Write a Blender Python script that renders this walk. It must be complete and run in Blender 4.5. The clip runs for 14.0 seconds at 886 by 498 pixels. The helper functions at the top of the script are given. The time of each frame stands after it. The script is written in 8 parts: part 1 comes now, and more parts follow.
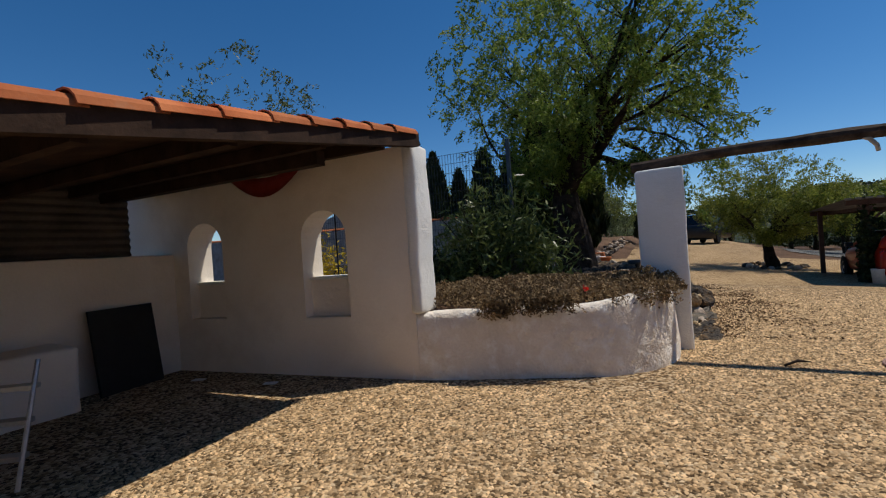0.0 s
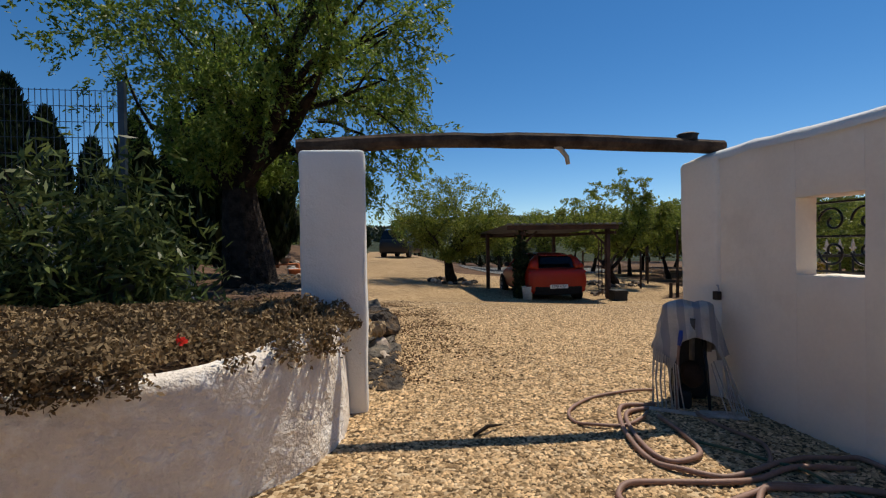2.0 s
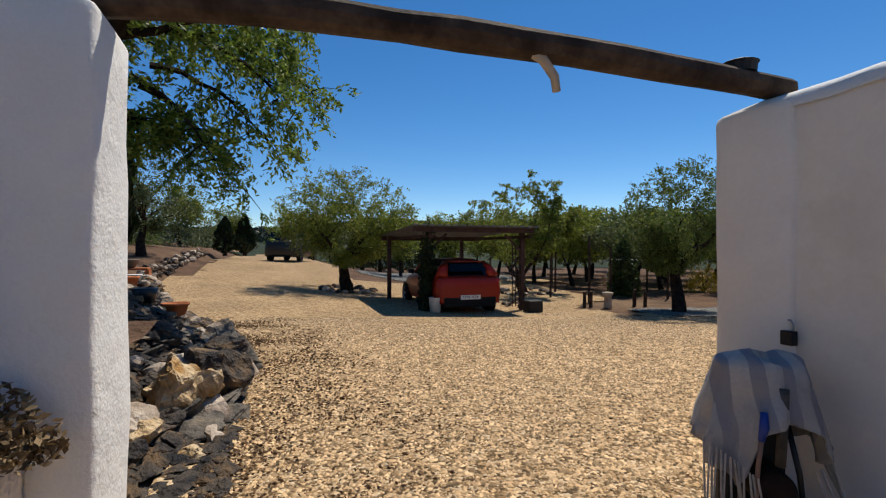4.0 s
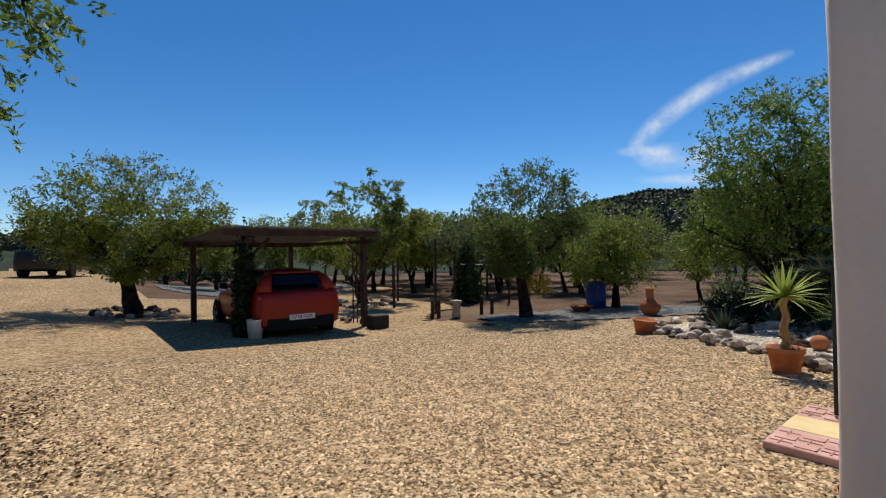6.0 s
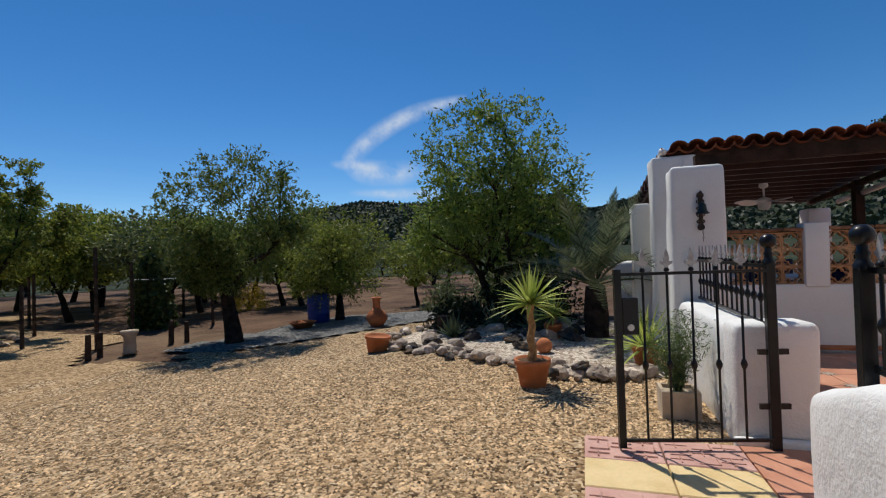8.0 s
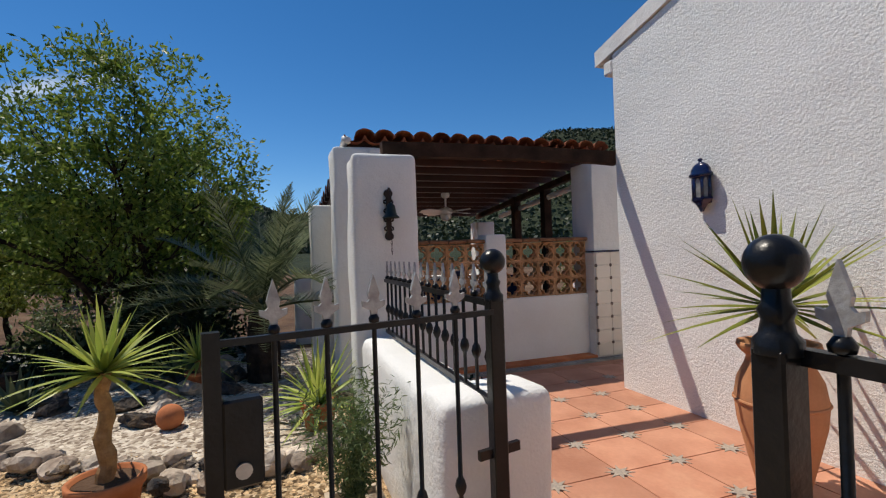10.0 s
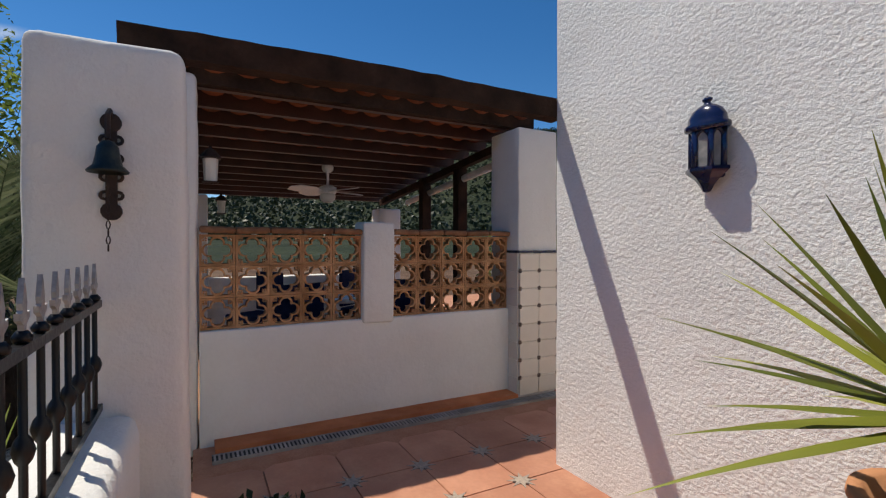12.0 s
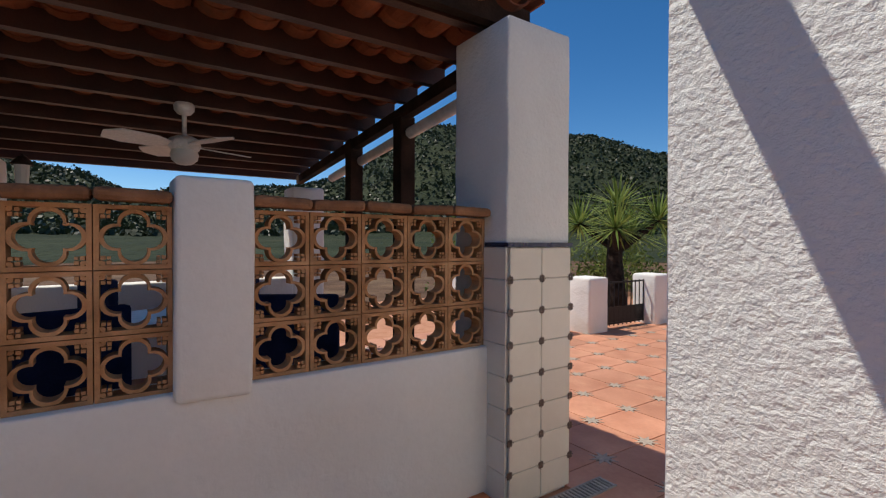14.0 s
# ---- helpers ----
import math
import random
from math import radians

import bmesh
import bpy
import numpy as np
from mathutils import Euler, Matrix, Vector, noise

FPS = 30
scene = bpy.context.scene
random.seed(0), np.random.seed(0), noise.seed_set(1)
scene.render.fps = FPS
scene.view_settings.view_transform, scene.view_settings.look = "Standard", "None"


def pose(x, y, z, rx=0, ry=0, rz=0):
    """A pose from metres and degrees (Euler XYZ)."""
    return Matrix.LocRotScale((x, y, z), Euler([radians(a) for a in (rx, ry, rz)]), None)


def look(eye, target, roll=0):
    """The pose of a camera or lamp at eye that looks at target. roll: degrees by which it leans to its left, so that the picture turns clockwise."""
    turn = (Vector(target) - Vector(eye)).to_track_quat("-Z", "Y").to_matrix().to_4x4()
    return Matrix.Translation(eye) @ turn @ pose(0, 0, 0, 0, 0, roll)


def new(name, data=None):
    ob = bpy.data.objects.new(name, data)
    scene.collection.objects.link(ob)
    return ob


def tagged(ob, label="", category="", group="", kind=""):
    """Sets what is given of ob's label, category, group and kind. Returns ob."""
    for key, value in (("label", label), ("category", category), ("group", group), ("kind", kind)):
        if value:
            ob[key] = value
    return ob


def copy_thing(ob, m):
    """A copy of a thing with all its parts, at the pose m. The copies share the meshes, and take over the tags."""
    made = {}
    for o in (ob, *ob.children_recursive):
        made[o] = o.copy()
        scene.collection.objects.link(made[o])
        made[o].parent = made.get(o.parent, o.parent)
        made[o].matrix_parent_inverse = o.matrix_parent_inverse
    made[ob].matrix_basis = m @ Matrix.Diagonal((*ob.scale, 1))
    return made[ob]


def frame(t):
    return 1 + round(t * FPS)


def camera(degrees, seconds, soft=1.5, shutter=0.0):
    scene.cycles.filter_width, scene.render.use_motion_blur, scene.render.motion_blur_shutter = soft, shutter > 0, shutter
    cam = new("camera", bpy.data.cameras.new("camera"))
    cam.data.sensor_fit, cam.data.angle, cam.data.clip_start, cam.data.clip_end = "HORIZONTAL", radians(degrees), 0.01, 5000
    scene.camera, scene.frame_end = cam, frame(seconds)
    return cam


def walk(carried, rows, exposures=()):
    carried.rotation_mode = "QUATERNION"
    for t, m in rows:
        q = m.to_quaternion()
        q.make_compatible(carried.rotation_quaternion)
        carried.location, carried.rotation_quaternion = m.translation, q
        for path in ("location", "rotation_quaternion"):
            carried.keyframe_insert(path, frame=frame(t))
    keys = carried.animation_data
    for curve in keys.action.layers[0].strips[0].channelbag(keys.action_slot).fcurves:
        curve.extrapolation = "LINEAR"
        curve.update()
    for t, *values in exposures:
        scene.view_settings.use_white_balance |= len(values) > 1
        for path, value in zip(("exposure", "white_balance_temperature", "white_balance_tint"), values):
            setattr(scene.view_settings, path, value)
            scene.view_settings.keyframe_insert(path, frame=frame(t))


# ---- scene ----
cam = camera(86.6, 14.0, soft=1.2)
METRES, EYE, TILT, LEAN, TURN = 12.9, 1.29, 0.0, 0.0, 26.6
ROWS = [
    (0.0, 0.0, 0.0, 0.0, -0.0, -0.05, 3.96),
    (0.5, 0.0184, 0.0372, -0.0007, -12.58, 0.01, 3.67),
    (1.0, 0.0413, 0.0719, 0.0003, -22.37, -0.33, 2.73),
    (1.5, 0.0657, 0.1069, 0.0008, -28.78, -0.67, 1.77),
    (2.0, 0.0871, 0.1405, -0.0004, -34.31, -0.55, 0.87),
    (4.5, 0.2057, 0.2868, -0.0024, -49.6, 0.06, -0.06),
    (5.0, 0.2288, 0.3096, -0.0004, -53.99, 0.29, 0.06),
    (5.5, 0.259, 0.3291, -0.0001, -59.81, 0.45, 0.49),
    (6.0, 0.2875, 0.3469, -0.0016, -66.4, 0.51, 0.9),
    (6.5, 0.3149, 0.3607, -0.0015, -73.04, 0.23, 1.2),
    (7.0, 0.3464, 0.3704, -0.0026, -81.05, 0.25, 1.36),
    (7.5, 0.3804, 0.375, -0.0024, -90.31, 0.51, 1.78),
    (8.0, 0.412, 0.3692, -0.003, -99.91, 0.75, 1.9),
    (8.5, 0.4451, 0.3536, -0.0012, -109.69, 0.99, 1.98),
    (9.0, 0.474, 0.3342, 0.0011, -120.04, 1.01, 2.18),
    (11.5, 0.5668, 0.1983, 0.0014, -144.52, -0.46, 0.5),
    (12.0, 0.579, 0.1678, 0.0028, -144.35, -0.61, -0.04),
    (12.5, 0.5918, 0.1335, 0.0009, -143.95, -0.81, -0.41),
    (13.0, 0.6113, 0.1042, -0.0014, -144.31, -0.82, -0.52),
    (13.5, 0.6316, 0.076, -0.0008, -145.89, -0.86, -0.49),
    (14.0, 0.6543, 0.0473, -0.0012, -150.35, -0.89, -0.19),
]
walk(cam, [(t, pose(0, 0, EYE, TILT, LEAN, TURN) @ pose(METRES * x, METRES * y, METRES * z, 90 + pitch, roll, yaw)) for t, x, y, z, yaw, pitch, roll in ROWS],
     exposures=((0.0, -0.24, 6600, 10), (1.0, -0.10, 6950, 10), (2.0, 0.0, 6900, 10), (4.5, 0.12, 6600, 10), (5.5, 0.10, 6500, 10), (6.5, -0.02, 6350, 10), (7.5, -0.14, 6300, 10), (9.0, -0.08, 6500, 10), (11.5, 0.07, 6700, 10), (13.0, 0.06, 6700, 10), (14.0, 0.10, 6700, 10)))

# ---- light ----
SUN_DIR = Vector((0.415, 0.34, 1.0)).normalized()
sun_el = math.asin(SUN_DIR.z)
sun_az = math.atan2(SUN_DIR.x, SUN_DIR.y)
world = bpy.data.worlds.new("sky")
scene.world = world
world.use_nodes = True
wn = world.node_tree
wn.nodes.clear()
sky = wn.nodes.new("ShaderNodeTexSky")
sky.sky_type = "NISHITA"
sky.sun_disc = False
sky.sun_elevation = sun_el
sky.sun_rotation = sun_az
sky.altitude = 1500
sky.air_density = 0.9
sky.dust_density = 0.15
sky.ozone_density = 3.0
wbg = wn.nodes.new("ShaderNodeBackground")
wbg.inputs["Strength"].default_value = 0.11
wout = wn.nodes.new("ShaderNodeOutputWorld")
deep = wn.nodes.new("ShaderNodeHueSaturation")
deep.inputs["Saturation"].default_value = 1.30
deep.inputs["Value"].default_value = 1.02
wn.links.new(sky.outputs[0], deep.inputs["Color"])
wn.links.new(deep.outputs[0], wbg.inputs[0])
wn.links.new(wbg.outputs[0], wout.inputs[0])
sun = new("sun", bpy.data.lights.new("sun", "SUN"))
sun.data.energy = 4.4
sun.data.angle = radians(0.53)
sun.data.color = (1.0, 0.93, 0.82)
sun.matrix_world = look(SUN_DIR * 50, (0, 0, 0))


# ---- materials ----
def surf(name, c1, c2, scale=4.0, rough=0.85, bump=0.3, bscale=60.0, metal=0.0, fine=0.25, island=0.0, rand=0.0, coat=0.0, bdist=0.01, stain=None, kind="noise", broad=0.0, spec=None):
    """A two-scale procedural surface: broad mottling from c1 to c2, fine grain, relief, and per-piece variation."""
    m = bpy.data.materials.new(name)
    m.use_nodes = True
    nt = m.node_tree
    nd, lk = nt.nodes, nt.links
    b = nd["Principled BSDF"]
    b.inputs["Roughness"].default_value = rough
    b.inputs["Metallic"].default_value = metal
    b.inputs["Specular IOR Level"].default_value = spec if spec is not None else (0.15 if rough >= 0.8 else 0.5)
    b.inputs["Coat Weight"].default_value = coat
    geo = nd.new("ShaderNodeNewGeometry")
    n1 = nd.new("ShaderNodeTexNoise")
    n1.inputs["Scale"].default_value = scale
    n1.inputs["Detail"].default_value = 6
    lk.new(geo.outputs["Position"], n1.inputs["Vector"])
    ramp = nd.new("ShaderNodeValToRGB")
    ramp.color_ramp.elements[0].position, ramp.color_ramp.elements[1].position = 0.32, 0.68
    ramp.color_ramp.elements[0].color, ramp.color_ramp.elements[1].color = (*c1, 1), (*c2, 1)
    lk.new(n1.outputs["Fac"], ramp.inputs["Fac"])
    col = ramp.outputs["Color"]
    n2 = nd.new("ShaderNodeTexNoise")
    n2.inputs["Scale"].default_value = bscale
    n2.inputs["Detail"].default_value = 4
    lk.new(geo.outputs["Position"], n2.inputs["Vector"])

    def value_shift(c, fac, amount):
        mr = nd.new("ShaderNodeMapRange")
        mr.inputs["To Min"].default_value = 1 - amount
        mr.inputs["To Max"].default_value = 1 + amount
        lk.new(fac, mr.inputs["Value"])
        hs = nd.new("ShaderNodeHueSaturation")
        lk.new(mr.outputs[0], hs.inputs["Value"])
        lk.new(c, hs.inputs["Color"])
        return hs.outputs["Color"]
    if fine:
        col = value_shift(col, n2.outputs["Fac"], fine)
    if island:
        col = value_shift(col, geo.outputs["Random Per Island"], island)
    if rand:
        oi = nd.new("ShaderNodeObjectInfo")
        col = value_shift(col, oi.outputs["Random"], rand)
    if stain:
        n3 = nd.new("ShaderNodeTexNoise")
        n3.inputs["Scale"].default_value = stain[1]
        n3.inputs["Detail"].default_value = 8
        n3.inputs["Roughness"].default_value = 0.65
        lk.new(geo.outputs["Position"], n3.inputs["Vector"])
        r3 = nd.new("ShaderNodeValToRGB")
        r3.color_ramp.elements[0].position, r3.color_ramp.elements[1].position = stain[2], stain[2] + 0.18
        lk.new(n3.outputs["Fac"], r3.inputs["Fac"])
        mx = nd.new("ShaderNodeMix")
        mx.data_type = "RGBA"
        sc = nd.new("ShaderNodeMath")
        sc.operation = "MULTIPLY"
        sc.inputs[1].default_value = stain[3]
        lk.new(r3.outputs["Color"], sc.inputs[0])
        lk.new(sc.outputs[0], mx.inputs["Factor"])
        lk.new(col, mx.inputs["A"])
        mx.inputs["B"].default_value = (*stain[0], 1)
        col = mx.outputs["Result"]
    lk.new(col, b.inputs["Base Color"])
    if bump:
        h = n2.outputs["Fac"]
        if kind == "voronoi":
            v = nd.new("ShaderNodeTexVoronoi")
            v.inputs["Scale"].default_value = bscale
            lk.new(geo.outputs["Position"], v.inputs["Vector"])
            h = v.outputs["Distance"]
        if broad:
            n4 = nd.new("ShaderNodeTexNoise")
            n4.inputs["Scale"].default_value = bscale / 9
            n4.inputs["Detail"].default_value = 5
            n4.inputs["Roughness"].default_value = 0.6
            lk.new(geo.outputs["Position"], n4.inputs["Vector"])
            ma = nd.new("ShaderNodeMath")
            ma.operation = "MULTIPLY_ADD"
            ma.inputs[1].default_value = broad
            lk.new(n4.outputs["Fac"], ma.inputs[0])
            lk.new(h, ma.inputs[2])
            h = ma.outputs[0]
        bp = nd.new("ShaderNodeBump")
        bp.inputs["Strength"].default_value = bump
        bp.inputs["Distance"].default_value = bdist
        lk.new(h, bp.inputs["Height"])
        lk.new(bp.outputs["Normal"], b.inputs["Normal"])
    return m


def gravel_material(name, dark, mid, light, scale):
    """Loose stone chippings: each cell of a Voronoi pattern has its own tone and stands proud of the joints."""
    m = bpy.data.materials.new(name)
    m.use_nodes = True
    nd, lk = m.node_tree.nodes, m.node_tree.links
    b = nd["Principled BSDF"]
    b.inputs["Roughness"].default_value = 0.9
    b.inputs["Specular IOR Level"].default_value = 0.15
    geo = nd.new("ShaderNodeNewGeometry")
    wob = nd.new("ShaderNodeTexNoise")
    wob.inputs["Scale"].default_value = scale * 0.7
    lk.new(geo.outputs["Position"], wob.inputs["Vector"])
    mixv = nd.new("ShaderNodeMix")
    mixv.data_type = "VECTOR"
    mixv.inputs["Factor"].default_value = 0.02
    lk.new(geo.outputs["Position"], mixv.inputs["A"])
    lk.new(wob.outputs["Color"], mixv.inputs["B"])
    v = nd.new("ShaderNodeTexVoronoi")
    v.inputs["Scale"].default_value = scale
    lk.new(mixv.outputs["Result"], v.inputs["Vector"])
    ramp = nd.new("ShaderNodeValToRGB")
    e = ramp.color_ramp.elements
    e[0].color, e[1].color = (*dark, 1), (*light, 1)
    e[0].position, e[1].position = 0.1, 0.95
    e.new(0.5).color = (*mid, 1)
    sep = nd.new("ShaderNodeSeparateColor")
    lk.new(v.outputs["Color"], sep.inputs[0])
    lk.new(sep.outputs[0], ramp.inputs["Fac"])
    big = nd.new("ShaderNodeTexNoise")
    big.inputs["Scale"].default_value = 0.55
    big.inputs["Detail"].default_value = 5
    lk.new(geo.outputs["Position"], big.inputs["Vector"])
    mr = nd.new("ShaderNodeMapRange")
    mr.inputs["From Min"].default_value, mr.inputs["From Max"].default_value = 0.3, 0.7
    mr.inputs["To Min"].default_value, mr.inputs["To Max"].default_value = 0.8, 1.12
    lk.new(big.outputs["Fac"], mr.inputs["Value"])
    hs = nd.new("ShaderNodeHueSaturation")
    lk.new(ramp.outputs["Color"], hs.inputs["Color"])
    lk.new(mr.outputs[0], hs.inputs["Value"])
    lk.new(hs.outputs["Color"], b.inputs["Base Color"])
    inv = nd.new("ShaderNodeMath")
    inv.operation = "SUBTRACT"
    inv.inputs[0].default_value = 1.0
    lk.new(v.outputs["Distance"], inv.inputs[1])
    bp = nd.new("ShaderNodeBump")
    bp.inputs["Strength"].default_value = 0.9
    bp.inputs["Distance"].default_value = 0.45 / scale
    lk.new(inv.outputs[0], bp.inputs["Height"])
    lk.new(bp.outputs["Normal"], b.inputs["Normal"])
    return m


def leaf_material(name, c1, c2, translucency=0.35, rough=0.5):
    m = bpy.data.materials.new(name)
    m.use_nodes = True
    nd, lk = m.node_tree.nodes, m.node_tree.links
    b = nd["Principled BSDF"]
    b.inputs["Roughness"].default_value = rough
    b.inputs["Specular IOR Level"].default_value = 0.25
    geo = nd.new("ShaderNodeNewGeometry")
    ramp = nd.new("ShaderNodeValToRGB")
    ramp.color_ramp.elements[0].color, ramp.color_ramp.elements[1].color = (*c1, 1), (*c2, 1)
    lk.new(geo.outputs["Random Per Island"], ramp.inputs["Fac"])
    big = nd.new("ShaderNodeTexNoise")
    big.inputs["Scale"].default_value = 1.7
    lk.new(geo.outputs["Position"], big.inputs["Vector"])
    mr = nd.new("ShaderNodeMapRange")
    mr.inputs["From Min"].default_value, mr.inputs["From Max"].default_value = 0.3, 0.7
    mr.inputs["To Min"].default_value, mr.inputs["To Max"].default_value = 0.75, 1.25
    lk.new(big.outputs["Fac"], mr.inputs["Value"])
    hs = nd.new("ShaderNodeHueSaturation")
    lk.new(ramp.outputs["Color"], hs.inputs["Color"])
    lk.new(mr.outputs[0], hs.inputs["Value"])
    lk.new(hs.outputs["Color"], b.inputs["Base Color"])
    tr = nd.new("ShaderNodeBsdfTranslucent")
    lk.new(hs.outputs["Color"], tr.inputs["Color"])
    mix = nd.new("ShaderNodeMixShader")
    mix.inputs[0].default_value = translucency
    lk.new(b.outputs[0], mix.inputs[1])
    lk.new(tr.outputs[0], mix.inputs[2])
    lk.new(mix.outputs[0], nd["Material Output"].inputs["Surface"])
    return m


M = {}
M["stucco"] = surf("white_stucco", (0.69, 0.69, 0.665), (0.78, 0.775, 0.75), 1.6, 0.9, 0.45, 75, fine=0.05, bdist=0.006, broad=5.0, stain=((0.52, 0.49, 0.43), 1.6, 0.58, 0.35))
M["smooth_plaster"] = surf("whitewashed_plaster", (0.74, 0.665, 0.575), (0.86, 0.795, 0.705), 1.1, 0.9, 0.35, 40, fine=0.05, bdist=0.006, broad=5.0, stain=((0.50, 0.42, 0.33), 0.9, 0.55, 0.4))
M["porchwhite"] = surf("white_porch_plaster", (0.70, 0.70, 0.67), (0.80, 0.80, 0.775), 1.3, 0.9, 0.35, 45, fine=0.04, bdist=0.005, broad=5.0, stain=((0.55, 0.52, 0.46), 1.2, 0.58, 0.35))
M["flaking"] = surf("flaking_whitewash", (0.72, 0.645, 0.555), (0.85, 0.785, 0.70), 3, 0.95, 0.9, 45, fine=0.12, bdist=0.012, broad=6.0, stain=((0.90, 0.88, 0.84), 8.0, 0.50, 0.9))
M["gravel"] = gravel_material("golden_gravel", (0.07, 0.042, 0.021), (0.31, 0.20, 0.10), (0.65, 0.50, 0.32), 42)
M["chips"] = surf("gravel_chips", (0.30, 0.195, 0.10), (0.55, 0.39, 0.225), 9, 0.9, 0.0, 90, fine=0.1, island=0.8)
M["greygravel"] = gravel_material("grey_slate_gravel", (0.05, 0.052, 0.052), (0.13, 0.132, 0.128), (0.28, 0.275, 0.26), 30)
M["palegravel"] = gravel_material("pale_garden_gravel", (0.20, 0.15, 0.11), (0.46, 0.385, 0.30), (0.72, 0.64, 0.53), 34)
M["soil"] = surf("dry_brown_earth", (0.072, 0.042, 0.027), (0.150, 0.090, 0.056), 0.9, 0.95, 0.8, 14, fine=0.4, bdist=0.06, broad=2.0, stain=((0.23, 0.158, 0.095), 0.3, 0.50, 0.65))
M["track"] = gravel_material("sandy_driveway", (0.19, 0.12, 0.06), (0.35, 0.235, 0.122), (0.54, 0.39, 0.225), 30)
M["hill"] = surf("wooded_hillside", (0.016, 0.025, 0.012), (0.04, 0.05, 0.024), 0.05, 0.95, 1.0, 0.5, fine=0.2, bdist=2.0, stain=((0.075, 0.07, 0.04), 0.012, 0.58, 0.6))
M["wood"] = surf("dark_stained_timber", (0.02, 0.011, 0.007), (0.05, 0.028, 0.018), 6, 0.82, 0.5, 50, fine=0.3, bdist=0.006)
M["log"] = surf("weathered_timber_log", (0.03, 0.02, 0.014), (0.10, 0.07, 0.05), 7, 0.85, 0.7, 45, fine=0.35, bdist=0.01)
M["porchwood"] = surf("red_brown_varnished_timber", (0.030, 0.0085, 0.004), (0.055, 0.016, 0.008), 5, 0.42, 0.2, 60, fine=0.2)
M["slabjoint"] = surf("worn_pink_joint", (0.44, 0.25, 0.20), (0.50, 0.295, 0.24), 6, 0.9, 0.2, 70, fine=0.2)
M["terracotta"] = surf("terracotta", (0.36, 0.12, 0.05), (0.50, 0.19, 0.085), 5, 0.85, 0.2, 70, fine=0.12, rand=0.22, stain=((0.52, 0.40, 0.30), 6, 0.62, 0.4))
M["rooftile"] = surf("clay_roof_tile", (0.38, 0.10, 0.035), (0.55, 0.19, 0.075), 3, 0.85, 0.2, 60, fine=0.15, rand=0.3, stain=((0.30, 0.24, 0.17), 5, 0.6, 0.4))
M["oldtile"] = surf("weathered_brown_coping", (0.16, 0.075, 0.038), (0.30, 0.155, 0.085), 7, 0.85, 0.4, 50, fine=0.2, rand=0.15, stain=((0.10, 0.07, 0.05), 6, 0.55, 0.6))
M["porchtile"] = surf("weathered_dark_red_tile", (0.17, 0.045, 0.02), (0.32, 0.105, 0.048), 4, 0.85, 0.3, 60, fine=0.2, rand=0.3, stain=((0.10, 0.07, 0.05), 5, 0.52, 0.6))
M["lattice"] = surf("weathered_clay_lattice", (0.36, 0.185, 0.085), (0.55, 0.315, 0.165), 9, 0.88, 0.3, 80, fine=0.18, rand=0.15, stain=((0.22, 0.13, 0.075), 7, 0.58, 0.55))
M["floortile"] = surf("terracotta_floor_tile", (0.42, 0.18, 0.105), (0.55, 0.265, 0.165), 3.5, 0.62, 0.12, 40, fine=0.1, rand=0.12, stain=((0.60, 0.35, 0.215), 2.5, 0.55, 0.5))
M["grout"] = surf("terracotta_grout", (0.40, 0.19, 0.115), (0.48, 0.25, 0.16), 9, 0.95, 0.2, 90)
M["star"] = surf("faded_grey_star_inset", (0.26, 0.235, 0.205), (0.44, 0.35, 0.27), 60, 0.6, 0.1, 90, fine=0.25)
M["glazed"] = surf("cream_glazed_tile", (0.70, 0.65, 0.55), (0.76, 0.71, 0.62), 3, 0.25, 0.05, 30, fine=0.03, rand=0.05)
M["cobalt"] = surf("cobalt_blue_glaze", (0.005, 0.007, 0.035), (0.010, 0.014, 0.06), 8, 0.15, 0.05, 30, coat=0.4)
M["motif"] = surf("brown_tile_motif", (0.07, 0.045, 0.035), (0.12, 0.08, 0.06), 30, 0.4, 0)
M["iron"] = surf("black_painted_iron", (0.005, 0.0055, 0.0065), (0.011, 0.0115, 0.013), 12, 0.32, 0.35, 60, fine=0.2, bdist=0.004, broad=2.0, spec=0.28)
M["silver"] = surf("silver_painted_iron", (0.26, 0.26, 0.26), (0.42, 0.42, 0.42), 30, 0.45, 0.2, 90, metal=0.3)
M["rust"] = surf("dark_rusty_iron", (0.018, 0.012, 0.010), (0.05, 0.03, 0.022), 14, 0.7, 0.4, 90, metal=0.2)
M["bronze"] = surf("dark_bronze", (0.015, 0.022, 0.02), (0.05, 0.055, 0.045), 12, 0.4, 0.2, 80, metal=0.6)
M["rock"] = surf("limestone_rock", (0.24, 0.18, 0.135), (0.60, 0.51, 0.415), 5.5, 0.95, 1.0, 18, fine=0.3, rand=0.35, bdist=0.03, stain=((0.14, 0.105, 0.08), 5, 0.56, 0.7))
M["darkrock"] = surf("dark_slate_rock", (0.03, 0.03, 0.034), (0.12, 0.10, 0.082), 7, 0.9, 1.0, 22, fine=0.4, rand=0.3, bdist=0.05, stain=((0.27, 0.165, 0.075), 4, 0.5, 0.7))
M["pane"] = surf("hazy_lantern_pane", (0.20, 0.20, 0.20), (0.34, 0.33, 0.31), 25, 0.25, 0.1, 40)
M["slate"] = surf("weathered_slate", (0.06, 0.056, 0.052), (0.17, 0.15, 0.125), 6, 0.9, 1.0, 20, fine=0.35, rand=0.3, bdist=0.03, stain=((0.30, 0.20, 0.10), 3, 0.55, 0.5))
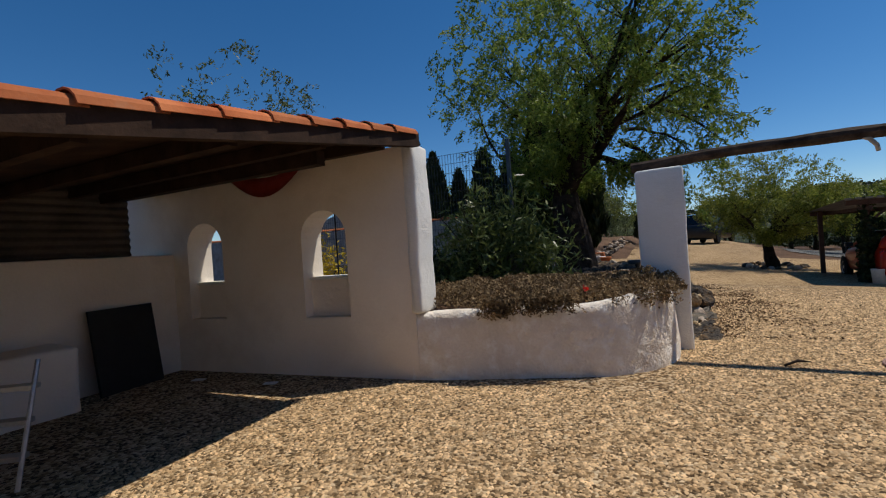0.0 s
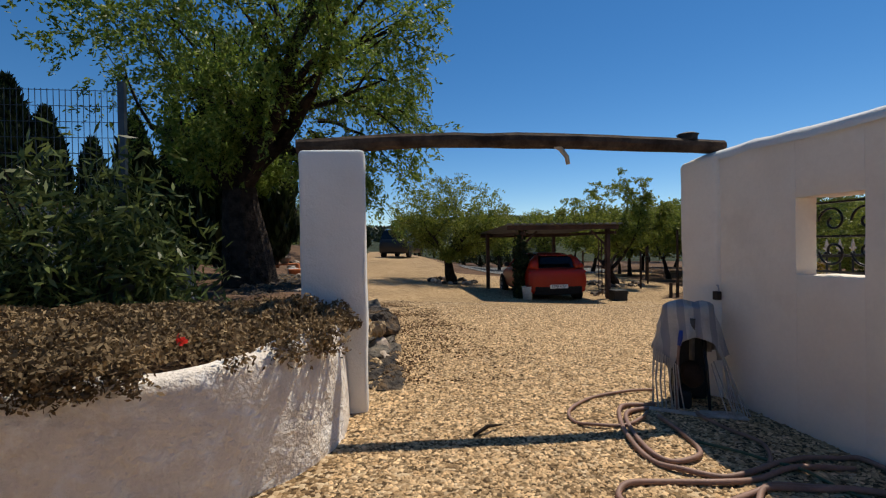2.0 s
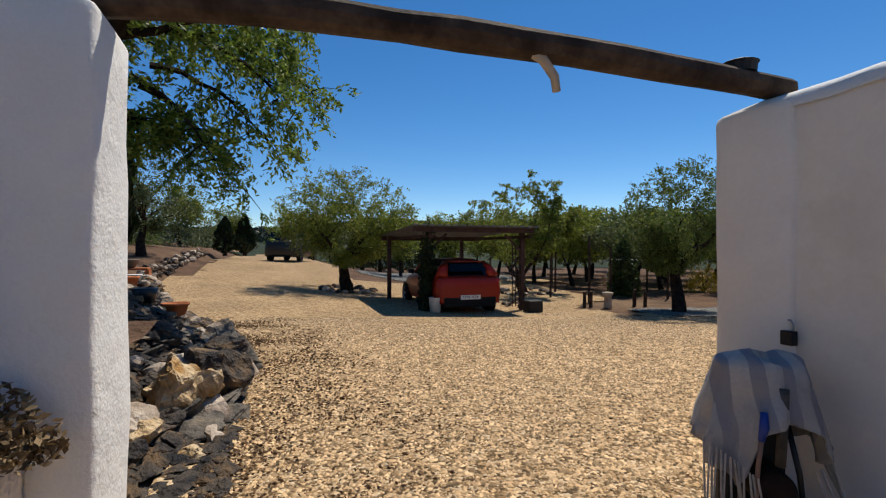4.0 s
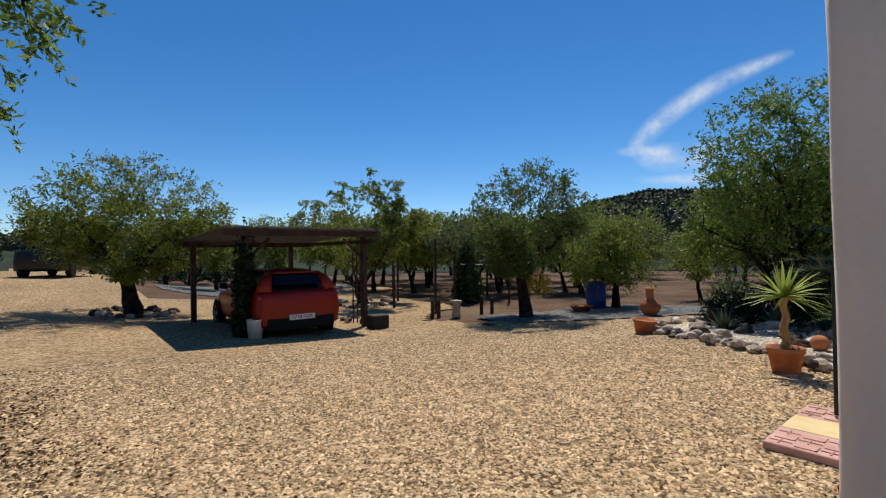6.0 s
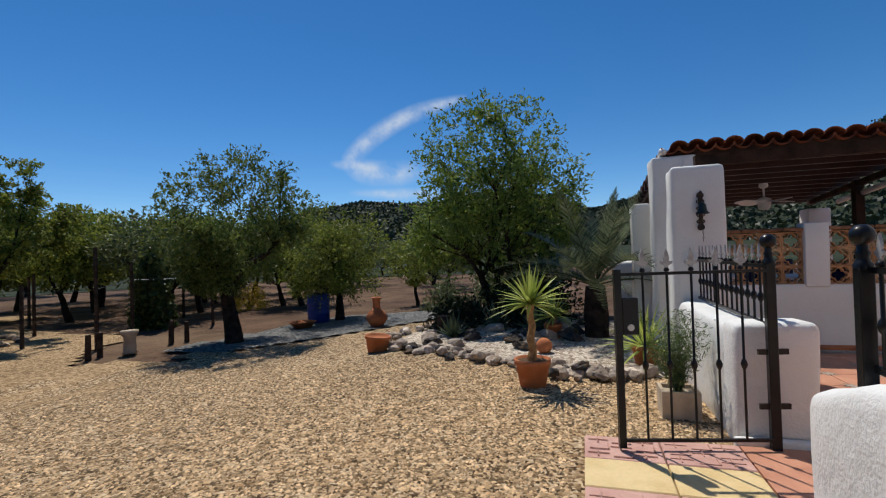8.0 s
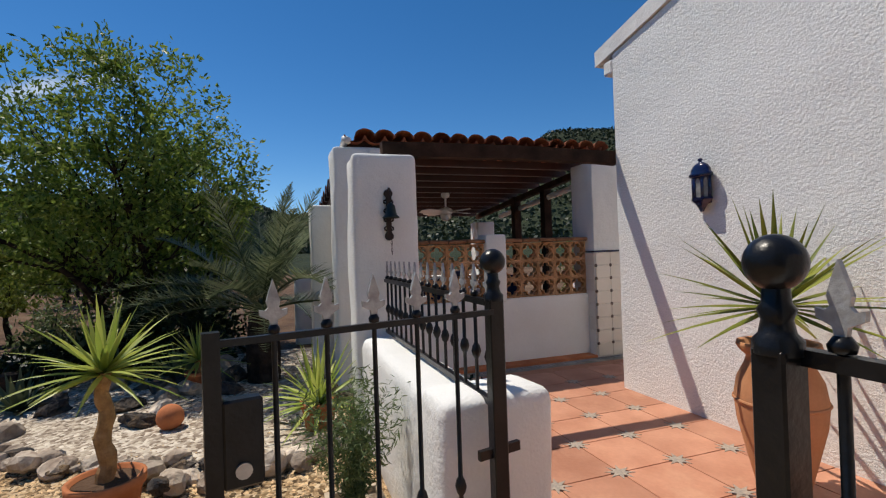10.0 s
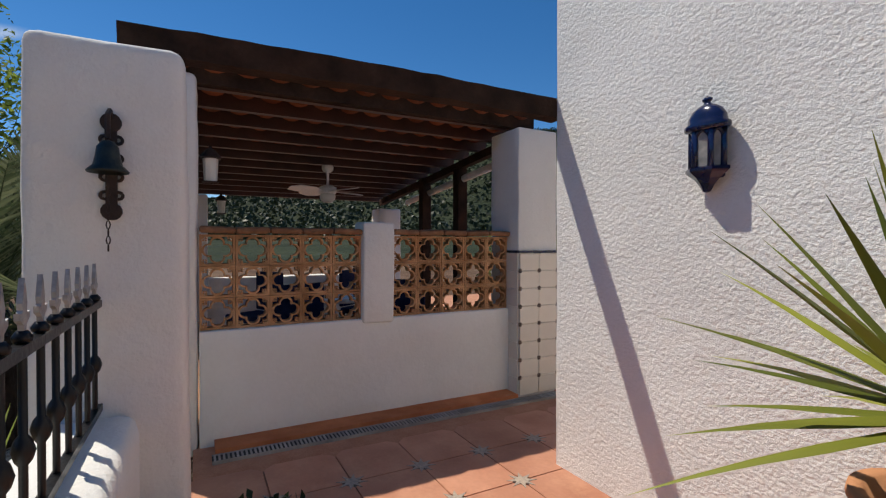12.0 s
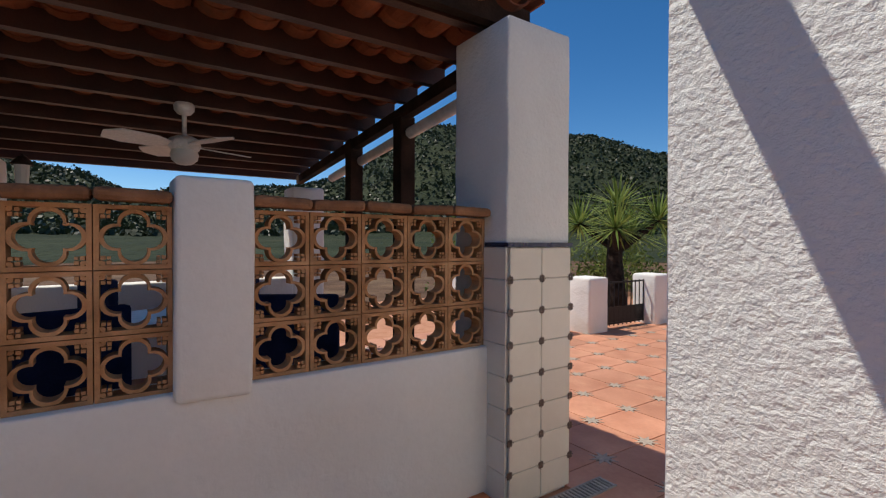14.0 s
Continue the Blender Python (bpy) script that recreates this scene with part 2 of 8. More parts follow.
M["yellowrock"] = surf("ochre_limestone", (0.34, 0.19, 0.065), (0.62, 0.50, 0.33), 7, 0.95, 1.0, 16, fine=0.35, bdist=0.06, stain=((0.16, 0.12, 0.09), 6, 0.6, 0.7))
M["bark"] = surf("dark_grooved_bark", (0.014, 0.010, 0.008), (0.050, 0.037, 0.029), 8, 0.95, 1.0, 22, fine=0.35, bdist=0.03)
M["almond"] = leaf_material("almond_leaves", (0.05, 0.088, 0.018), (0.215, 0.26, 0.066), 0.42)
M["sunleaf"] = leaf_material("sunlit_almond_leaves", (0.07, 0.13, 0.018), (0.26, 0.33, 0.065), 0.42)
M["bright"] = leaf_material("young_almond_leaves", (0.075, 0.115, 0.015), (0.31, 0.335, 0.06), 0.42)
M["olive"] = leaf_material("grey_green_leaves", (0.06, 0.085, 0.03), (0.18, 0.21, 0.085), 0.3)
M["darkleaf"] = leaf_material("dark_evergreen_leaves", (0.008, 0.017, 0.006), (0.034, 0.052, 0.016), 0.15)
M["oleander"] = leaf_material("oleander_leaves", (0.022, 0.045, 0.010), (0.17, 0.21, 0.065), 0.3, 0.4)
M["dry"] = leaf_material("dried_brown_groundcover", (0.085, 0.052, 0.026), (0.33, 0.235, 0.125), 0.15, 0.8)
M["yucca"] = leaf_material("yellow_green_yucca_leaves", (0.22, 0.30, 0.05), (0.48, 0.52, 0.13), 0.35, 0.4)
M["agave"] = leaf_material("grey_agave_leaves", (0.06, 0.09, 0.055), (0.14, 0.17, 0.09), 0.1, 0.5)
M["palm"] = leaf_material("dusty_palm_leaflets", (0.04, 0.065, 0.03), (0.20, 0.235, 0.135), 0.2, 0.4)
M["rosemary"] = leaf_material("rosemary_needles", (0.06, 0.10, 0.035), (0.16, 0.21, 0.08), 0.2)
M["red_flower"] = leaf_material("red_petals", (0.5, 0.02, 0.02), (0.7, 0.05, 0.03), 0.3)
M["yellow_flower"] = leaf_material("yellow_blossom", (0.35, 0.25, 0.02), (0.6, 0.45, 0.04), 0.3)
M["concrete"] = surf("grey_concrete", (0.15, 0.145, 0.14), (0.25, 0.245, 0.235), 2, 0.95, 0.3, 40, fine=0.1)
M["carpaint"] = surf("metallic_red_car_paint", (0.30, 0.016, 0.006), (0.33, 0.020, 0.007), 30, 0.38, 0, 50, metal=0.0, fine=0, coat=0.15, spec=0.25)
M["blackpaint"] = surf("dark_blue_black_paint", (0.006, 0.008, 0.012), (0.008, 0.01, 0.014), 30, 0.4, 0, 50, fine=0, coat=0.1)
M["rubber"] = surf("black_rubber", (0.012, 0.012, 0.012), (0.02, 0.02, 0.02), 20, 0.8, 0.1, 60)
M["carglass"] = surf("dark_tinted_glass", (0.006, 0.007, 0.008), (0.008, 0.009, 0.01), 10, 0.06, 0, 50, fine=0)
M["alloy"] = surf("alloy_metal", (0.35, 0.35, 0.36), (0.45, 0.45, 0.46), 10, 0.35, 0, 50, metal=0.8)
M["chrome"] = surf("chrome", (0.7, 0.7, 0.7), (0.75, 0.75, 0.75), 10, 0.12, 0, 50, metal=1.0, fine=0)
M["taillight"] = surf("red_lamp_plastic", (0.5, 0.01, 0.008), (0.55, 0.015, 0.01), 10, 0.15, 0, 50, fine=0, coat=0.5)
M["plate"] = surf("white_plate", (0.75, 0.75, 0.73), (0.8, 0.8, 0.78), 10, 0.35, 0, 50, fine=0)
M["ink"] = surf("black_print", (0.01, 0.01, 0.01), (0.012, 0.012, 0.012), 10, 0.5, 0, 50, fine=0)
M["bluedrum"] = surf("blue_plastic", (0.01, 0.035, 0.22), (0.015, 0.05, 0.30), 3, 0.45, 0.05, 20)
M["whiteplastic"] = surf("white_plastic", (0.68, 0.67, 0.64), (0.76, 0.75, 0.72), 4, 0.45, 0.05, 20)
M["cord"] = surf("dirty_white_cord", (0.34, 0.31, 0.27), (0.48, 0.45, 0.40), 12, 0.85, 0.1, 60)
M["hose"] = surf("dusty_brown_hose", (0.20, 0.115, 0.085), (0.30, 0.18, 0.14), 8, 0.6, 0.1, 60)
M["corrugated"] = surf("dark_corrugated_sheet", (0.06, 0.052, 0.045), (0.12, 0.10, 0.085), 3, 0.7, 0.2, 30, metal=0.1)
M["redcloth"] = surf("red_cloth", (0.42, 0.06, 0.04), (0.55, 0.12, 0.09), 6, 0.9, 0.2, 90)
M["blackboard"] = surf("black_panel", (0.008, 0.008, 0.008), (0.018, 0.016, 0.015), 5, 0.7, 0.1, 30)
M["pinkslab"] = surf("pink_stamped_concrete", (0.50, 0.285, 0.235), (0.62, 0.385, 0.32), 5, 0.9, 0.4, 45, fine=0.12, rand=0.06)
M["yellowslab"] = surf("yellow_concrete", (0.62, 0.46, 0.22), (0.72, 0.56, 0.30), 5, 0.9, 0.3, 45, fine=0.1)
M["stonebox"] = surf("cast_stone", (0.45, 0.36, 0.26), (0.58, 0.48, 0.36), 8, 0.9, 0.4, 50, fine=0.1)
M["greystone"] = surf("grey_cut_stone", (0.28, 0.26, 0.24), (0.42, 0.40, 0.37), 6, 0.9, 0.4, 40, fine=0.15, rand=0.2)
M["wire"] = surf("green_grey_wire", (0.03, 0.045, 0.06), (0.05, 0.07, 0.085), 10, 0.5, 0, 50, metal=0.4)
M["white_enamel"] = surf("white_enamel", (0.72, 0.71, 0.68), (0.78, 0.77, 0.74), 5, 0.35, 0, 50)
M["frosted"] = surf("frosted_lamp_glass", (0.60, 0.60, 0.56), (0.68, 0.68, 0.64), 5, 0.3, 0, 50, fine=0.03)
M["wicker"] = surf("dusty_cane", (0.25, 0.14, 0.06), (0.4, 0.25, 0.12), 20, 0.8, 0.3, 90)


# ---- mesh helpers ----
def part(name, bm, material, parent, label="", kind="", smooth=False):
    """One mesh object from a bmesh, under a thing or a part."""
    me = bpy.data.meshes.new(name)
    bm.to_mesh(me)
    bm.free()
    me.materials.append(material)
    if smooth:
        me.polygons.foreach_set("use_smooth", [True] * len(me.polygons))
    ob = new(name, me)
    ob.parent = parent
    return tagged(ob, label=label, kind=kind)


def thing(name, label, category, at=(0, 0, 0), group="", kind="", turn=0):
    ob = new(name)
    ob.matrix_basis = pose(*at, 0, 0, turn)
    return tagged(ob, label, category, group, kind)


def single(name, bm, material, label, category, group="", kind="", smooth=False, at=None):
    ob = part(name, bm, material, None, label, kind, smooth)
    if at is not None:
        ob.matrix_basis = at
    return tagged(ob, label, category, group, kind)


def piece(name, mesh, parent, m):
    ob = new(name, mesh)
    ob.parent = parent
    ob.matrix_basis = m
    return ob


def mesh_of(name, bm, material, smooth=False):
    me = bpy.data.meshes.new(name)
    bm.to_mesh(me)
    bm.free()
    me.materials.append(material)
    if smooth:
        me.polygons.foreach_set("use_smooth", [True] * len(me.polygons))
    return me


def box(bm, x0, x1, y0, y1, z0, z1, m=None):
    vs = [Vector(p) for p in ((x0, y0, z0), (x1, y0, z0), (x1, y1, z0), (x0, y1, z0), (x0, y0, z1), (x1, y0, z1), (x1, y1, z1), (x0, y1, z1))]
    v = [bm.verts.new(m @ p if m else p) for p in vs]
    for f in ((3, 2, 1, 0), (4, 5, 6, 7), (0, 1, 5, 4), (1, 2, 6, 5), (2, 3, 7, 6), (3, 0, 4, 7)):
        bm.faces.new([v[i] for i in f])
    return v


def boxes(*args):
    bm = bmesh.new()
    for a in args:
        box(bm, *a)
    return bm


def bevelled(bm, width, segments=2):
    bmesh.ops.bevel(bm, geom=bm.edges[:], offset=width, segments=segments, affect="EDGES", profile=0.5)
    return bm


def slab(x0, x1, y0, y1, z0, z1, r=0.03, step=0.16, wobble=0.008, top=None, seed=0.0):
    """A hand-plastered block: rounded edges, uneven faces. top(x, y) may raise or lower the upper side."""
    def cuts(a, b):
        n = max(1, int(round((b - a - 2 * r) / step)))
        mid = [a + r + (b - a - 2 * r) * i / n for i in range(n + 1)]
        return [a, a + r * 0.35] + mid + [b - r * 0.35, b]
    X, Y, Z = cuts(x0, x1), cuts(y0, y1), cuts(z0, z1)
    bm = bmesh.new()
    made = {}

    def vert(i, j, k):
        if (i, j, k) not in made:
            p = Vector((X[i], Y[j], Z[k]))
            c = Vector((min(max(p.x, x0 + r), x1 - r), min(max(p.y, y0 + r), y1 - r), min(max(p.z, z0 + r), z1 - r)))
            d = p - c
            if d.length > 0:
                p = c + d.normalized() * r
            w = noise.noise_vector(p * 2.3 + Vector((seed, 0, 0))) * wobble + noise.noise_vector(p * 9.0) * wobble * 0.4
            p = p + w
            if top:
                p.z = z0 + (p.z - z0) * (top(p.x, p.y) - z0) / (z1 - z0)
            made[(i, j, k)] = bm.verts.new(p)
        return made[(i, j, k)]
    nx, ny, nz = len(X) - 1, len(Y) - 1, len(Z) - 1
    for i in range(nx):
        for j in range(ny):
            bm.faces.new([vert(i, j, 0), vert(i, j + 1, 0), vert(i + 1, j + 1, 0), vert(i + 1, j, 0)])
            bm.faces.new([vert(i, j, nz), vert(i + 1, j, nz), vert(i + 1, j + 1, nz), vert(i, j + 1, nz)])
    for i in range(nx):
        for k in range(nz):
            bm.faces.new([vert(i, 0, k), vert(i + 1, 0, k), vert(i + 1, 0, k + 1), vert(i, 0, k + 1)])
            bm.faces.new([vert(i, ny, k), vert(i, ny, k + 1), vert(i + 1, ny, k + 1), vert(i + 1, ny, k)])
    for j in range(ny):
        for k in range(nz):
            bm.faces.new([vert(0, j, k), vert(0, j, k + 1), vert(0, j + 1, k + 1), vert(0, j + 1, k)])
            bm.faces.new([vert(nx, j, k), vert(nx, j + 1, k), vert(nx, j + 1, k + 1), vert(nx, j, k + 1)])
    return bm


def tube(bm, pts, radii, sides=8, caps=True):
    """A tapered tube along a line of points."""
    pts = [Vector(p) for p in pts]
    if not hasattr(radii, "__len__"):
        radii = [radii] * len(pts)
    rings = []
    side = None
    for i, p in enumerate(pts):
        d = (pts[min(i + 1, len(pts) - 1)] - pts[max(i - 1, 0)]).normalized()
        if side is None:
            side = d.orthogonal().normalized()
        side = (side - d * side.dot(d))
        side = side.normalized() if side.length > 1e-6 else d.orthogonal().normalized()
        up = d.cross(side)
        rings.append([bm.verts.new(p + (side * math.cos(a) + up * math.sin(a)) * radii[i]) for a in (2 * math.pi * k / sides for k in range(sides))])
    for a, b in zip(rings, rings[1:]):
        for k in range(sides):
            bm.faces.new([a[k], a[(k + 1) % sides], b[(k + 1) % sides], b[k]])
    if caps:
        bm.faces.new(rings[0][::-1])
        bm.faces.new(rings[-1])
    return bm


def lathe(bm, profile, sides=24, m=None, centre=(0, 0, 0)):
    """A turned shape from (radius, height) pairs, closed on the axis where the radius is 0."""
    c = Vector(centre)
    rings = []
    for r, z in profile:
        if r <= 1e-6:
            p = c + Vector((0, 0, z))
            rings.append([bm.verts.new(m @ p if m else p)])
        else:
            ring = []
            for k in range(sides):
                a = 2 * math.pi * k / sides
                p = c + Vector((r * math.cos(a), r * math.sin(a), z))
                ring.append(bm.verts.new(m @ p if m else p))
            rings.append(ring)
    for a, b in zip(rings, rings[1:]):
        for k in range(sides):
            k2 = (k + 1) % sides
            if len(a) == 1 and len(b) == 1:
                continue
            if len(a) == 1:
                bm.faces.new([a[0], b[k2], b[k]])
            elif len(b) == 1:
                bm.faces.new([a[k], a[k2], b[0]])
            else:
                bm.faces.new([a[k], a[k2], b[k2], b[k]])
    return bm


def np_mesh(name, verts, faces, material):
    """A mesh from arrays: verts (n, 3), faces (m, k)."""
    me = bpy.data.meshes.new(name)
    nv, (nf, k) = len(verts), faces.shape
    me.vertices.add(nv)
    me.vertices.foreach_set("co", np.asarray(verts, dtype=np.float32).ravel())
    me.loops.add(nf * k)
    me.loops.foreach_set("vertex_index", faces.astype(np.int32).ravel())
    me.polygons.add(nf)
    me.polygons.foreach_set("loop_start", np.arange(0, nf * k, k, dtype=np.int32))
    me.update(calc_edges=True)
    me.materials.append(material)
    return me


def rock_mesh(name, material, seed, size=(1, 1, 0.7), detail=2, rough=0.35, strata=False):
    rng = random.Random(seed)
    bm = bmesh.new()
    bmesh.ops.create_icosphere(bm, subdivisions=detail, radius=0.5)
    off = Vector((rng.uniform(0, 99), rng.uniform(0, 99), 0))
    planes = [Vector((rng.gauss(0, 1), rng.gauss(0, 1), rng.gauss(0, 1))).normalized() for _ in range(7)]
    for v in bm.verts:
        p = v.co.copy()
        for n in planes:
            d = p.dot(n) - 0.30
            if d > 0:
                p -= n * d * 0.85
        p += noise.noise_vector(p * 3 + off) * rough * 0.25
        p += noise.noise_vector(p * 8 + off) * rough * 0.13
        if strata:
            layer = math.floor(p.z * 9 + 0.8 * noise.noise(p * 2 + off))
            p += Vector((math.sin(layer * 12.9 + seed), math.sin(layer * 7.7 + seed), 0)) * 0.05
        v.co = Vector((p.x * size[0], p.y * size[1], p.z * size[2]))
    return mesh_of(name, bm, material)


# ---- ground ----
def step(a, b, v):
    u = min(max((v - a) / (b - a), 0.0), 1.0)
    return u * u * (3 - 2 * u)


BANK = ((0.0, 0.05), (8.4, 0.05), (9.6, 0.12), (11.8, -0.20), (13.2, -0.75), (14.8, -1.40), (17.7, -1.95), (22.0, -3.0), (30.0, -2.7), (38.0, -1.9), (60.0, -1.9), (200.0, -1.9))


def bank_edge(y):
    """Where the raised bank meets the drive."""
    for (ya, xa), (yb, xb) in zip(BANK, BANK[1:]):
        if y <= yb:
            return xa + (xb - xa) * max(0.0, y - ya) / (yb - ya)
    return BANK[-1][1]


def ground(x, y):
    z = -0.37 * step(6.5, 14, y) * step(-1.9, 7.5, x)
    z += 0.65 * step(19.6, 31, y) * (1 - step(1.9, 8.4, x))
    if y > 6.0:
        e = bank_edge(y)
        z += 0.62 * step(e + 0.05, e - 1.0, x) * step(6.0, 6.9, y)
        z += 0.55 * step(e - 1.0, e - 6, x) * step(10, 16, y)
    r = math.hypot(x - 6, y - 7)
    if r > 40:
        z += 0.02 * (r - 40) * step(40, 90, r)
    return z


RIDGE = ((60, 2.0), (20, 2.0), (0, 2.2), (-12, 3.2), (-25, 3.0), (-40, 3.0), (-52, 3.6), (-58, 5.7), (-64, 6.5), (-72, 6.2), (-80, 7.1),
         (-86, 6.5), (-91, 4.9), (-97, 5.9), (-105, 6.1), (-112, 7.2), (-118, 10.7), (-123, 13.2), (-131, 12.8), (-140, 11.8), (-150, 9.2), (-165, 5.7), (-200, 2.6), (-260, 2.1), (-300, 1.6))


def ridge(az):
    while az > 60:
        az -= 360
    while az < -300:
        az += 360
    for (a0, e0), (a1, e1) in zip(RIDGE, RIDGE[1:]):
        if a0 >= az >= a1:
            u = (a0 - az) / (a0 - a1)
            return e0 + (e1 - e0) * u * u * (3 - 2 * u)
    return 2.0


def polar_terrain(name, radii, material, label, category, sectors=240):
    bm = bmesh.new()
    rings = []
    for r in radii:
        ring = []
        for k in range(sectors):
            a = 2 * math.pi * k / sectors
            x, y = 6 + r * math.sin(a), 7 + r * math.cos(a)
            z = ground(x, y)
            if r > 110:
                top = 420 * math.tan(radians(ridge(-math.degrees(a)))) * (1 if r < 430 else 0.8)
                lump = noise.noise(Vector((x * 0.012, y * 0.012, 3))) * 5 + noise.noise(Vector((x * 0.05, y * 0.05, 9))) * 1.6
                z = z * (1 - step(110, 200, r)) + (top + lump * 0.5) * step(110, 420, r) ** 1.15
            ring.append(bm.verts.new((x, y, z)))
        rings.append(ring)
    for a, b in zip(rings, rings[1:]):
        for k in range(sectors):
            k2 = (k + 1) % sectors
            bm.faces.new([a[k], b[k], b[k2], a[k2]])
    return single(name, bm, material, label, category, kind="structure", smooth=True)


def patch(name, inside, x0, x1, y0, y1, lift, material, label, category, grid=0.25):
    """A sheet that follows the ground, cut to the cells whose middles lie inside."""
    bm = bmesh.new()
    made = {}
    nx, ny = int((x1 - x0) / grid), int((y1 - y0) / grid)

    def vert(i, j):
        if (i, j) not in made:
            x, y = x0 + i * grid, y0 + j * grid
            made[(i, j)] = bm.verts.new((x, y, ground(x, y) + lift))
        return made[(i, j)]
    for i in range(nx):
        for j in range(ny):
            if inside(x0 + (i + 0.5) * grid, y0 + (j + 0.5) * grid):
                bm.faces.new([vert(i, j), vert(i + 1, j), vert(i + 1, j + 1), vert(i, j + 1)])
    return single(name, bm, material, label, category, kind="structure", smooth=True)


def near_ground():
    bm = bmesh.new()
    g = 0.5
    x0, y0, n = -46, -40, 200
    grid = [[bm.verts.new((x0 + i * g, y0 + j * g, ground(x0 + i * g, y0 + j * g) - 0.03)) for j in range(n)] for i in range(n)]
    for i in range(n - 1):
        for j in range(n - 1):
            bm.faces.new([grid[i][j], grid[i + 1][j], grid[i + 1][j + 1], grid[i][j + 1]])
    return single("ground", bm, M["soil"], "dry reddish brown earth of the orchard", "ground", kind="structure", smooth=True)


near_ground()
polar_terrain("backdrop", [36, 45, 60, 85, 110, 135, 160, 190, 220, 250, 280, 310, 340, 370, 400, 425, 470, 560, 800, 1600, 3000], M["hill"], "dark wooded hills rising round the valley", "hills")


def wavy(x, y, a=0.5, s=0.35):
    return noise.noise(Vector((x * s, y * s, 5))) * a + noise.noise(Vector((x * 2.2, y * 2.2, 7))) * a * 0.3


def in_gravel(x, y):
    if y > 13.3 + wavy(x, y, 1.5, 0.45) + 1.5 * noise.noise(Vector((x * 1.2, y * 2.6, 11))) or x < bank_edge(y) - 0.05 + wavy(x, y, 0.2) and y > 6:
        return False
    if x > 9.4 - 0.1 * (y - 9.4) + wavy(x, y, 0.4) and y > 9.4:
        return y < 12.6 - 0.9 * (x - 9.4) + wavy(x, y, 0.4) or (x < 9.6 and y > 12)
    return (-9 < x < 9.4 and y > -9) or (x < 11 and 5.9 < y <= 9.4)


def in_track(x, y):
    mid = 1.2 - 0.01 * (y - 14)
    if y < 10.5:
        return False
    if 10.5 <= y < 21:
        return bank_edge(y) - 0.1 < x < 8.6 + 2.6 * step(14.5, 17.5, y) + wavy(x, y, 0.8)
    if y < 24:
        return bank_edge(y) - 0.1 < x < 11.5 + wavy(x, y, 0.8)
    return mid - 3.2 + wavy(x, y, 0.5) < x < mid + 2.6 + wavy(x, y, 0.6) or (9 < x < 14 and y < 26)


patch("gravel_yard", in_gravel, -9, 12, -9, 16, 0.004, M["gravel"], "golden limestone gravel of the yard", "gravel")
patch("road", in_track, -4, 15, 10.4, 60, 0.0015, M["track"], "pale sandy driveway with tree shadows", "driveway")
patch("ground_grey_gravel", lambda x, y: (x - 9.2) ** 2 / 20 + (y - 29) ** 2 / 24 < 1 + wavy(x, y, 0.1), 3.5, 15, 22, 36, 0.0, M["greygravel"], "flat patch of grey slate gravel under young trees", "gravel")
GARDEN = ((5.9, 7.55), (6.1, 7.5), (6.5, 7.42), (6.85, 7.5), (7.25, 7.75), (7.85, 8.2), (8.5, 8.65), (9.1, 9.0), (9.62, 9.25), (9.9, 9.4))


def garden_edge(y):
    """The stone edging of the rock garden."""
    for (ya, xa), (yb, xb) in zip(GARDEN, GARDEN[1:]):
        if y <= yb:
            return xa + (xb - xa) * (y - ya) / (yb - ya)
    return GARDEN[-1][1]


patch("ground_rock_garden", lambda x, y: x > garden_edge(y) + 0.06 and x < 11.4 and y < 9.65, 7.3, 11.5, 5.9, 9.8, 0.012, M["palegravel"], "pale chippings of the rock garden", "gravel", grid=0.12)
patch("ground_slate_chippings", lambda x, y: 9.6 < x < 14.5 and 12.6 - 0.9 * (x - 9.6) + wavy(x, y, 0.3) < y < 14.4 - 0.25 * (x - 9.6) + wavy(x, y, 0.3), 9, 15, 7, 15, 0.008, M["greygravel"], "grey chippings beside the gravel yard", "gravel")


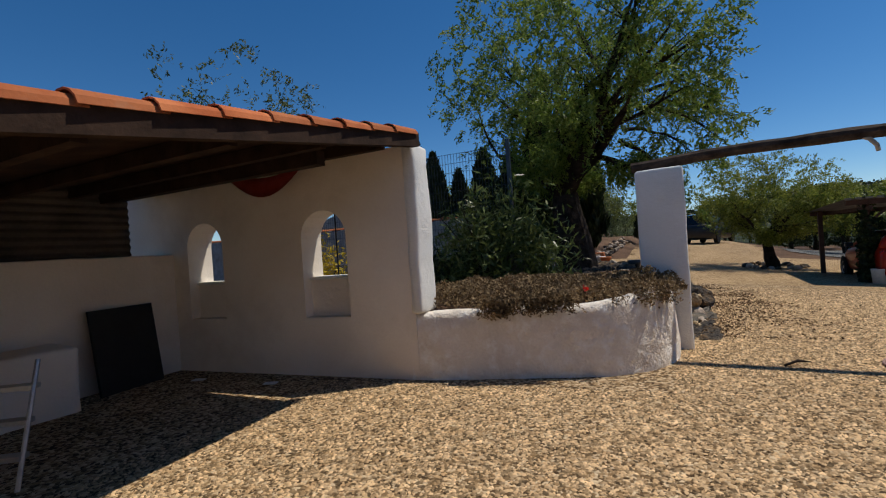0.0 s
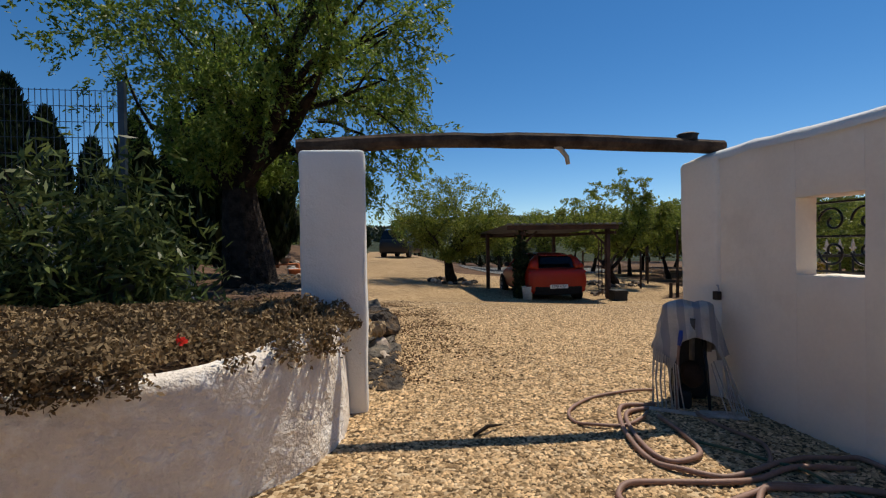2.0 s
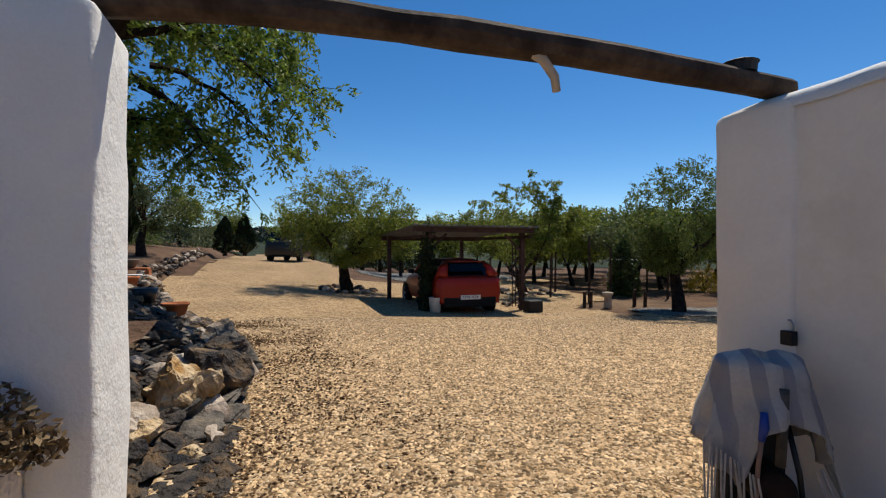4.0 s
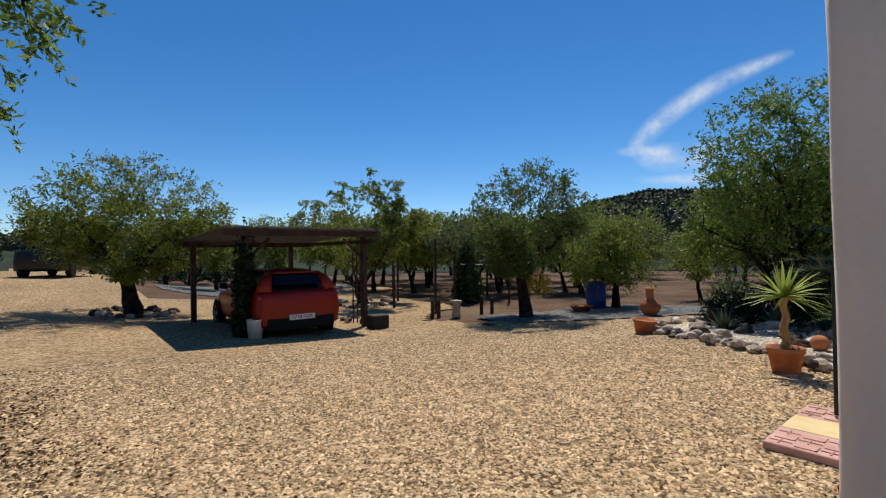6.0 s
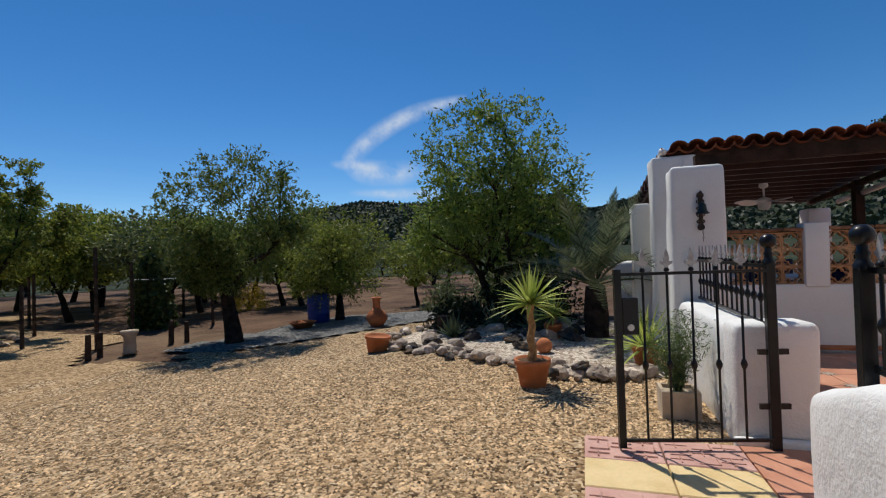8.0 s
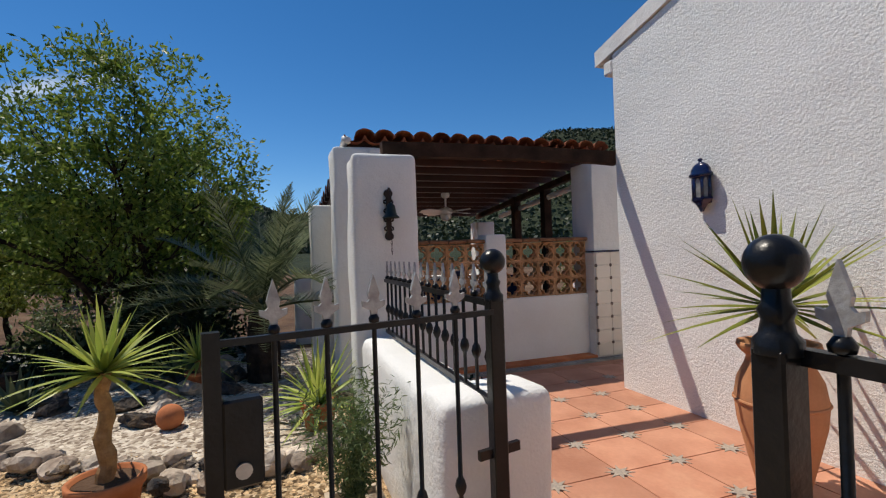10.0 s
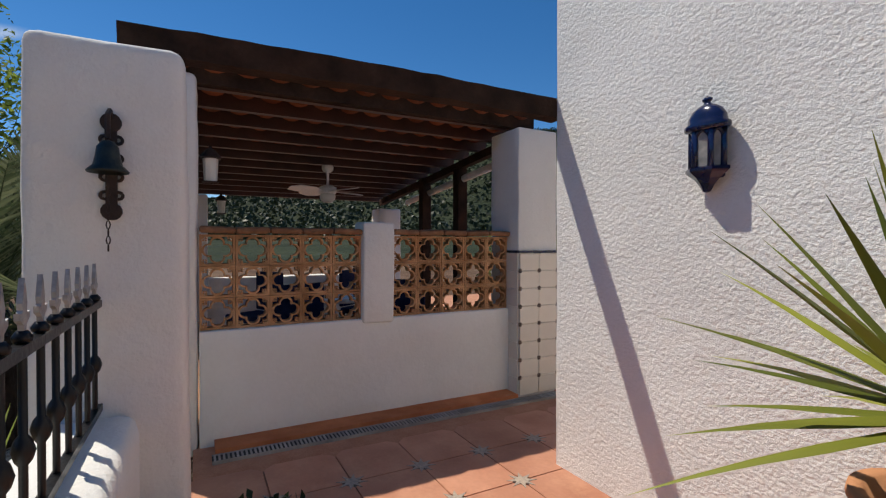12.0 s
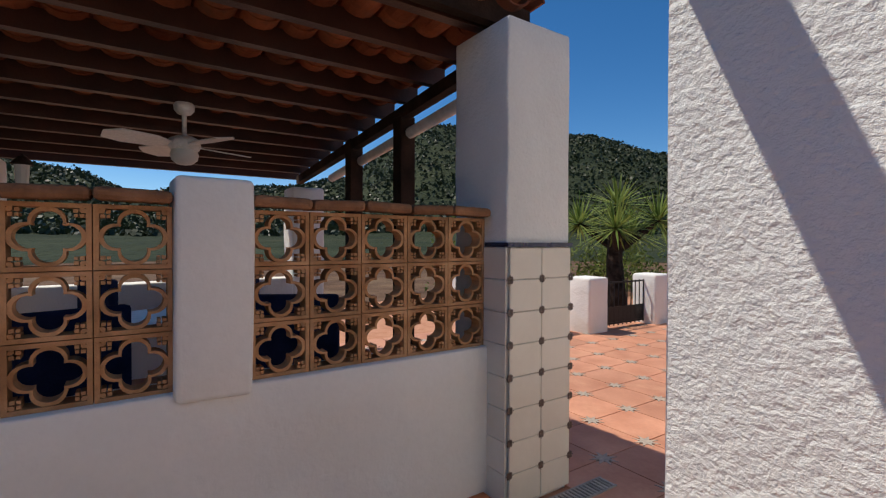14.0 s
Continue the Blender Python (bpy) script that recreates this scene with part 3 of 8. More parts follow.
def gravel_chips(count, seed):
    """Loose chips on the yard, nearest to the walk."""
    rng = np.random.default_rng(seed)
    pts = []
    while len(pts) < count:
        x, y = rng.uniform(-3.4, 8.2), rng.uniform(0.5, 13.0)
        if in_gravel(x, y) and not (y < 5.62 and x > 3.1) and not (y > 3.6 + 0.12 * x + 0.6 and x < -0.1) and not (4.7 < x < 5.9 and 5.6 < y < 6.75):
            d = min(math.hypot(x - px, y - py) for px, py in ((0.2, 1.8), (0.5, 3.2), (0.9, 4.8), (1.6, 6.0), (2.6, 6.6), (3.5, 6.6)))
            if rng.random() < math.exp(-max(d - 2.4, 0) / 2.4):
                pts.append((x, y, ground(x, y)))
    p = np.array(pts)
    n = len(p)
    base = np.array([(1, 0, 0), (0.3, 0.9, 0.1), (-0.85, 0.35, 0), (-0.5, -0.8, 0.1), (0.55, -0.75, 0), (0.05, 0.05, 0.62)])
    size = rng.uniform(0.008, 0.021, n)
    ang = rng.uniform(0, 2 * np.pi, n)
    v = base[None] * np.stack([size, size * rng.uniform(0.55, 0.9, n), size * rng.uniform(0.6, 1.1, n)], 1)[:, None, :]
    v += rng.normal(0, 0.12, v.shape) * size[:, None, None]
    c, s = np.cos(ang)[:, None], np.sin(ang)[:, None]
    v = np.stack([v[..., 0] * c - v[..., 1] * s, v[..., 0] * s + v[..., 1] * c, v[..., 2]], -1) + p[:, None, :]
    v[..., 2] += 0.004
    fan = np.array([(0, 1, 5), (1, 2, 5), (2, 3, 5), (3, 4, 5), (4, 0, 5)])
    f = (fan[None] + 6 * np.arange(n)[:, None, None]).reshape(-1, 3)
    ob = new("gravel_stones", np_mesh("gravel_stones", v.reshape(-1, 3), f, M["chips"]))
    tagged(ob, "loose golden gravel chips lying on the yard", "gravel", kind="stuff")


gravel_chips(170000, 4)


# ---- courtyard: shed wall, planted bed, gate pillar, side wall ----
def wall_line(x):
    """The courtyard face of the bed wall."""
    if x < -2.2:
        return 3.72 + (x + 5.9) * 0.092
    return 4.06 + (x + 2.2) * 0.335


def arched_wall():
    """Shed wall with two arched, barred windows in splayed recesses."""
    w = thing("wall_shed", "whitewashed shed wall with two arched barred windows", "wall", (-2.13, 4.05, 0), kind="structure", turn=math.degrees(math.atan2(0.33, 3.6)))
    th, top, back = 0.36, 2.34, -4.4
    wins = ((-3.26, -2.70), (-1.56, -0.99))
    spring, head, low, sill = 1.50, 1.79, 0.64, 1.06
    bm = bmesh.new()
    edges = [back, wins[0][0], wins[0][1], wins[1][0], wins[1][1], -0.24]
    for a, b in ((0, 1), (2, 3), (4, 5)):
        box(bm, edges[a], edges[b], 0, th, -0.05, top)
    for a, b in wins:
        box(bm, a, b, 0, th, -0.05, low)
        box(bm, a, b, 0.13, th, low, sill)
        n = 14
        mid, half = (a + b) / 2, (b - a) / 2
        arch = [(mid - half * math.cos(math.pi * i / n), spring + (head - spring) * math.sin(math.pi * i / n)) for i in range(n + 1)]
        for (xa, za), (xb, zb) in zip(arch, arch[1:]):
            v = [bm.verts.new(p) for p in ((xa, 0, za), (xb, 0, zb), (xb, 0, top), (xa, 0, top), (xa, th, za), (xb, th, zb), (xb, th, top), (xa, th, top))]
            for f in ((0, 1, 2, 3), (7, 6, 5, 4), (4, 5, 1, 0), (2, 6, 7, 3)):
                bm.faces.new([v[i] for i in f])
    bmesh.ops.remove_doubles(bm, verts=bm.verts[:], dist=0.0005)
    part("wall_body", bm, M["smooth_plaster"], w, "uneven whitewashed plaster")
    part("wall_end", slab(-0.28, -0.15, -0.02, th + 0.01, 0.66, top + 0.02, r=0.04, wobble=0.018), M["stucco"], w, "rough sunlit plaster edge", smooth=True)
    for a, b in wins:
        part("window_sill", bevelled(boxes((a - 0.003, b + 0.003, 0.10, th + 0.01, sill - 0.02, sill + 0.015)), 0.01), M["stucco"], w, "white plaster sill")
        for k in range(3):
            x = a + (b - a) * (0.42 + 0.24 * k)
            bb = bmesh.new()
            tube(bb, [(x, th - 0.04, sill), (x, th - 0.04, head)], 0.009, 6)
            part("bar", bb, M["iron"], w, "thin black iron bar")


arched_wall()


def bed_wall():
    """Low curved wall that holds the planted bed."""
    bm = bmesh.new()
    line = [(-2.44, 4.02), (-2.2, 4.06), (-1.85, 4.16), (-1.5, 4.27), (-1.15, 4.37), (-0.85, 4.46), (-0.62, 4.55), (-0.45, 4.66), (-0.30, 4.82), (-0.19, 4.97), (-0.11, 5.13), (-0.06, 5.32), (-0.05, 5.55), (-0.05, 5.75)]
    fine = []
    for (xa, ya), (xb, yb) in zip(line, line[1:]):
        for k in range(3):
            fine.append((xa + (xb - xa) * k / 3, ya + (yb - ya) * k / 3))
    fine.append(line[-1])
    rings = []
    for i, (x, y) in enumerate(fine):
        a, b = fine[max(i - 1, 0)], fine[min(i + 1, len(fine) - 1)]
        d = Vector((b[0] - a[0], b[1] - a[1], 0)).normalized()
        nrm = Vector((-d.y, d.x, 0))
        u = i / (len(fine) - 1)
        top = 0.665 + 0.10 * step(0.35, 0.75, u)
        prof = [(0.0, -0.05), (0.005, 0.15), (0.015, 0.3), (0.02, 0.45), (0.03, top - 0.07), (0.045, top - 0.025), (0.075, top), (0.14, top + 0.012), (0.2, top - 0.01), (0.23, top - 0.06), (0.24, -0.05)]
        ring = []
        for o, z in prof:
            p = Vector((x, y, z)) + nrm * o
            p += noise.noise_vector(p * 3.1) * 0.018 + noise.noise_vector(p * 11) * 0.008
            ring.append(bm.verts.new(p))
        rings.append(ring)
    for a, b in zip(rings, rings[1:]):
        for k in range(len(a) - 1):
            bm.faces.new([a[k], b[k], b[k + 1], a[k + 1]])
    bm.faces.new(rings[-1])
    single("wall_bed", bm, M["flaking"], "low curved whitewashed wall round the planted bed", "wall", kind="structure", smooth=True)
    soil = bmesh.new()
    n = 40
    rows = []
    for i in range(n + 1):
        x = -8 + 7.85 * i / n
        y0 = wall_line(x) + 0.2 if x < -0.45 else 4.75 + (x + 0.45) * 1.8
        rows.append([soil.verts.new((x, y0 + (8.0 - y0) * j / 24, 0.6 + 0.10 * noise.noise(Vector((x * 1.5, j * 0.3, 2))) + 0.12 * step(2, 10, j))) for j in range(25)])
    for a, b in zip(rows, rows[1:]):
        for j in range(24):
            soil.faces.new([a[j], b[j], b[j + 1], a[j + 1]])
    single("ground_bed", soil, M["soil"], "dry earth filling the raised bed", "ground", kind="structure", smooth=True)


bed_wall()

part("pillar_body", slab(-0.40, 0.09, 5.76, 6.16, -0.05, 2.02, r=0.035, wobble=0.012), M["stucco"],
     thing("gate_pillar", "square whitewashed gate pillar carrying a timber beam", "pillar", kind="structure"), smooth=True)


def side_wall():
    """Wall beside the gateway, with a small grilled window."""
    w = thing("wall_side", "whitewashed courtyard wall with a small grilled window", "wall", kind="structure")

    def top(x, y):
        return 1.95 + 0.05 * step(6.1, 5.6, y) - 0.02 * step(5.6, 4, y) + 0.35 * step(4.6, 2.5, y) + noise.noise(Vector((x, y * 2, 1))) * 0.015
    y0, y1, z0, z1 = 4.46, 4.91, 1.05, 1.56
    part("wall_body", slab(2.94, 3.10, y1, 5.62, -0.05, 2.0, r=0.002, wobble=0.006, top=top), M["smooth_plaster"], w, smooth=True)
    part("wall_body", slab(3.105, 3.24, y1 + 0.16, 5.60, -0.05, 1.98, r=0.002, wobble=0.004, top=top), M["smooth_plaster"], w, smooth=True)
    part("wall_body", slab(2.94, 3.24, -4.0, y0, -0.05, 2.0, r=0.002, wobble=0.006, top=top), M["smooth_plaster"], w, smooth=True)
    part("wall_body", slab(2.94, 3.24, y0, y1, -0.05, z0, r=0.002, wobble=0.006), M["smooth_plaster"], w, smooth=True)
    part("wall_body", slab(2.94, 3.24, y0, y1, z1, 2.0, r=0.002, wobble=0.006, top=top), M["smooth_plaster"], w, smooth=True)
    bm = slab(2.90, 3.22, 5.60, 5.95, -0.05, 2.0, r=0.05, wobble=0.012, top=top)
    for v in bm.verts:
        v.co.x -= 0.09 * step(5.6, 5.95, v.co.y)
    part("wall_end", bm, M["smooth_plaster"], w, "rounded plaster wall end", smooth=True)
    cop = bmesh.new()
    rings = []
    for i in range(61):
        y = 5.93 - i * 0.16
        xs = 2.86 if y > 5.62 else 2.925
        ring = []
        for o, z in ((0.0, -0.05), (0.0, 0.0), (0.06, 0.035), (0.17, 0.045), (0.28, 0.03), (0.34, 0.0), (0.34, -0.05)):
            p = Vector((xs + o, y, top(3, y) + z - 0.005))
            p += noise.noise_vector(p * 6) * 0.012
            ring.append(cop.verts.new(p))
        rings.append(ring)
    for a, b in zip(rings, rings[1:]):
        for k in range(6):
            cop.faces.new([a[k], b[k], b[k + 1], a[k + 1]])
    cop.faces.new(rings[0][::-1])
    part("coping", cop, M["stucco"], w, "rounded sunlit plaster coping", smooth=True)
    grille = thing("window_grille", "black wrought-iron scroll grille set in the wall window", "grille", (3.10, 0, 0))
    for k in range(2):
        c = y1 - 0.11 - 0.22 * k
        for zc, sgn in ((1.40, 1), (1.20, -1)):
            bm = bmesh.new()
            pts = [(0, c + math.cos(a) * r, zc + sgn * math.sin(a) * r) for a, r in ((t * 0.35, 0.098 * (1 - t / 26)) for t in range(22))]
            tube(bm, pts, 0.008, 6)
            part("scroll", bm, M["iron"], grille, smooth=True)
    for z in (1.07, 1.30, 1.52):
        bm = bmesh.new()
        tube(bm, [(0, y0, z), (0, y1, z)], 0.008, 6)
        part("bar", bm, M["iron"], grille)


side_wall()


def timber(name, a, b, r, material, label, category="beam", wave=0.02, sides=10, bow=Vector((0, 0, 0))):
    a, b = Vector(a), Vector(b)
    n = 14
    bm = bmesh.new()
    pts, rad = [], []
    for i in range(n + 1):
        p = a.lerp(b, i / n)
        pts.append(p + noise.noise_vector(p * 1.3) * wave + bow * math.sin(math.pi * i / n))
        rad.append(r * (1 + 0.14 * noise.noise(p * 3)))
    tube(bm, pts, rad, sides)
    for v in bm.verts:
        v.co += noise.noise_vector(v.co * 12) * r * 0.12
    return single(name, bm, material, label, category, smooth=False)


timber("gate_beam", (-0.44, 6.0, 2.08), (3.06, 5.74, 2.06), 0.062, M["log"], "rough dark timber log spanning the gateway", bow=Vector((0, -0.05, 0.05)))
bm = bmesh.new()
tube(bm, [(1.55, 5.80, 2.10), (1.66, 5.78, 2.05), (1.71, 5.77, 1.98), (1.72, 5.77, 1.92)], [0.016, 0.022, 0.02, 0.018], 8)
single("branch_stub", bm, M["stonebox"], "pale sawn branch stub on the beam", "stub", smooth=True)
bm = lathe(bmesh.new(), [(0, 0), (0.075, 0), (0.08, 0.04), (0.088, 0.05), (0.06, 0.062), (0, 0.062)], 14, centre=(2.77, 5.765, 2.125))
single("beam_cap", bm, M["blackboard"], "small black cap sitting on the gate beam", "cap")


bm = bmesh.new()
tube(bm, [(0.79, 5.16, 0.02), (0.90, 5.23, 0.05), (1.01, 5.29, 0.03)], [0.012, 0.014, 0.006], 6)
single("stick", bm, M["bark"], "short dry stick lying on the gravel", "stick", smooth=True)


def padlock():
    t = thing("padlock", "old grey padlock hanging on the white wall", "padlock", (2.915, 5.62, 0.80))
    part("lock_body", bevelled(boxes((-0.02, 0.02, -0.03, 0.03, 0, 0.07)), 0.006), M["rust"], t)
    b = bmesh.new()
    tube(b, [(0, -0.02, 0.06), (0, -0.02, 0.10), (0, -0.01, 0.12), (0, 0.01, 0.12), (0, 0.02, 0.10), (0, 0.02, 0.06)], 0.006, 6)
    part("shackle", b, M["alloy"], t, smooth=True)


padlock()


# ---- open shed on the west side ----
def barrel_tile(material, length=0.42, r0=0.105, r1=0.085, thick=0.012, sides=7):
    """A half-round clay tile, wide end at -y."""
    bm = bmesh.new()
    out, inn = [], []
    for yv, r in ((0, r0), (length, r1)):
        out.append([bm.verts.new((r * math.cos(math.pi * k / sides), yv, r * 0.8 * math.sin(math.pi * k / sides))) for k in range(sides + 1)])
        inn.append([bm.verts.new(((r - thick) * math.cos(math.pi * k / sides), yv, (r - thick) * 0.8 * math.sin(math.pi * k / sides))) for k in range(sides + 1)])
    for k in range(sides):
        bm.faces.new([out[0][k], out[0][k + 1], out[1][k + 1], out[1][k]][::-1])
        bm.faces.new([inn[0][k], inn[0][k + 1], inn[1][k + 1], inn[1][k]])
        for e in (0, 1):
            q = [out[e][k], out[e][k + 1], inn[e][k + 1], inn[e][k]]
            bm.faces.new(q if e == 0 else q[::-1])
    for k in (0, sides):
        bm.faces.new([out[0][k], out[1][k], inn[1][k], inn[0][k]])
    return mesh_of("tile", bm, material, smooth=False)


TILE = barrel_tile(M["rooftile"])
PORCH_TILE = barrel_tile(M["porchtile"])


def tiled_roof(parent, across, up, origin, width, length, pitch=0.185, course=0.36, channels=True, mesh=TILE):
    """Barrel tiles laid up a slope. across and up are unit vectors in the plane of the roof."""
    across, up = Vector(across).normalized(), Vector(up).normalized()
    nrm = across.cross(up).normalized()
    if nrm.z < 0:
        nrm = -nrm
    rng = random.Random(7)
    for i in range(int(width / pitch) + 1):
        for j in range(int(length / course) + 1):
            for channel in ((False, True) if channels else (False,)):
                p = Vector(origin) + across * (i * pitch + (pitch / 2 if channel else 0)) + up * (j * course) + nrm * ((0.035 if not channel else 0.045) + 0.012 * (0 if j == 0 else 1))
                z = -nrm if channel else nrm
                m = Matrix((across if not channel else -across, up, z)).transposed().to_4x4()
                m.translation = p
                m = m @ pose(rng.uniform(-0.004, 0.004), 0, 0, -1.2 if not channel else 1.0, 0, rng.uniform(-1.2, 1.2))
                piece("tile", mesh, parent, m)


def shed():
    s = thing("shed_roof", "open shed roof of clay tiles on dark timber beams", "roof", kind="structure")
    slope = 0.147
    zs = lambda y: 2.38 + (y - 3.96) * slope
    bm = bmesh.new()
    box(bm, -2.27, -2.19, -3.2, 4.02, -0.09, 0.04)
    for v in bm.verts:
        v.co.z += zs(v.co.y)
        v.co += noise.noise_vector(v.co * 2) * 0.004
    part("eaves_beam", bm, M["wood"], s, "wide dark-stained board")
    bm = bmesh.new()
    box(bm, -6.2, -2.3, -3.2, 3.95, 0.012, 0.035)
    for v in bm.verts:
        v.co.z += zs(v.co.y)
    part("roof_boards", bm, M["wood"], s, "dark boarding under the tiles")
    for k in range(9):
        y = -2.9 + k * 0.8
        part("rafter", boxes((-6.2, -2.3, y, y + 0.07, zs(y) - 0.10, zs(y) + 0.005)), M["wood"], s)
    tiled_roof(s, (-1, 0, 0), Vector((0, 1, slope)), Vector((-2.26, -3.2, zs(-3.2) - 0.015)), 0.9, 7.0, channels=False)
    rest = bmesh.new()
    for i in range(16):
        tube(rest, [(-3.37 - i * 0.185, -3.2, zs(-3.2) + 0.13), (-3.37 - i * 0.185, 3.95, zs(3.95) + 0.13)], 0.09, 8)
    part("tile_rows", rest, M["rooftile"], s, "rows of clay tiles")
    bb = bmesh.new()
    box(bb, -6.0, -2.6, -0.05, 0.05, -0.07, 0.05)
    single("shed_beam", bb, M["wood"], "heavy dark cross beam under the shed roof", "beam", at=pose(0, 3.05, 2.12))
    w = thing("wall_shed_back", "whitewashed shed back wall below a corrugated sheet", "wall", kind="structure")
    part("wall_body", slab(-5.95, -5.62, -3.2, 3.75, -0.05, 1.45, r=0.02), M["smooth_plaster"], w, smooth=True)
    part("ledge", slab(-5.62, -5.1, -3.2, 2.4, -0.05, 0.62, r=0.04, wobble=0.02), M["smooth_plaster"], w, "lumpy whitewashed ledge", smooth=True)
    bm = bmesh.new()
    n = 44
    for j in range(n):
        z = 1.45 + 0.75 * j / n
        za, zb = z, z + 0.75 / n
        xa, xb = -5.75 + 0.014 * math.sin(j * 1.25), -5.75 + 0.014 * math.sin((j + 1) * 1.25)
        bm.faces.new([bm.verts.new(p) for p in ((xa, -3.2, za), (xa, 3.3, za), (xb, 3.3, zb), (xb, -3.2, zb))])
    bmesh.ops.remove_doubles(bm, verts=bm.verts[:], dist=0.0004)
    bmesh.ops.solidify(bm, geom=bm.faces[:], thickness=0.004)
    part("sheet", bm, M["corrugated"], w, "dark corrugated metal sheet")
    far = slab(-6.3, 3.0, -4.6, -4.3, -0.05, 2.2, r=0.02, step=0.5)
    single("wall_court_south", far, M["smooth_plaster"], "plain whitewashed wall closing the yard", "wall", kind="structure")
    panel = bevelled(boxes((-0.02, 0.02, -0.36, 0.36, 0, 0.9)), 0.004)
    single("panel", panel, M["blackboard"], "flat black panel leaning on the shed wall", "panel", at=pose(-5.42, 3.05, 0.0, 0, -8, 8))
    cloth = bmesh.new()
    n = 16
    rows = []
    for i in range(n + 1):
        u = i / n
        rows.append([cloth.verts.new((-4.35 + 1.1 * u, 3.60 - 0.05 * v, 2.26 - (0.10 + 0.16 * v) * math.sin(math.pi * u) - 0.05 * v)) for v in (0, 0.33, 0.66, 1.0)])
    for a, b in zip(rows, rows[1:]):
        for k in range(3):
            cloth.faces.new([a[k], b[k], b[k + 1], a[k + 1]])
    bmesh.ops.solidify(cloth, geom=cloth.faces[:], thickness=0.006)
    single("hammock", cloth, M["redcloth"], "faded red striped cloth slung under the roof", "cloth", smooth=True)
    lad = thing("step_ladder", "small folding aluminium ladder beside the shed wall", "ladder", (-3.9, 1.35, 0), turn=35)
    for x in (-0.2, 0.2):
        b = bmesh.new()
        tube(b, [(x, -0.15, 0), (x, 0.1, 0.75)], 0.015, 6)
        part("rail", b, M["alloy"], lad)
    for k in range(3):
        part("tread", boxes((-0.2, 0.2, -0.12 + 0.07 * k, -0.03 + 0.07 * k, 0.17 + 0.2 * k, 0.2 + 0.2 * k)), M["alloy"], lad)
    for x, y in ((-4.9, 3.45), (-3.9, 3.55)):
        single("paper_scrap", bevelled(boxes((-0.07, 0.07, -0.04, 0.04, 0.0, 0.012)), 0.004), M["whiteplastic"], "scrap of pale plastic on the ground", "scrap", at=pose(x, y, 0.004, 0, 0, 20))


shed()


# ---- terrace floor, paving at the gate ----
FLOOR = 0.05
bm = boxes((3.3, 16.0, -6.0, 5.30, -0.3, FLOOR - 0.008))
single("floor_terrace", bm, M["grout"], "sandy grout bed of the tiled terrace", "floor", kind="structure")
tiles_parent = thing("floor_tiles", "terracotta terrace tiles with pale blue star insets", "floor", kind="structure")
PITCH = 0.407


def floor_tiles():
    h = PITCH / 2 - 0.0022
    cut = 0.055
    bm = bmesh.new()
    outline = [(-h + cut, -h), (h - cut, -h), (h, -h + cut), (h, h - cut), (h - cut, h), (-h + cut, h), (-h, h - cut), (-h, -h + cut)]
    low = [bm.verts.new((x, y, -0.008)) for x, y in outline]
    up = [bm.verts.new((x * 0.99, y * 0.99, 0.004)) for x, y in outline]
    bm.faces.new(up)
    for k in range(8):
        bm.faces.new([low[k], low[(k + 1) % 8], up[(k + 1) % 8], up[k]])
    tile = mesh_of("tile", bm, M["floortile"])
    bm = bmesh.new()
    pts = [((0.085 if k % 2 == 0 else 0.034) * math.cos(math.pi * k / 8), (0.085 if k % 2 == 0 else 0.034) * math.sin(math.pi * k / 8)) for k in range(16)]
    up = [bm.verts.new((x, y, 0.0065)) for x, y in pts]
    low = [bm.verts.new((x, y, -0.006)) for x, y in pts]
    c = bm.verts.new((0, 0, 0.0065))
    for k in range(16):
        bm.faces.new([c, up[k], up[(k + 1) % 16]])
        bm.faces.new([low[k], low[(k + 1) % 16], up[(k + 1) % 16], up[k]])
    star = mesh_of("star_inset", bm, M["star"])
    x0, y0 = 7.74 - 9 * PITCH, 4.545 - 24 * PITCH
    for i in range(21):
        for j in range(26):
            x, y = x0 + (i + 0.5) * PITCH, y0 + (j + 0.5) * PITCH
            if x > 8.70 and y > 2.45 or y > 5.25 or y < 3.44 and x < 7.7 or x > 11.9 and y < 0:
                continue
            if x < 4.9 and y > 5.0 or y < -3.2:
                continue
            piece("tile", tile, tiles_parent, pose(x, y, FLOOR))
            sx, sy = x0 + i * PITCH, y0 + j * PITCH
            if sy > 3.5 or sx > 7.85:
                piece("star_inset", star, tiles_parent, pose(sx, sy, FLOOR, 0, 0, 22.5))
    for i in range(8):
        for j in range(7):
            piece("tile", tile, tiles_parent, pose(8.70 + 0.36 + (i + 0.5) * PITCH, 2.45 + (j + 0.3) * PITCH, FLOOR))


floor_tiles()


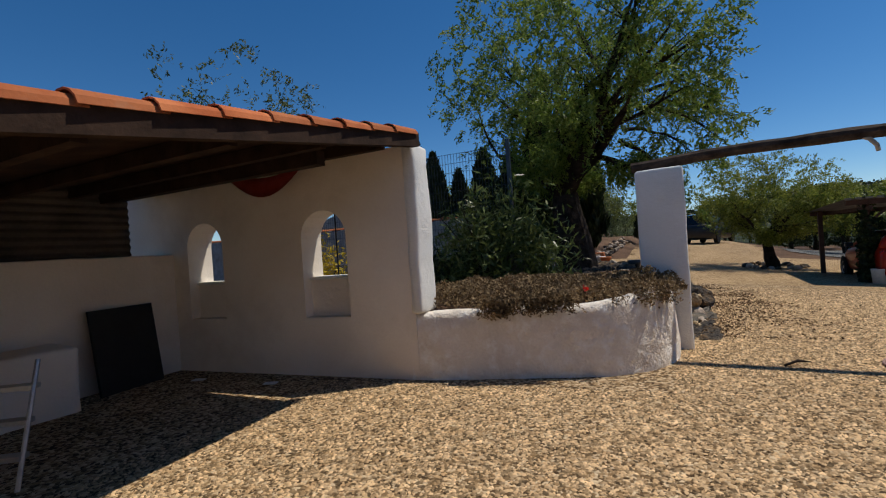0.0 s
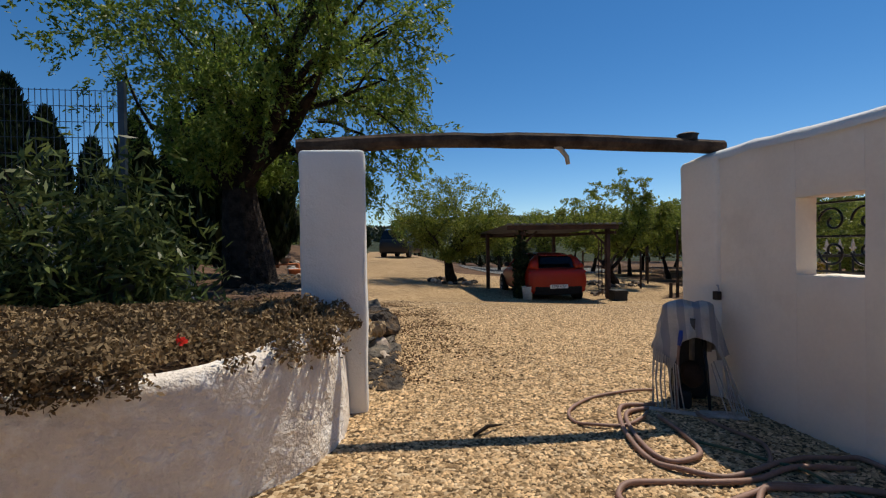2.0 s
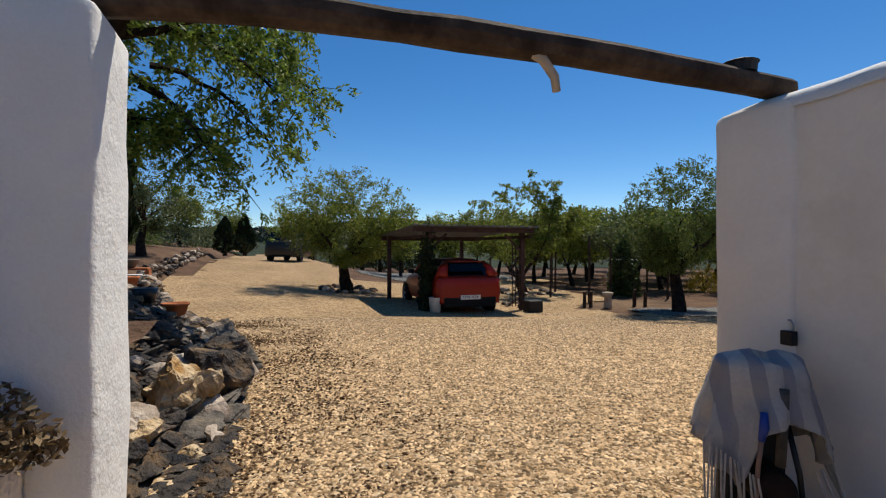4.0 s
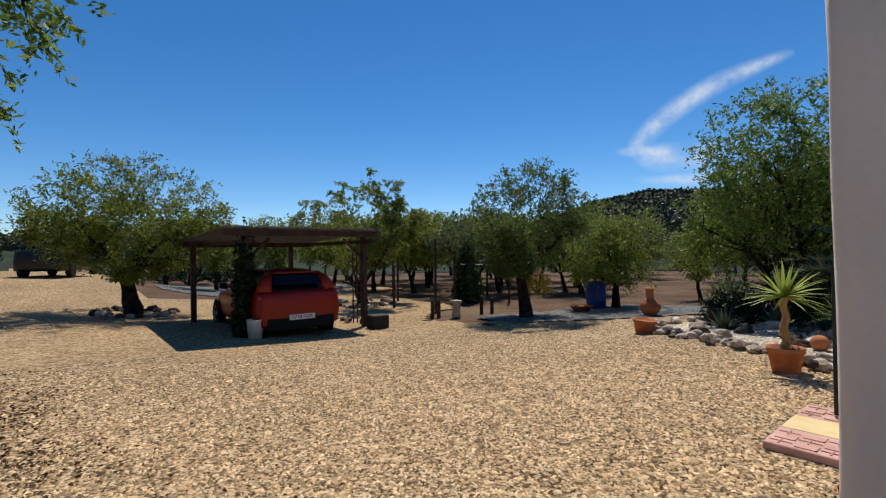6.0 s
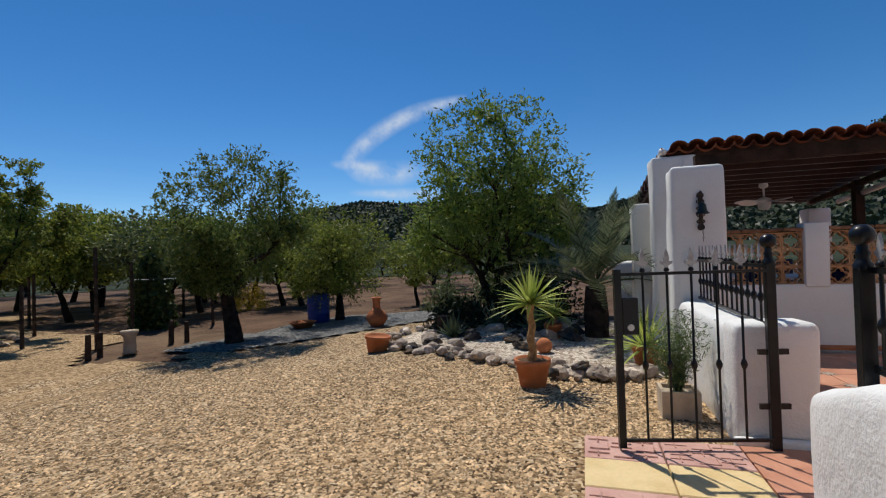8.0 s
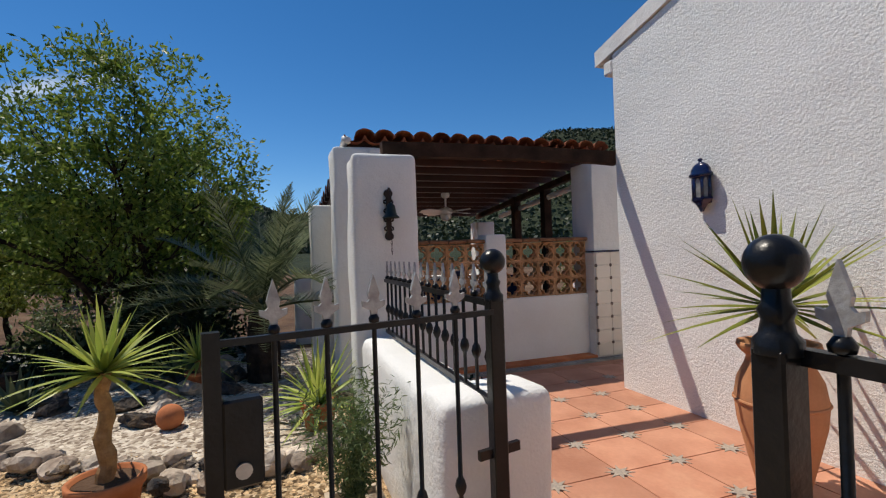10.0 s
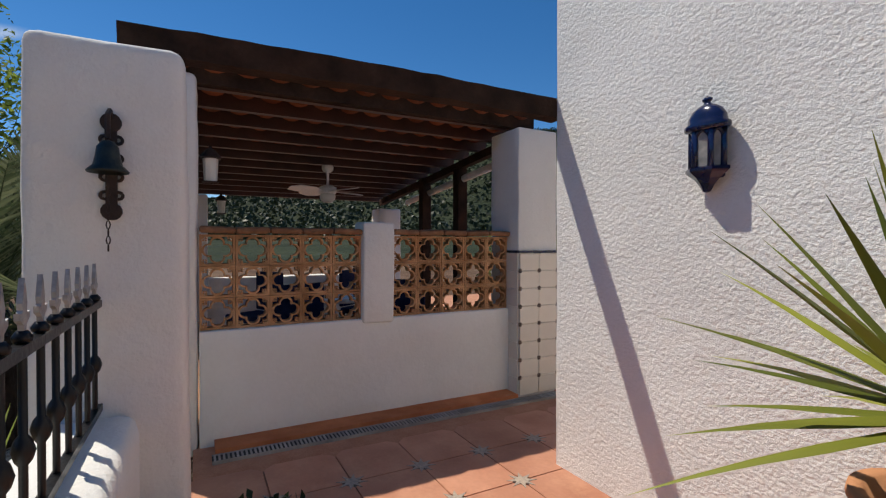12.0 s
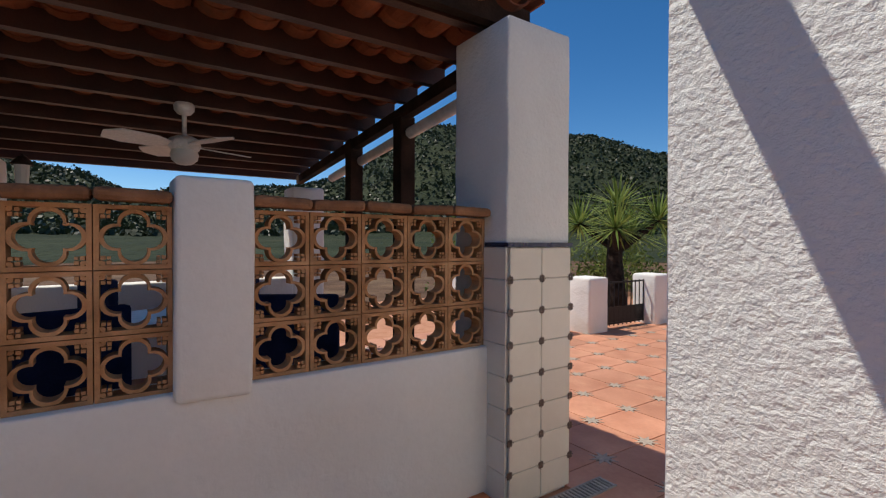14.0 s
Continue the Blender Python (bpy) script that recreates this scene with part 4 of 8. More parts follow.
def gate_paving():
    p = thing("pavement_gate", "pink and yellow stamped paving slabs before the gate", "paving", kind="structure")
    rng = random.Random(3)
    xs = (4.76, 5.13, 5.48, 5.83)
    for i in range(3):
        for j in range(2):
            y0 = 5.79 + j * 0.445
            mat = M["yellowslab"] if i == 1 else M["pinkslab"]
            bm = bevelled(boxes((xs[i] + 0.004, xs[i + 1] - 0.004, y0 + 0.004, y0 + 0.441, -0.02, 0.05 + rng.uniform(0, 0.006))), 0.006, 1)
            s = part("paving_slab", bm, mat, p, "yellow concrete slab" if i == 1 else "pink slab stamped with a brick pattern")
            if i != 1:
                g = bmesh.new()
                for k in range(9):
                    u, v = xs[i] + 0.03 + 0.10 * (k % 3), y0 + 0.04 + 0.13 * (k // 3)
                    if k % 2:
                        box(g, u, u + 0.09, v, v + 0.008, 0.054, 0.0585)
                        box(g, u, u + 0.008, v, v + 0.11, 0.054, 0.0585)
                    else:
                        box(g, u + 0.04, u + 0.048, v, v + 0.12, 0.054, 0.0585)
                        box(g, u, u + 0.09, v + 0.06, v + 0.068, 0.054, 0.0585)
                part("joint_pattern", g, M["slabjoint"], s, "darker stamped joint lines")
    single("kerb_gate", slab(5.84, 5.91, 5.32, 5.80, -0.02, 0.085, r=0.02), M["stucco"], "white painted kerb beside the path", "kerb", kind="structure")
    single("floor_gate_threshold", boxes((4.95, 5.835, 5.3, 5.785, -0.02, FLOOR)), M["floortile"], "terracotta threshold in the gateway", "floor", kind="structure")


gate_paving()

# ---- gateway walls and ironwork ----
GY = 5.58


single("wall_plinth", slab(6.14, 7.74, GY - 0.12, GY + 0.19, -0.05, 0.73, r=0.07, wobble=0.012), M["stucco"], "low whitewashed wall carrying an iron railing", "wall", kind="structure", smooth=True)
single("pier_gate", slab(5.93, 6.24, 5.30, 5.77, -0.05, 0.77, r=0.06, wobble=0.012), M["stucco"], "rounded white pier at the gate hinge", "pier", kind="structure", smooth=True)
single("wall_plinth_west", slab(3.2, 4.95, GY - 0.16, GY + 0.2, -0.05, 0.66, r=0.08, wobble=0.016, top=lambda x, y: 0.66 + 0.14 * step(4.95, 4.4, x)), M["stucco"], "low rounded white wall beside the gate", "wall", kind="structure", smooth=True)


def finial(parent, x, y, z, s=1.0, turn=0.0):
    """A silver fleur-de-lis on its collar, flat across the railing."""
    bm = bmesh.new()
    m = pose(x, y, z, 0, 0, turn) @ Matrix.Diagonal((s * 0.72, s, s * 0.85, 1))
    outline = [(0.012, 0), (0.016, 0.02), (0.05, 0.035), (0.052, 0.055), (0.03, 0.05), (0.02, 0.06), (0.026, 0.08), (0.012, 0.12), (0.0, 0.15)]
    full = outline + [(-a, b) for a, b in outline[-2::-1]]
    f = [bm.verts.new(m @ Vector((a, 0.006, b))) for a, b in full]
    k = [bm.verts.new(m @ Vector((a, -0.006, b))) for a, b in full]
    bm.faces.new(f)
    bm.faces.new(k[::-1])
    for i in range(len(full)):
        j = (i + 1) % len(full)
        bm.faces.new([f[i], k[i], k[j], f[j]])
    return part("finial", bm, M["silver"], parent, "silver fleur-de-lis finial")


def baluster(parent, x, y, z0, z1, r=0.008, knob=0.5):
    bm = bmesh.new()
    zm = z0 + (z1 - z0) * knob
    lathe(bm, [(r, z0), (r, zm - 0.03), (r * 1.9, zm - 0.02), (r * 2.6, zm), (r * 1.9, zm + 0.02), (r, zm + 0.03), (r, z1)], 8, centre=(x, y, 0))
    return part("baluster", bm, M["iron"], parent, smooth=True)


def ball_post(x, y, z0, z1, label, r=0.026, ball=0.042):
    t = thing("newel_post", label, "post", (x, y, z0))
    h = z1 - z0
    part("post_shaft", bevelled(boxes((-r, r, -r, r, 0, h - 0.14)), 0.004, 1), M["iron"], t)
    bm = lathe(bmesh.new(), [(r * 1.25, h - 0.15), (r * 1.3, h - 0.13), (r * 0.95, h - 0.12), (r * 0.8, h - 0.10), (r * 1.0, h - 0.085), (r * 0.75, h - 0.075), (r * 0.7, h - 0.05)], 16)
    part("collar", bm, M["iron"], t, smooth=True)
    bm = bmesh.new()
    bmesh.ops.create_uvsphere(bm, u_segments=24, v_segments=14, radius=ball, matrix=Matrix.Translation((0, 0, h - 0.05 + ball * 0.8)))
    part("ball", bm, M["iron"], t, "glossy black ball finial", smooth=True)
    return t


def railing(name, x0, x1, z0, z1, count, label):
    t = thing(name, label, "railing", (0, 0, 0))
    for z, hh in ((z0, 0.012), (z1, 0.012)):
        part("rail", boxes((x0, x1, GY - 0.012, GY + 0.012, z - hh, z + hh)), M["iron"], t)
    for k in range(count):
        x = x0 + (x1 - x0) * (k + 0.7) / (count + 0.2)
        baluster(t, x, GY, z0, z1, knob=0.45)
        part("knuckle", lathe(bmesh.new(), [(0, 0), (0.016, 0.004), (0.018, 0.014), (0.01, 0.026), (0, 0.026)], 8, centre=(x, GY, z1 + 0.011)), M["iron"], t, smooth=True)
        finial(t, x, GY, z1 + 0.035, 0.82)
    return t


railing("railing_east", 5.83, 7.70, 0.76, 1.12, 15, "black iron railing with silver fleur-de-lis tips on the low wall")
railing("railing_west", 3.3, 4.83, 0.76, 1.14, 12, "black iron railing with silver fleur-de-lis tips beside the gate")
ball_post(4.84, GY + 0.02, 0.64, 1.292, "black iron newel post with a ball on the white wall")
ball_post(5.82, GY + 0.02, 0.02, 1.285, "tall black iron gate post with a ball finial", ball=0.044)


def iron_gate():
    g = thing("iron_gate", "open black wrought-iron gate leaf with silver finials", "gate", (5.80, GY + 0.035, 0), turn=102)
    w = 0.86
    z0, z1 = 0.11, 1.10
    part("gate_frame", boxes((w - 0.02, w + 0.02, -0.018, 0.018, 0.07, 1.13)), M["iron"], g)
    for z in (z0, z1):
        part("rail", boxes((0.0, w, -0.009, 0.009, z - 0.009, z + 0.009)), M["iron"], g)
    for k in range(5):
        x = 0.15 + k * 0.14
        baluster(g, x, 0, z0, z1, 0.0075, 0.45)
        part("knuckle", lathe(bmesh.new(), [(0, 0), (0.015, 0.004), (0.017, 0.014), (0.01, 0.026), (0, 0.026)], 8, centre=(x, 0, z1 + 0.008)), M["iron"], g, smooth=True)
        finial(g, x, 0, z1 + 0.03, 0.95)
    lock = part("lock_case", bevelled(boxes((w - 0.115, w - 0.02, -0.022, 0.022, 0.74, 0.96)), 0.006, 1), M["iron"], g, "black box lock")
    part("lock_plate", lathe(bmesh.new(), [(0, -0.004), (0.02, -0.004), (0.02, 0.004), (0, 0.004)], 14, m=pose(w - 0.065, 0.026, 0.785, 90)), M["alloy"], lock, "round steel keyhole plate")
    for z in (0.30, 0.62):
        part("hinge", boxes((-0.11, 0.06, -0.03, -0.012, z - 0.016, z + 0.016)), M["iron"], g)


iron_gate()


# ---- bell pillar, porch piers ----
single("bell_pillar", slab(7.72, 8.06, 5.305, 5.80, -0.05, 2.05, r=0.05, wobble=0.014), M["stucco"], "thick whitewashed pillar with rounded edges", "pillar", kind="structure", smooth=True)
single("porch_pier", slab(9.0, 9.42, 5.268, 5.79, -0.05, 2.39, r=0.04, wobble=0.014), M["stucco"], "white corner pier of the porch", "pillar", kind="structure", smooth=True)
single("pier_far_north", slab(9.7, 10.0, 5.74, 5.98, -0.05, 1.88, r=0.03), M["stucco"], "white garden pier behind the porch", "pillar", kind="structure", smooth=True)
single("wall_garden_end", slab(11.9, 12.1, 5.55, 6.12, -0.3, 1.03, r=0.095, wobble=0.01), M["stucco"], "low white garden wall with a rounded end", "wall", kind="structure", smooth=True)


def bell():
    t = thing("wall_bell", "dark bronze bell on an ornate cast-iron wall bracket", "bell", (7.72, 5.54, 1.55))
    bm = boxes((-0.016, 0.0, -0.017, 0.017, -0.11, 0.20))
    lathe(bm, [(0, -0.008), (0.032, -0.008), (0.032, 0.008), (0, 0.008)], 14, m=pose(-0.012, 0, 0.20, 0, 90))
    lathe(bm, [(0, -0.008), (0.032, -0.008), (0.032, 0.008), (0, 0.008)], 14, m=pose(-0.012, 0, -0.11, 0, 90))
    for z in (0.14, 0.075, 0.01, -0.055):
        for y in (-0.02, 0.02):
            lathe(bm, [(0.008, -0.005), (0.018, -0.005), (0.018, 0.005), (0.008, 0.005)], 10, m=pose(-0.008, y, z, 0, 90))
    part("bracket", bm, M["rust"], t, "pierced cast-iron back plate")
    bm = bmesh.new()
    tube(bm, [(0, 0, 0.20), (-0.04, 0, 0.235), (-0.08, 0, 0.21), (-0.085, 0, 0.13)], 0.009, 6)
    part("arm", bm, M["rust"], t)
    part("bell_cup", lathe(bmesh.new(), [(0, 0.125), (0.018, 0.12), (0.032, 0.10), (0.036, 0.07), (0.043, 0.04), (0.062, 0.02), (0.060, 0.015), (0.04, 0.03), (0.0, 0.06)], 20, centre=(-0.085, 0, 0)), M["bronze"], t, smooth=True)
    chain = bmesh.new()
    for k in range(9):
        tube(chain, [(-0.085, 0.006 * math.cos(a) * (1 if k % 2 else 0.2), -0.03 - 0.026 * k + 0.014 * math.sin(a)) for a in (i * math.pi / 3 for i in range(7))], 0.0022, 4, caps=False)
    part("chain", chain, M["rust"], t, "thin rusty pull chain")


bell()

# ---- house ----
def house():
    h = thing("house", "white rough-rendered house gable with a low pitched roof", "house", kind="structure")
    ridge_x = 5.4

    def top(x):
        return 3.02 + (7.8 - x) * 0.205 if x > ridge_x else 3.02 + 2.4 * 0.205 - (ridge_x - x) * 0.205
    bm = bmesh.new()
    n = 30
    cols = []
    for i in range(n + 1):
        x = 7.8 - 4.56 * i / n
        cols.append([bm.verts.new(Vector((x, 3.44, -0.05 + (top(x) + 0.05) * j / 24)) + Vector((0, noise.noise(Vector((x * 1.3, j * 0.2, 1))) * 0.008, 0))) for j in range(25)])
    for a, b in zip(cols, cols[1:]):
        for j in range(24):
            bm.faces.new([a[j], a[j + 1], b[j + 1], b[j]])
    part("wall_north", bm, M["render"], h, "rough-cast white render", smooth=True)
    bm = bmesh.new()
    v = [bm.verts.new(p) for p in ((7.8, 3.44, -0.05), (7.8, -4.5, -0.05), (7.8, -4.5, 3.02), (7.8, 3.44, 3.02))]
    bm.faces.new(v)
    v = [bm.verts.new(p) for p in ((3.245, 3.44, -0.05), (3.245, -4.5, -0.05), (3.245, -4.5, 3.06), (3.245, 3.44, 3.06))]
    bm.faces.new(v[::-1])
    v = [bm.verts.new(p) for p in ((7.8, -4.5, -0.05), (3.245, -4.5, -0.05), (3.245, -4.5, 3.06), (ridge_x, -4.5, 3.51), (7.8, -4.5, 3.02))]
    bm.faces.new(v)
    part("wall_east", bm, M["render"], h)
    bm = bmesh.new()
    for xa, xb in ((8.02, ridge_x), (ridge_x, 3.05)):
        za, zb = (2.99 if xa > 8 else top(xa)), (top(xb) if xb > 5 else 3.02)
        v = [bm.verts.new(p) for p in ((xa, 3.46, za), (xb, 3.46, zb), (xb, -4.6, zb), (xa, -4.6, za), (xa, 3.46, za + 0.14), (xb, 3.46, zb + 0.14), (xb, -4.6, zb + 0.14), (xa, -4.6, za + 0.14))]
        for f in ((3, 2, 1, 0), (4, 5, 6, 7), (0, 1, 5, 4), (1, 2, 6, 5), (2, 3, 7, 6), (3, 0, 4, 7)):
            bm.faces.new([v[i] for i in f])
    part("roof", bm, M["stucco"], h, "white rendered verge of the roof")
    part("cornice", bevelled(boxes((7.8, 7.92, -4.5, 3.45, 2.86, 2.99)), 0.02, 2), M["stucco"], h)


def render_material():
    """Rough-cast render: small flattened pits and ridges on a gently uneven wall."""
    m = surf("rough_white_render", (0.755, 0.76, 0.74), (0.825, 0.83, 0.81), 1.5, 0.92, 0.0, 60, fine=0.04)
    nd, lk = m.node_tree.nodes, m.node_tree.links
    geo = nd.new("ShaderNodeNewGeometry")
    n = nd.new("ShaderNodeTexNoise")
    n.inputs["Scale"].default_value = 62
    n.inputs["Detail"].default_value = 4
    n.inputs["Roughness"].default_value = 0.58
    n.inputs["Distortion"].default_value = 0.12
    flat = nd.new("ShaderNodeMapping")
    flat.inputs["Scale"].default_value = (0.95, 0.95, 1.08)
    lk.new(geo.outputs["Position"], flat.inputs["Vector"])
    lk.new(flat.outputs["Vector"], n.inputs["Vector"])
    n2 = nd.new("ShaderNodeTexNoise")
    n2.inputs["Scale"].default_value = 4.5
    n2.inputs["Detail"].default_value = 3
    lk.new(geo.outputs["Position"], n2.inputs["Vector"])
    ad = nd.new("ShaderNodeMath")
    ad.operation = "MULTIPLY_ADD"
    ad.inputs[1].default_value = 1.1
    lk.new(n2.outputs["Fac"], ad.inputs[0])
    lk.new(n.outputs["Fac"], ad.inputs[2])
    bp = nd.new("ShaderNodeBump")
    bp.inputs["Strength"].default_value = 1.0
    bp.inputs["Distance"].default_value = 0.0075
    lk.new(ad.outputs[0], bp.inputs["Height"])
    lk.new(bp.outputs["Normal"], nd["Principled BSDF"].inputs["Normal"])
    return m


M["render"] = render_material()
house()


def wall_lantern():
    t = thing("wall_lantern", "cobalt blue ceramic wall lantern with pale panes", "lantern", (6.875, 3.44, 1.53))
    c = (0, 0.085, 0)
    part("lantern_base", lathe(bmesh.new(), [(0, 0.0), (0.016, 0.004), (0.03, 0.03), (0.052, 0.058), (0.080, 0.078), (0.088, 0.086), (0.088, 0.098), (0.062, 0.104), (0, 0.104)], 6, centre=c), M["cobalt"], t)
    part("roof_cap", lathe(bmesh.new(), [(0, 0.246), (0.082, 0.246), (0.090, 0.254), (0.090, 0.268), (0.078, 0.276), (0.074, 0.300), (0.058, 0.326), (0.034, 0.343), (0.016, 0.350), (0.012, 0.358), (0.020, 0.364), (0.020, 0.372), (0, 0.384)], 24, centre=c), M["cobalt"], t, smooth=True)
    part("body", lathe(bmesh.new(), [(0.060, 0.10), (0.062, 0.25), (0, 0.25)], 6, centre=c), M["pane"], t, "hazy glass panes")
    for k in range(6):
        a = math.pi * k / 3
        x, y = 0.064 * math.cos(a), c[1] + 0.064 * math.sin(a)
        b = bmesh.new()
        tube(b, [(x, y, 0.095), (x, y, 0.252)], 0.013, 8)
        part("upright", b, M["cobalt"], t, smooth=True)
        a2 = a + math.pi / 3
        x2, y2 = 0.064 * math.cos(a2), c[1] + 0.064 * math.sin(a2)
        arch = bmesh.new()
        tube(arch, [(x + (x2 - x) * u, y + (y2 - y) * u, 0.246 - 0.034 * abs(2 * u - 1) ** 2.2) for u in (i / 8 for i in range(9))], 0.010, 6)
        part("pane_arch", arch, M["cobalt"], t, smooth=True)
    part("back_plate", bevelled(boxes((-0.045, 0.045, -0.004, 0.016, 0.06, 0.30)), 0.006, 1), M["cobalt"], t)
    part("wall_arm", boxes((-0.03, 0.03, 0.01, 0.07, 0.255, 0.272)), M["cobalt"], t)
    t.scale = (1.05, 0.52, 1.0)


wall_lantern()


# ---- porch ----
LX = 9.04


def lattice_block():
    """A pierced clay block: square frame, quatrefoil ring that touches it, stepped corner squares."""
    bm = bmesh.new()
    h, t, d = 0.0985, 0.0135, 0.075
    for a in ((-h, h, h - t, h), (-h, h, -h, -h + t), (-h, -h + t, -h + t, h - t), (h - t, h, -h + t, h - t)):
        box(bm, 0, d, a[0], a[1], a[2], a[3])
    n = 48

    def ring(c, r):
        pts = []
        for k in range(n):
            th = 2 * math.pi * k / n
            u = (th + math.pi / 4) % (math.pi / 2) - math.pi / 4
            rad = c * math.cos(u) + math.sqrt(max(r * r - (c * math.sin(u)) ** 2, 0))
            pts.append((rad * math.cos(th), rad * math.sin(th)))
        return pts
    outer, inner = ring(0.046, 0.0415), ring(0.041, 0.0340)
    x0, x1 = 0.005, d - 0.008
    fo = [bm.verts.new((x0, y, z)) for y, z in outer]
    fi = [bm.verts.new((x0, y, z)) for y, z in inner]
    bo = [bm.verts.new((x1, y, z)) for y, z in outer]
    bi = [bm.verts.new((x1, y, z)) for y, z in inner]
    for k in range(n):
        j = (k + 1) % n
        bm.faces.new([fo[k], fi[k], fi[j], fo[j]])
        bm.faces.new([bo[j], bi[j], bi[k], bo[k]])
        bm.faces.new([fo[j], bo[j], bo[k], fo[k]])
        bm.faces.new([fi[k], bi[k], bi[j], fi[j]])
    e = h - t
    for sy in (-1, 1):
        for sz in (-1, 1):
            for a, w, x2 in ((0.0225, 0.0055, 0.7), (0.0055, 0.0055, 0.5)):
                for ay, az in ((a, 0.0085), (0.0085, a)):
                    y, z = sy * (e - ay), sz * (e - az)
                    box(bm, 0.004 + 0.0005 * (ay > az), d * x2, y - w, y + w, z - w, z + w)
            y, z = sy * (e - 0.0225), sz * (e - 0.0225)
            box(bm, 0.0035, d * 0.7, y - 0.0045, y + 0.0045, z - 0.0045, z + 0.0045)
    return mesh_of("lattice_block", bm, M["lattice"])


def porch_screen():
    w = thing("wall_porch", "white porch wall topped with pierced terracotta blocks", "wall", kind="structure")
    low = slab(LX - 0.03, LX + 0.16, 2.85, 5.262, 0.0, 0.775, r=0.012, wobble=0.005)
    part("wall_body", low, M["porchwhite"], w, smooth=True)
    part("post", slab(LX - 0.055, LX + 0.17, 3.965, 4.205, 0.74, 1.49, r=0.02, wobble=0.010), M["porchwhite"], w, "white dividing post", smooth=True)
    blk = lattice_block()
    for y0, y1 in ((4.205, 5.262), (2.90, 3.965)):
        p = (y1 - y0) / 5
        for i in range(5):
            for j in range(3):
                piece("lattice_block", blk, w, Matrix.Translation((LX + 0.005, y0 + (i + 0.5) * p, 0.775 + 0.102 + j * 0.204)) @ Matrix.Diagonal((1, p / 0.2, 1.02, 1)))
        for i in range(int((y1 - y0) / 0.2)):
            bm = bevelled(boxes((-0.05, 0.15, 0, (y1 - y0) / 5 - 0.003, 0, 0.042)), 0.016, 2)
            part("coping_tile", bm, M["oldtile"], w, "worn clay coping tile").matrix_basis = pose(LX, y0 + i * (y1 - y0) / 5 + 0.002, 1.392 + 0.004 * (i % 2), 1.5 * (-1) ** i, -3, 0)


porch_screen()

def tiled_column():
    c = thing("porch_column", "white porch column faced with cream tiles below", "column", kind="structure")
    part("column_body", slab(8.885, 9.30, 2.49, 2.895, 0.0, 2.30, r=0.012, wobble=0.006, step=0.12), M["stucco"], c, smooth=True)
    h = (1.25 - 0.06) / 8
    tile = mesh_of("wall_tile", bevelled(boxes((-0.010, 0.0, -0.0995, 0.0995, -h / 2 + 0.001, h / 2 - 0.001)), 0.003, 1), M["glazed"])
    for j in range(8):
        z = 0.06 + (j + 0.5) * h
        for i in range(2):
            piece("wall_tile", tile, c, pose(8.879, 2.592 + i * 0.201, z))
        piece("wall_tile", tile, c, Matrix.Translation((8.96, 2.901, z)) @ pose(0, 0, 0, 0, 0, -90) @ Matrix.Diagonal((1, 0.8, 1, 1)))
    bm = boxes((8.862, 8.885, 2.487, 2.912, 1.252, 1.272), (8.885, 9.03, 2.895, 2.912, 1.252, 1.272))
    part("blue_band", bm, M["cobalt"], c, "narrow cobalt blue tile band")
    motif = bmesh.new()
    for k in range(4):
        a = math.pi * k / 2 + math.pi / 4
        lathe(motif, [(0, 0.0), (0.009, 0.0), (0.007, 0.0015), (0, 0.0015)], 8, m=pose(0, 0.012 * math.cos(a), 0.012 * math.sin(a), 0, -90))
    box(motif, -0.0015, 0.0, -0.024, 0.024, -0.0015, 0.0015)
    box(motif, -0.0014, 0.0, -0.0015, 0.0015, -0.022, 0.022)
    mm = mesh_of("tile_motif", motif, M["motif"])
    for j in range(1, 8):
        for y in (2.4925, 2.6925, 2.8925):
            piece("tile_motif", mm, c, pose(8.8675, y, 0.06 + j * h))


tiled_column()


def drain():
    d = thing("floor_drain", "long grey slotted drain along the porch wall", "drain", (8.78, 0, FLOOR))
    part("channel", boxes((-0.045, 0.045, 2.3, 5.2, -0.03, 0.0055)), M["blackboard"], d)
    for x in (-0.052, 0.044):
        part("edge_bar", boxes((x, x + 0.008, 2.3, 5.2, -0.02, 0.012)), M["greystone"], d)
    me = mesh_of("grate_bar", boxes((-0.045, 0.045, -0.006, 0.006, 0.0, 0.010)), M["greystone"])
    for k in range(116):
        piece("grate_bar", me, d, pose(0, 2.31 + k * 0.025, 0.001))


drain()
single("kerb_porch", boxes((8.84, 9.012, 2.93, 5.18, FLOOR - 0.02, FLOOR + 0.035)), M["terracotta"], "terracotta kerb at the foot of the porch wall", "kerb", kind="structure")


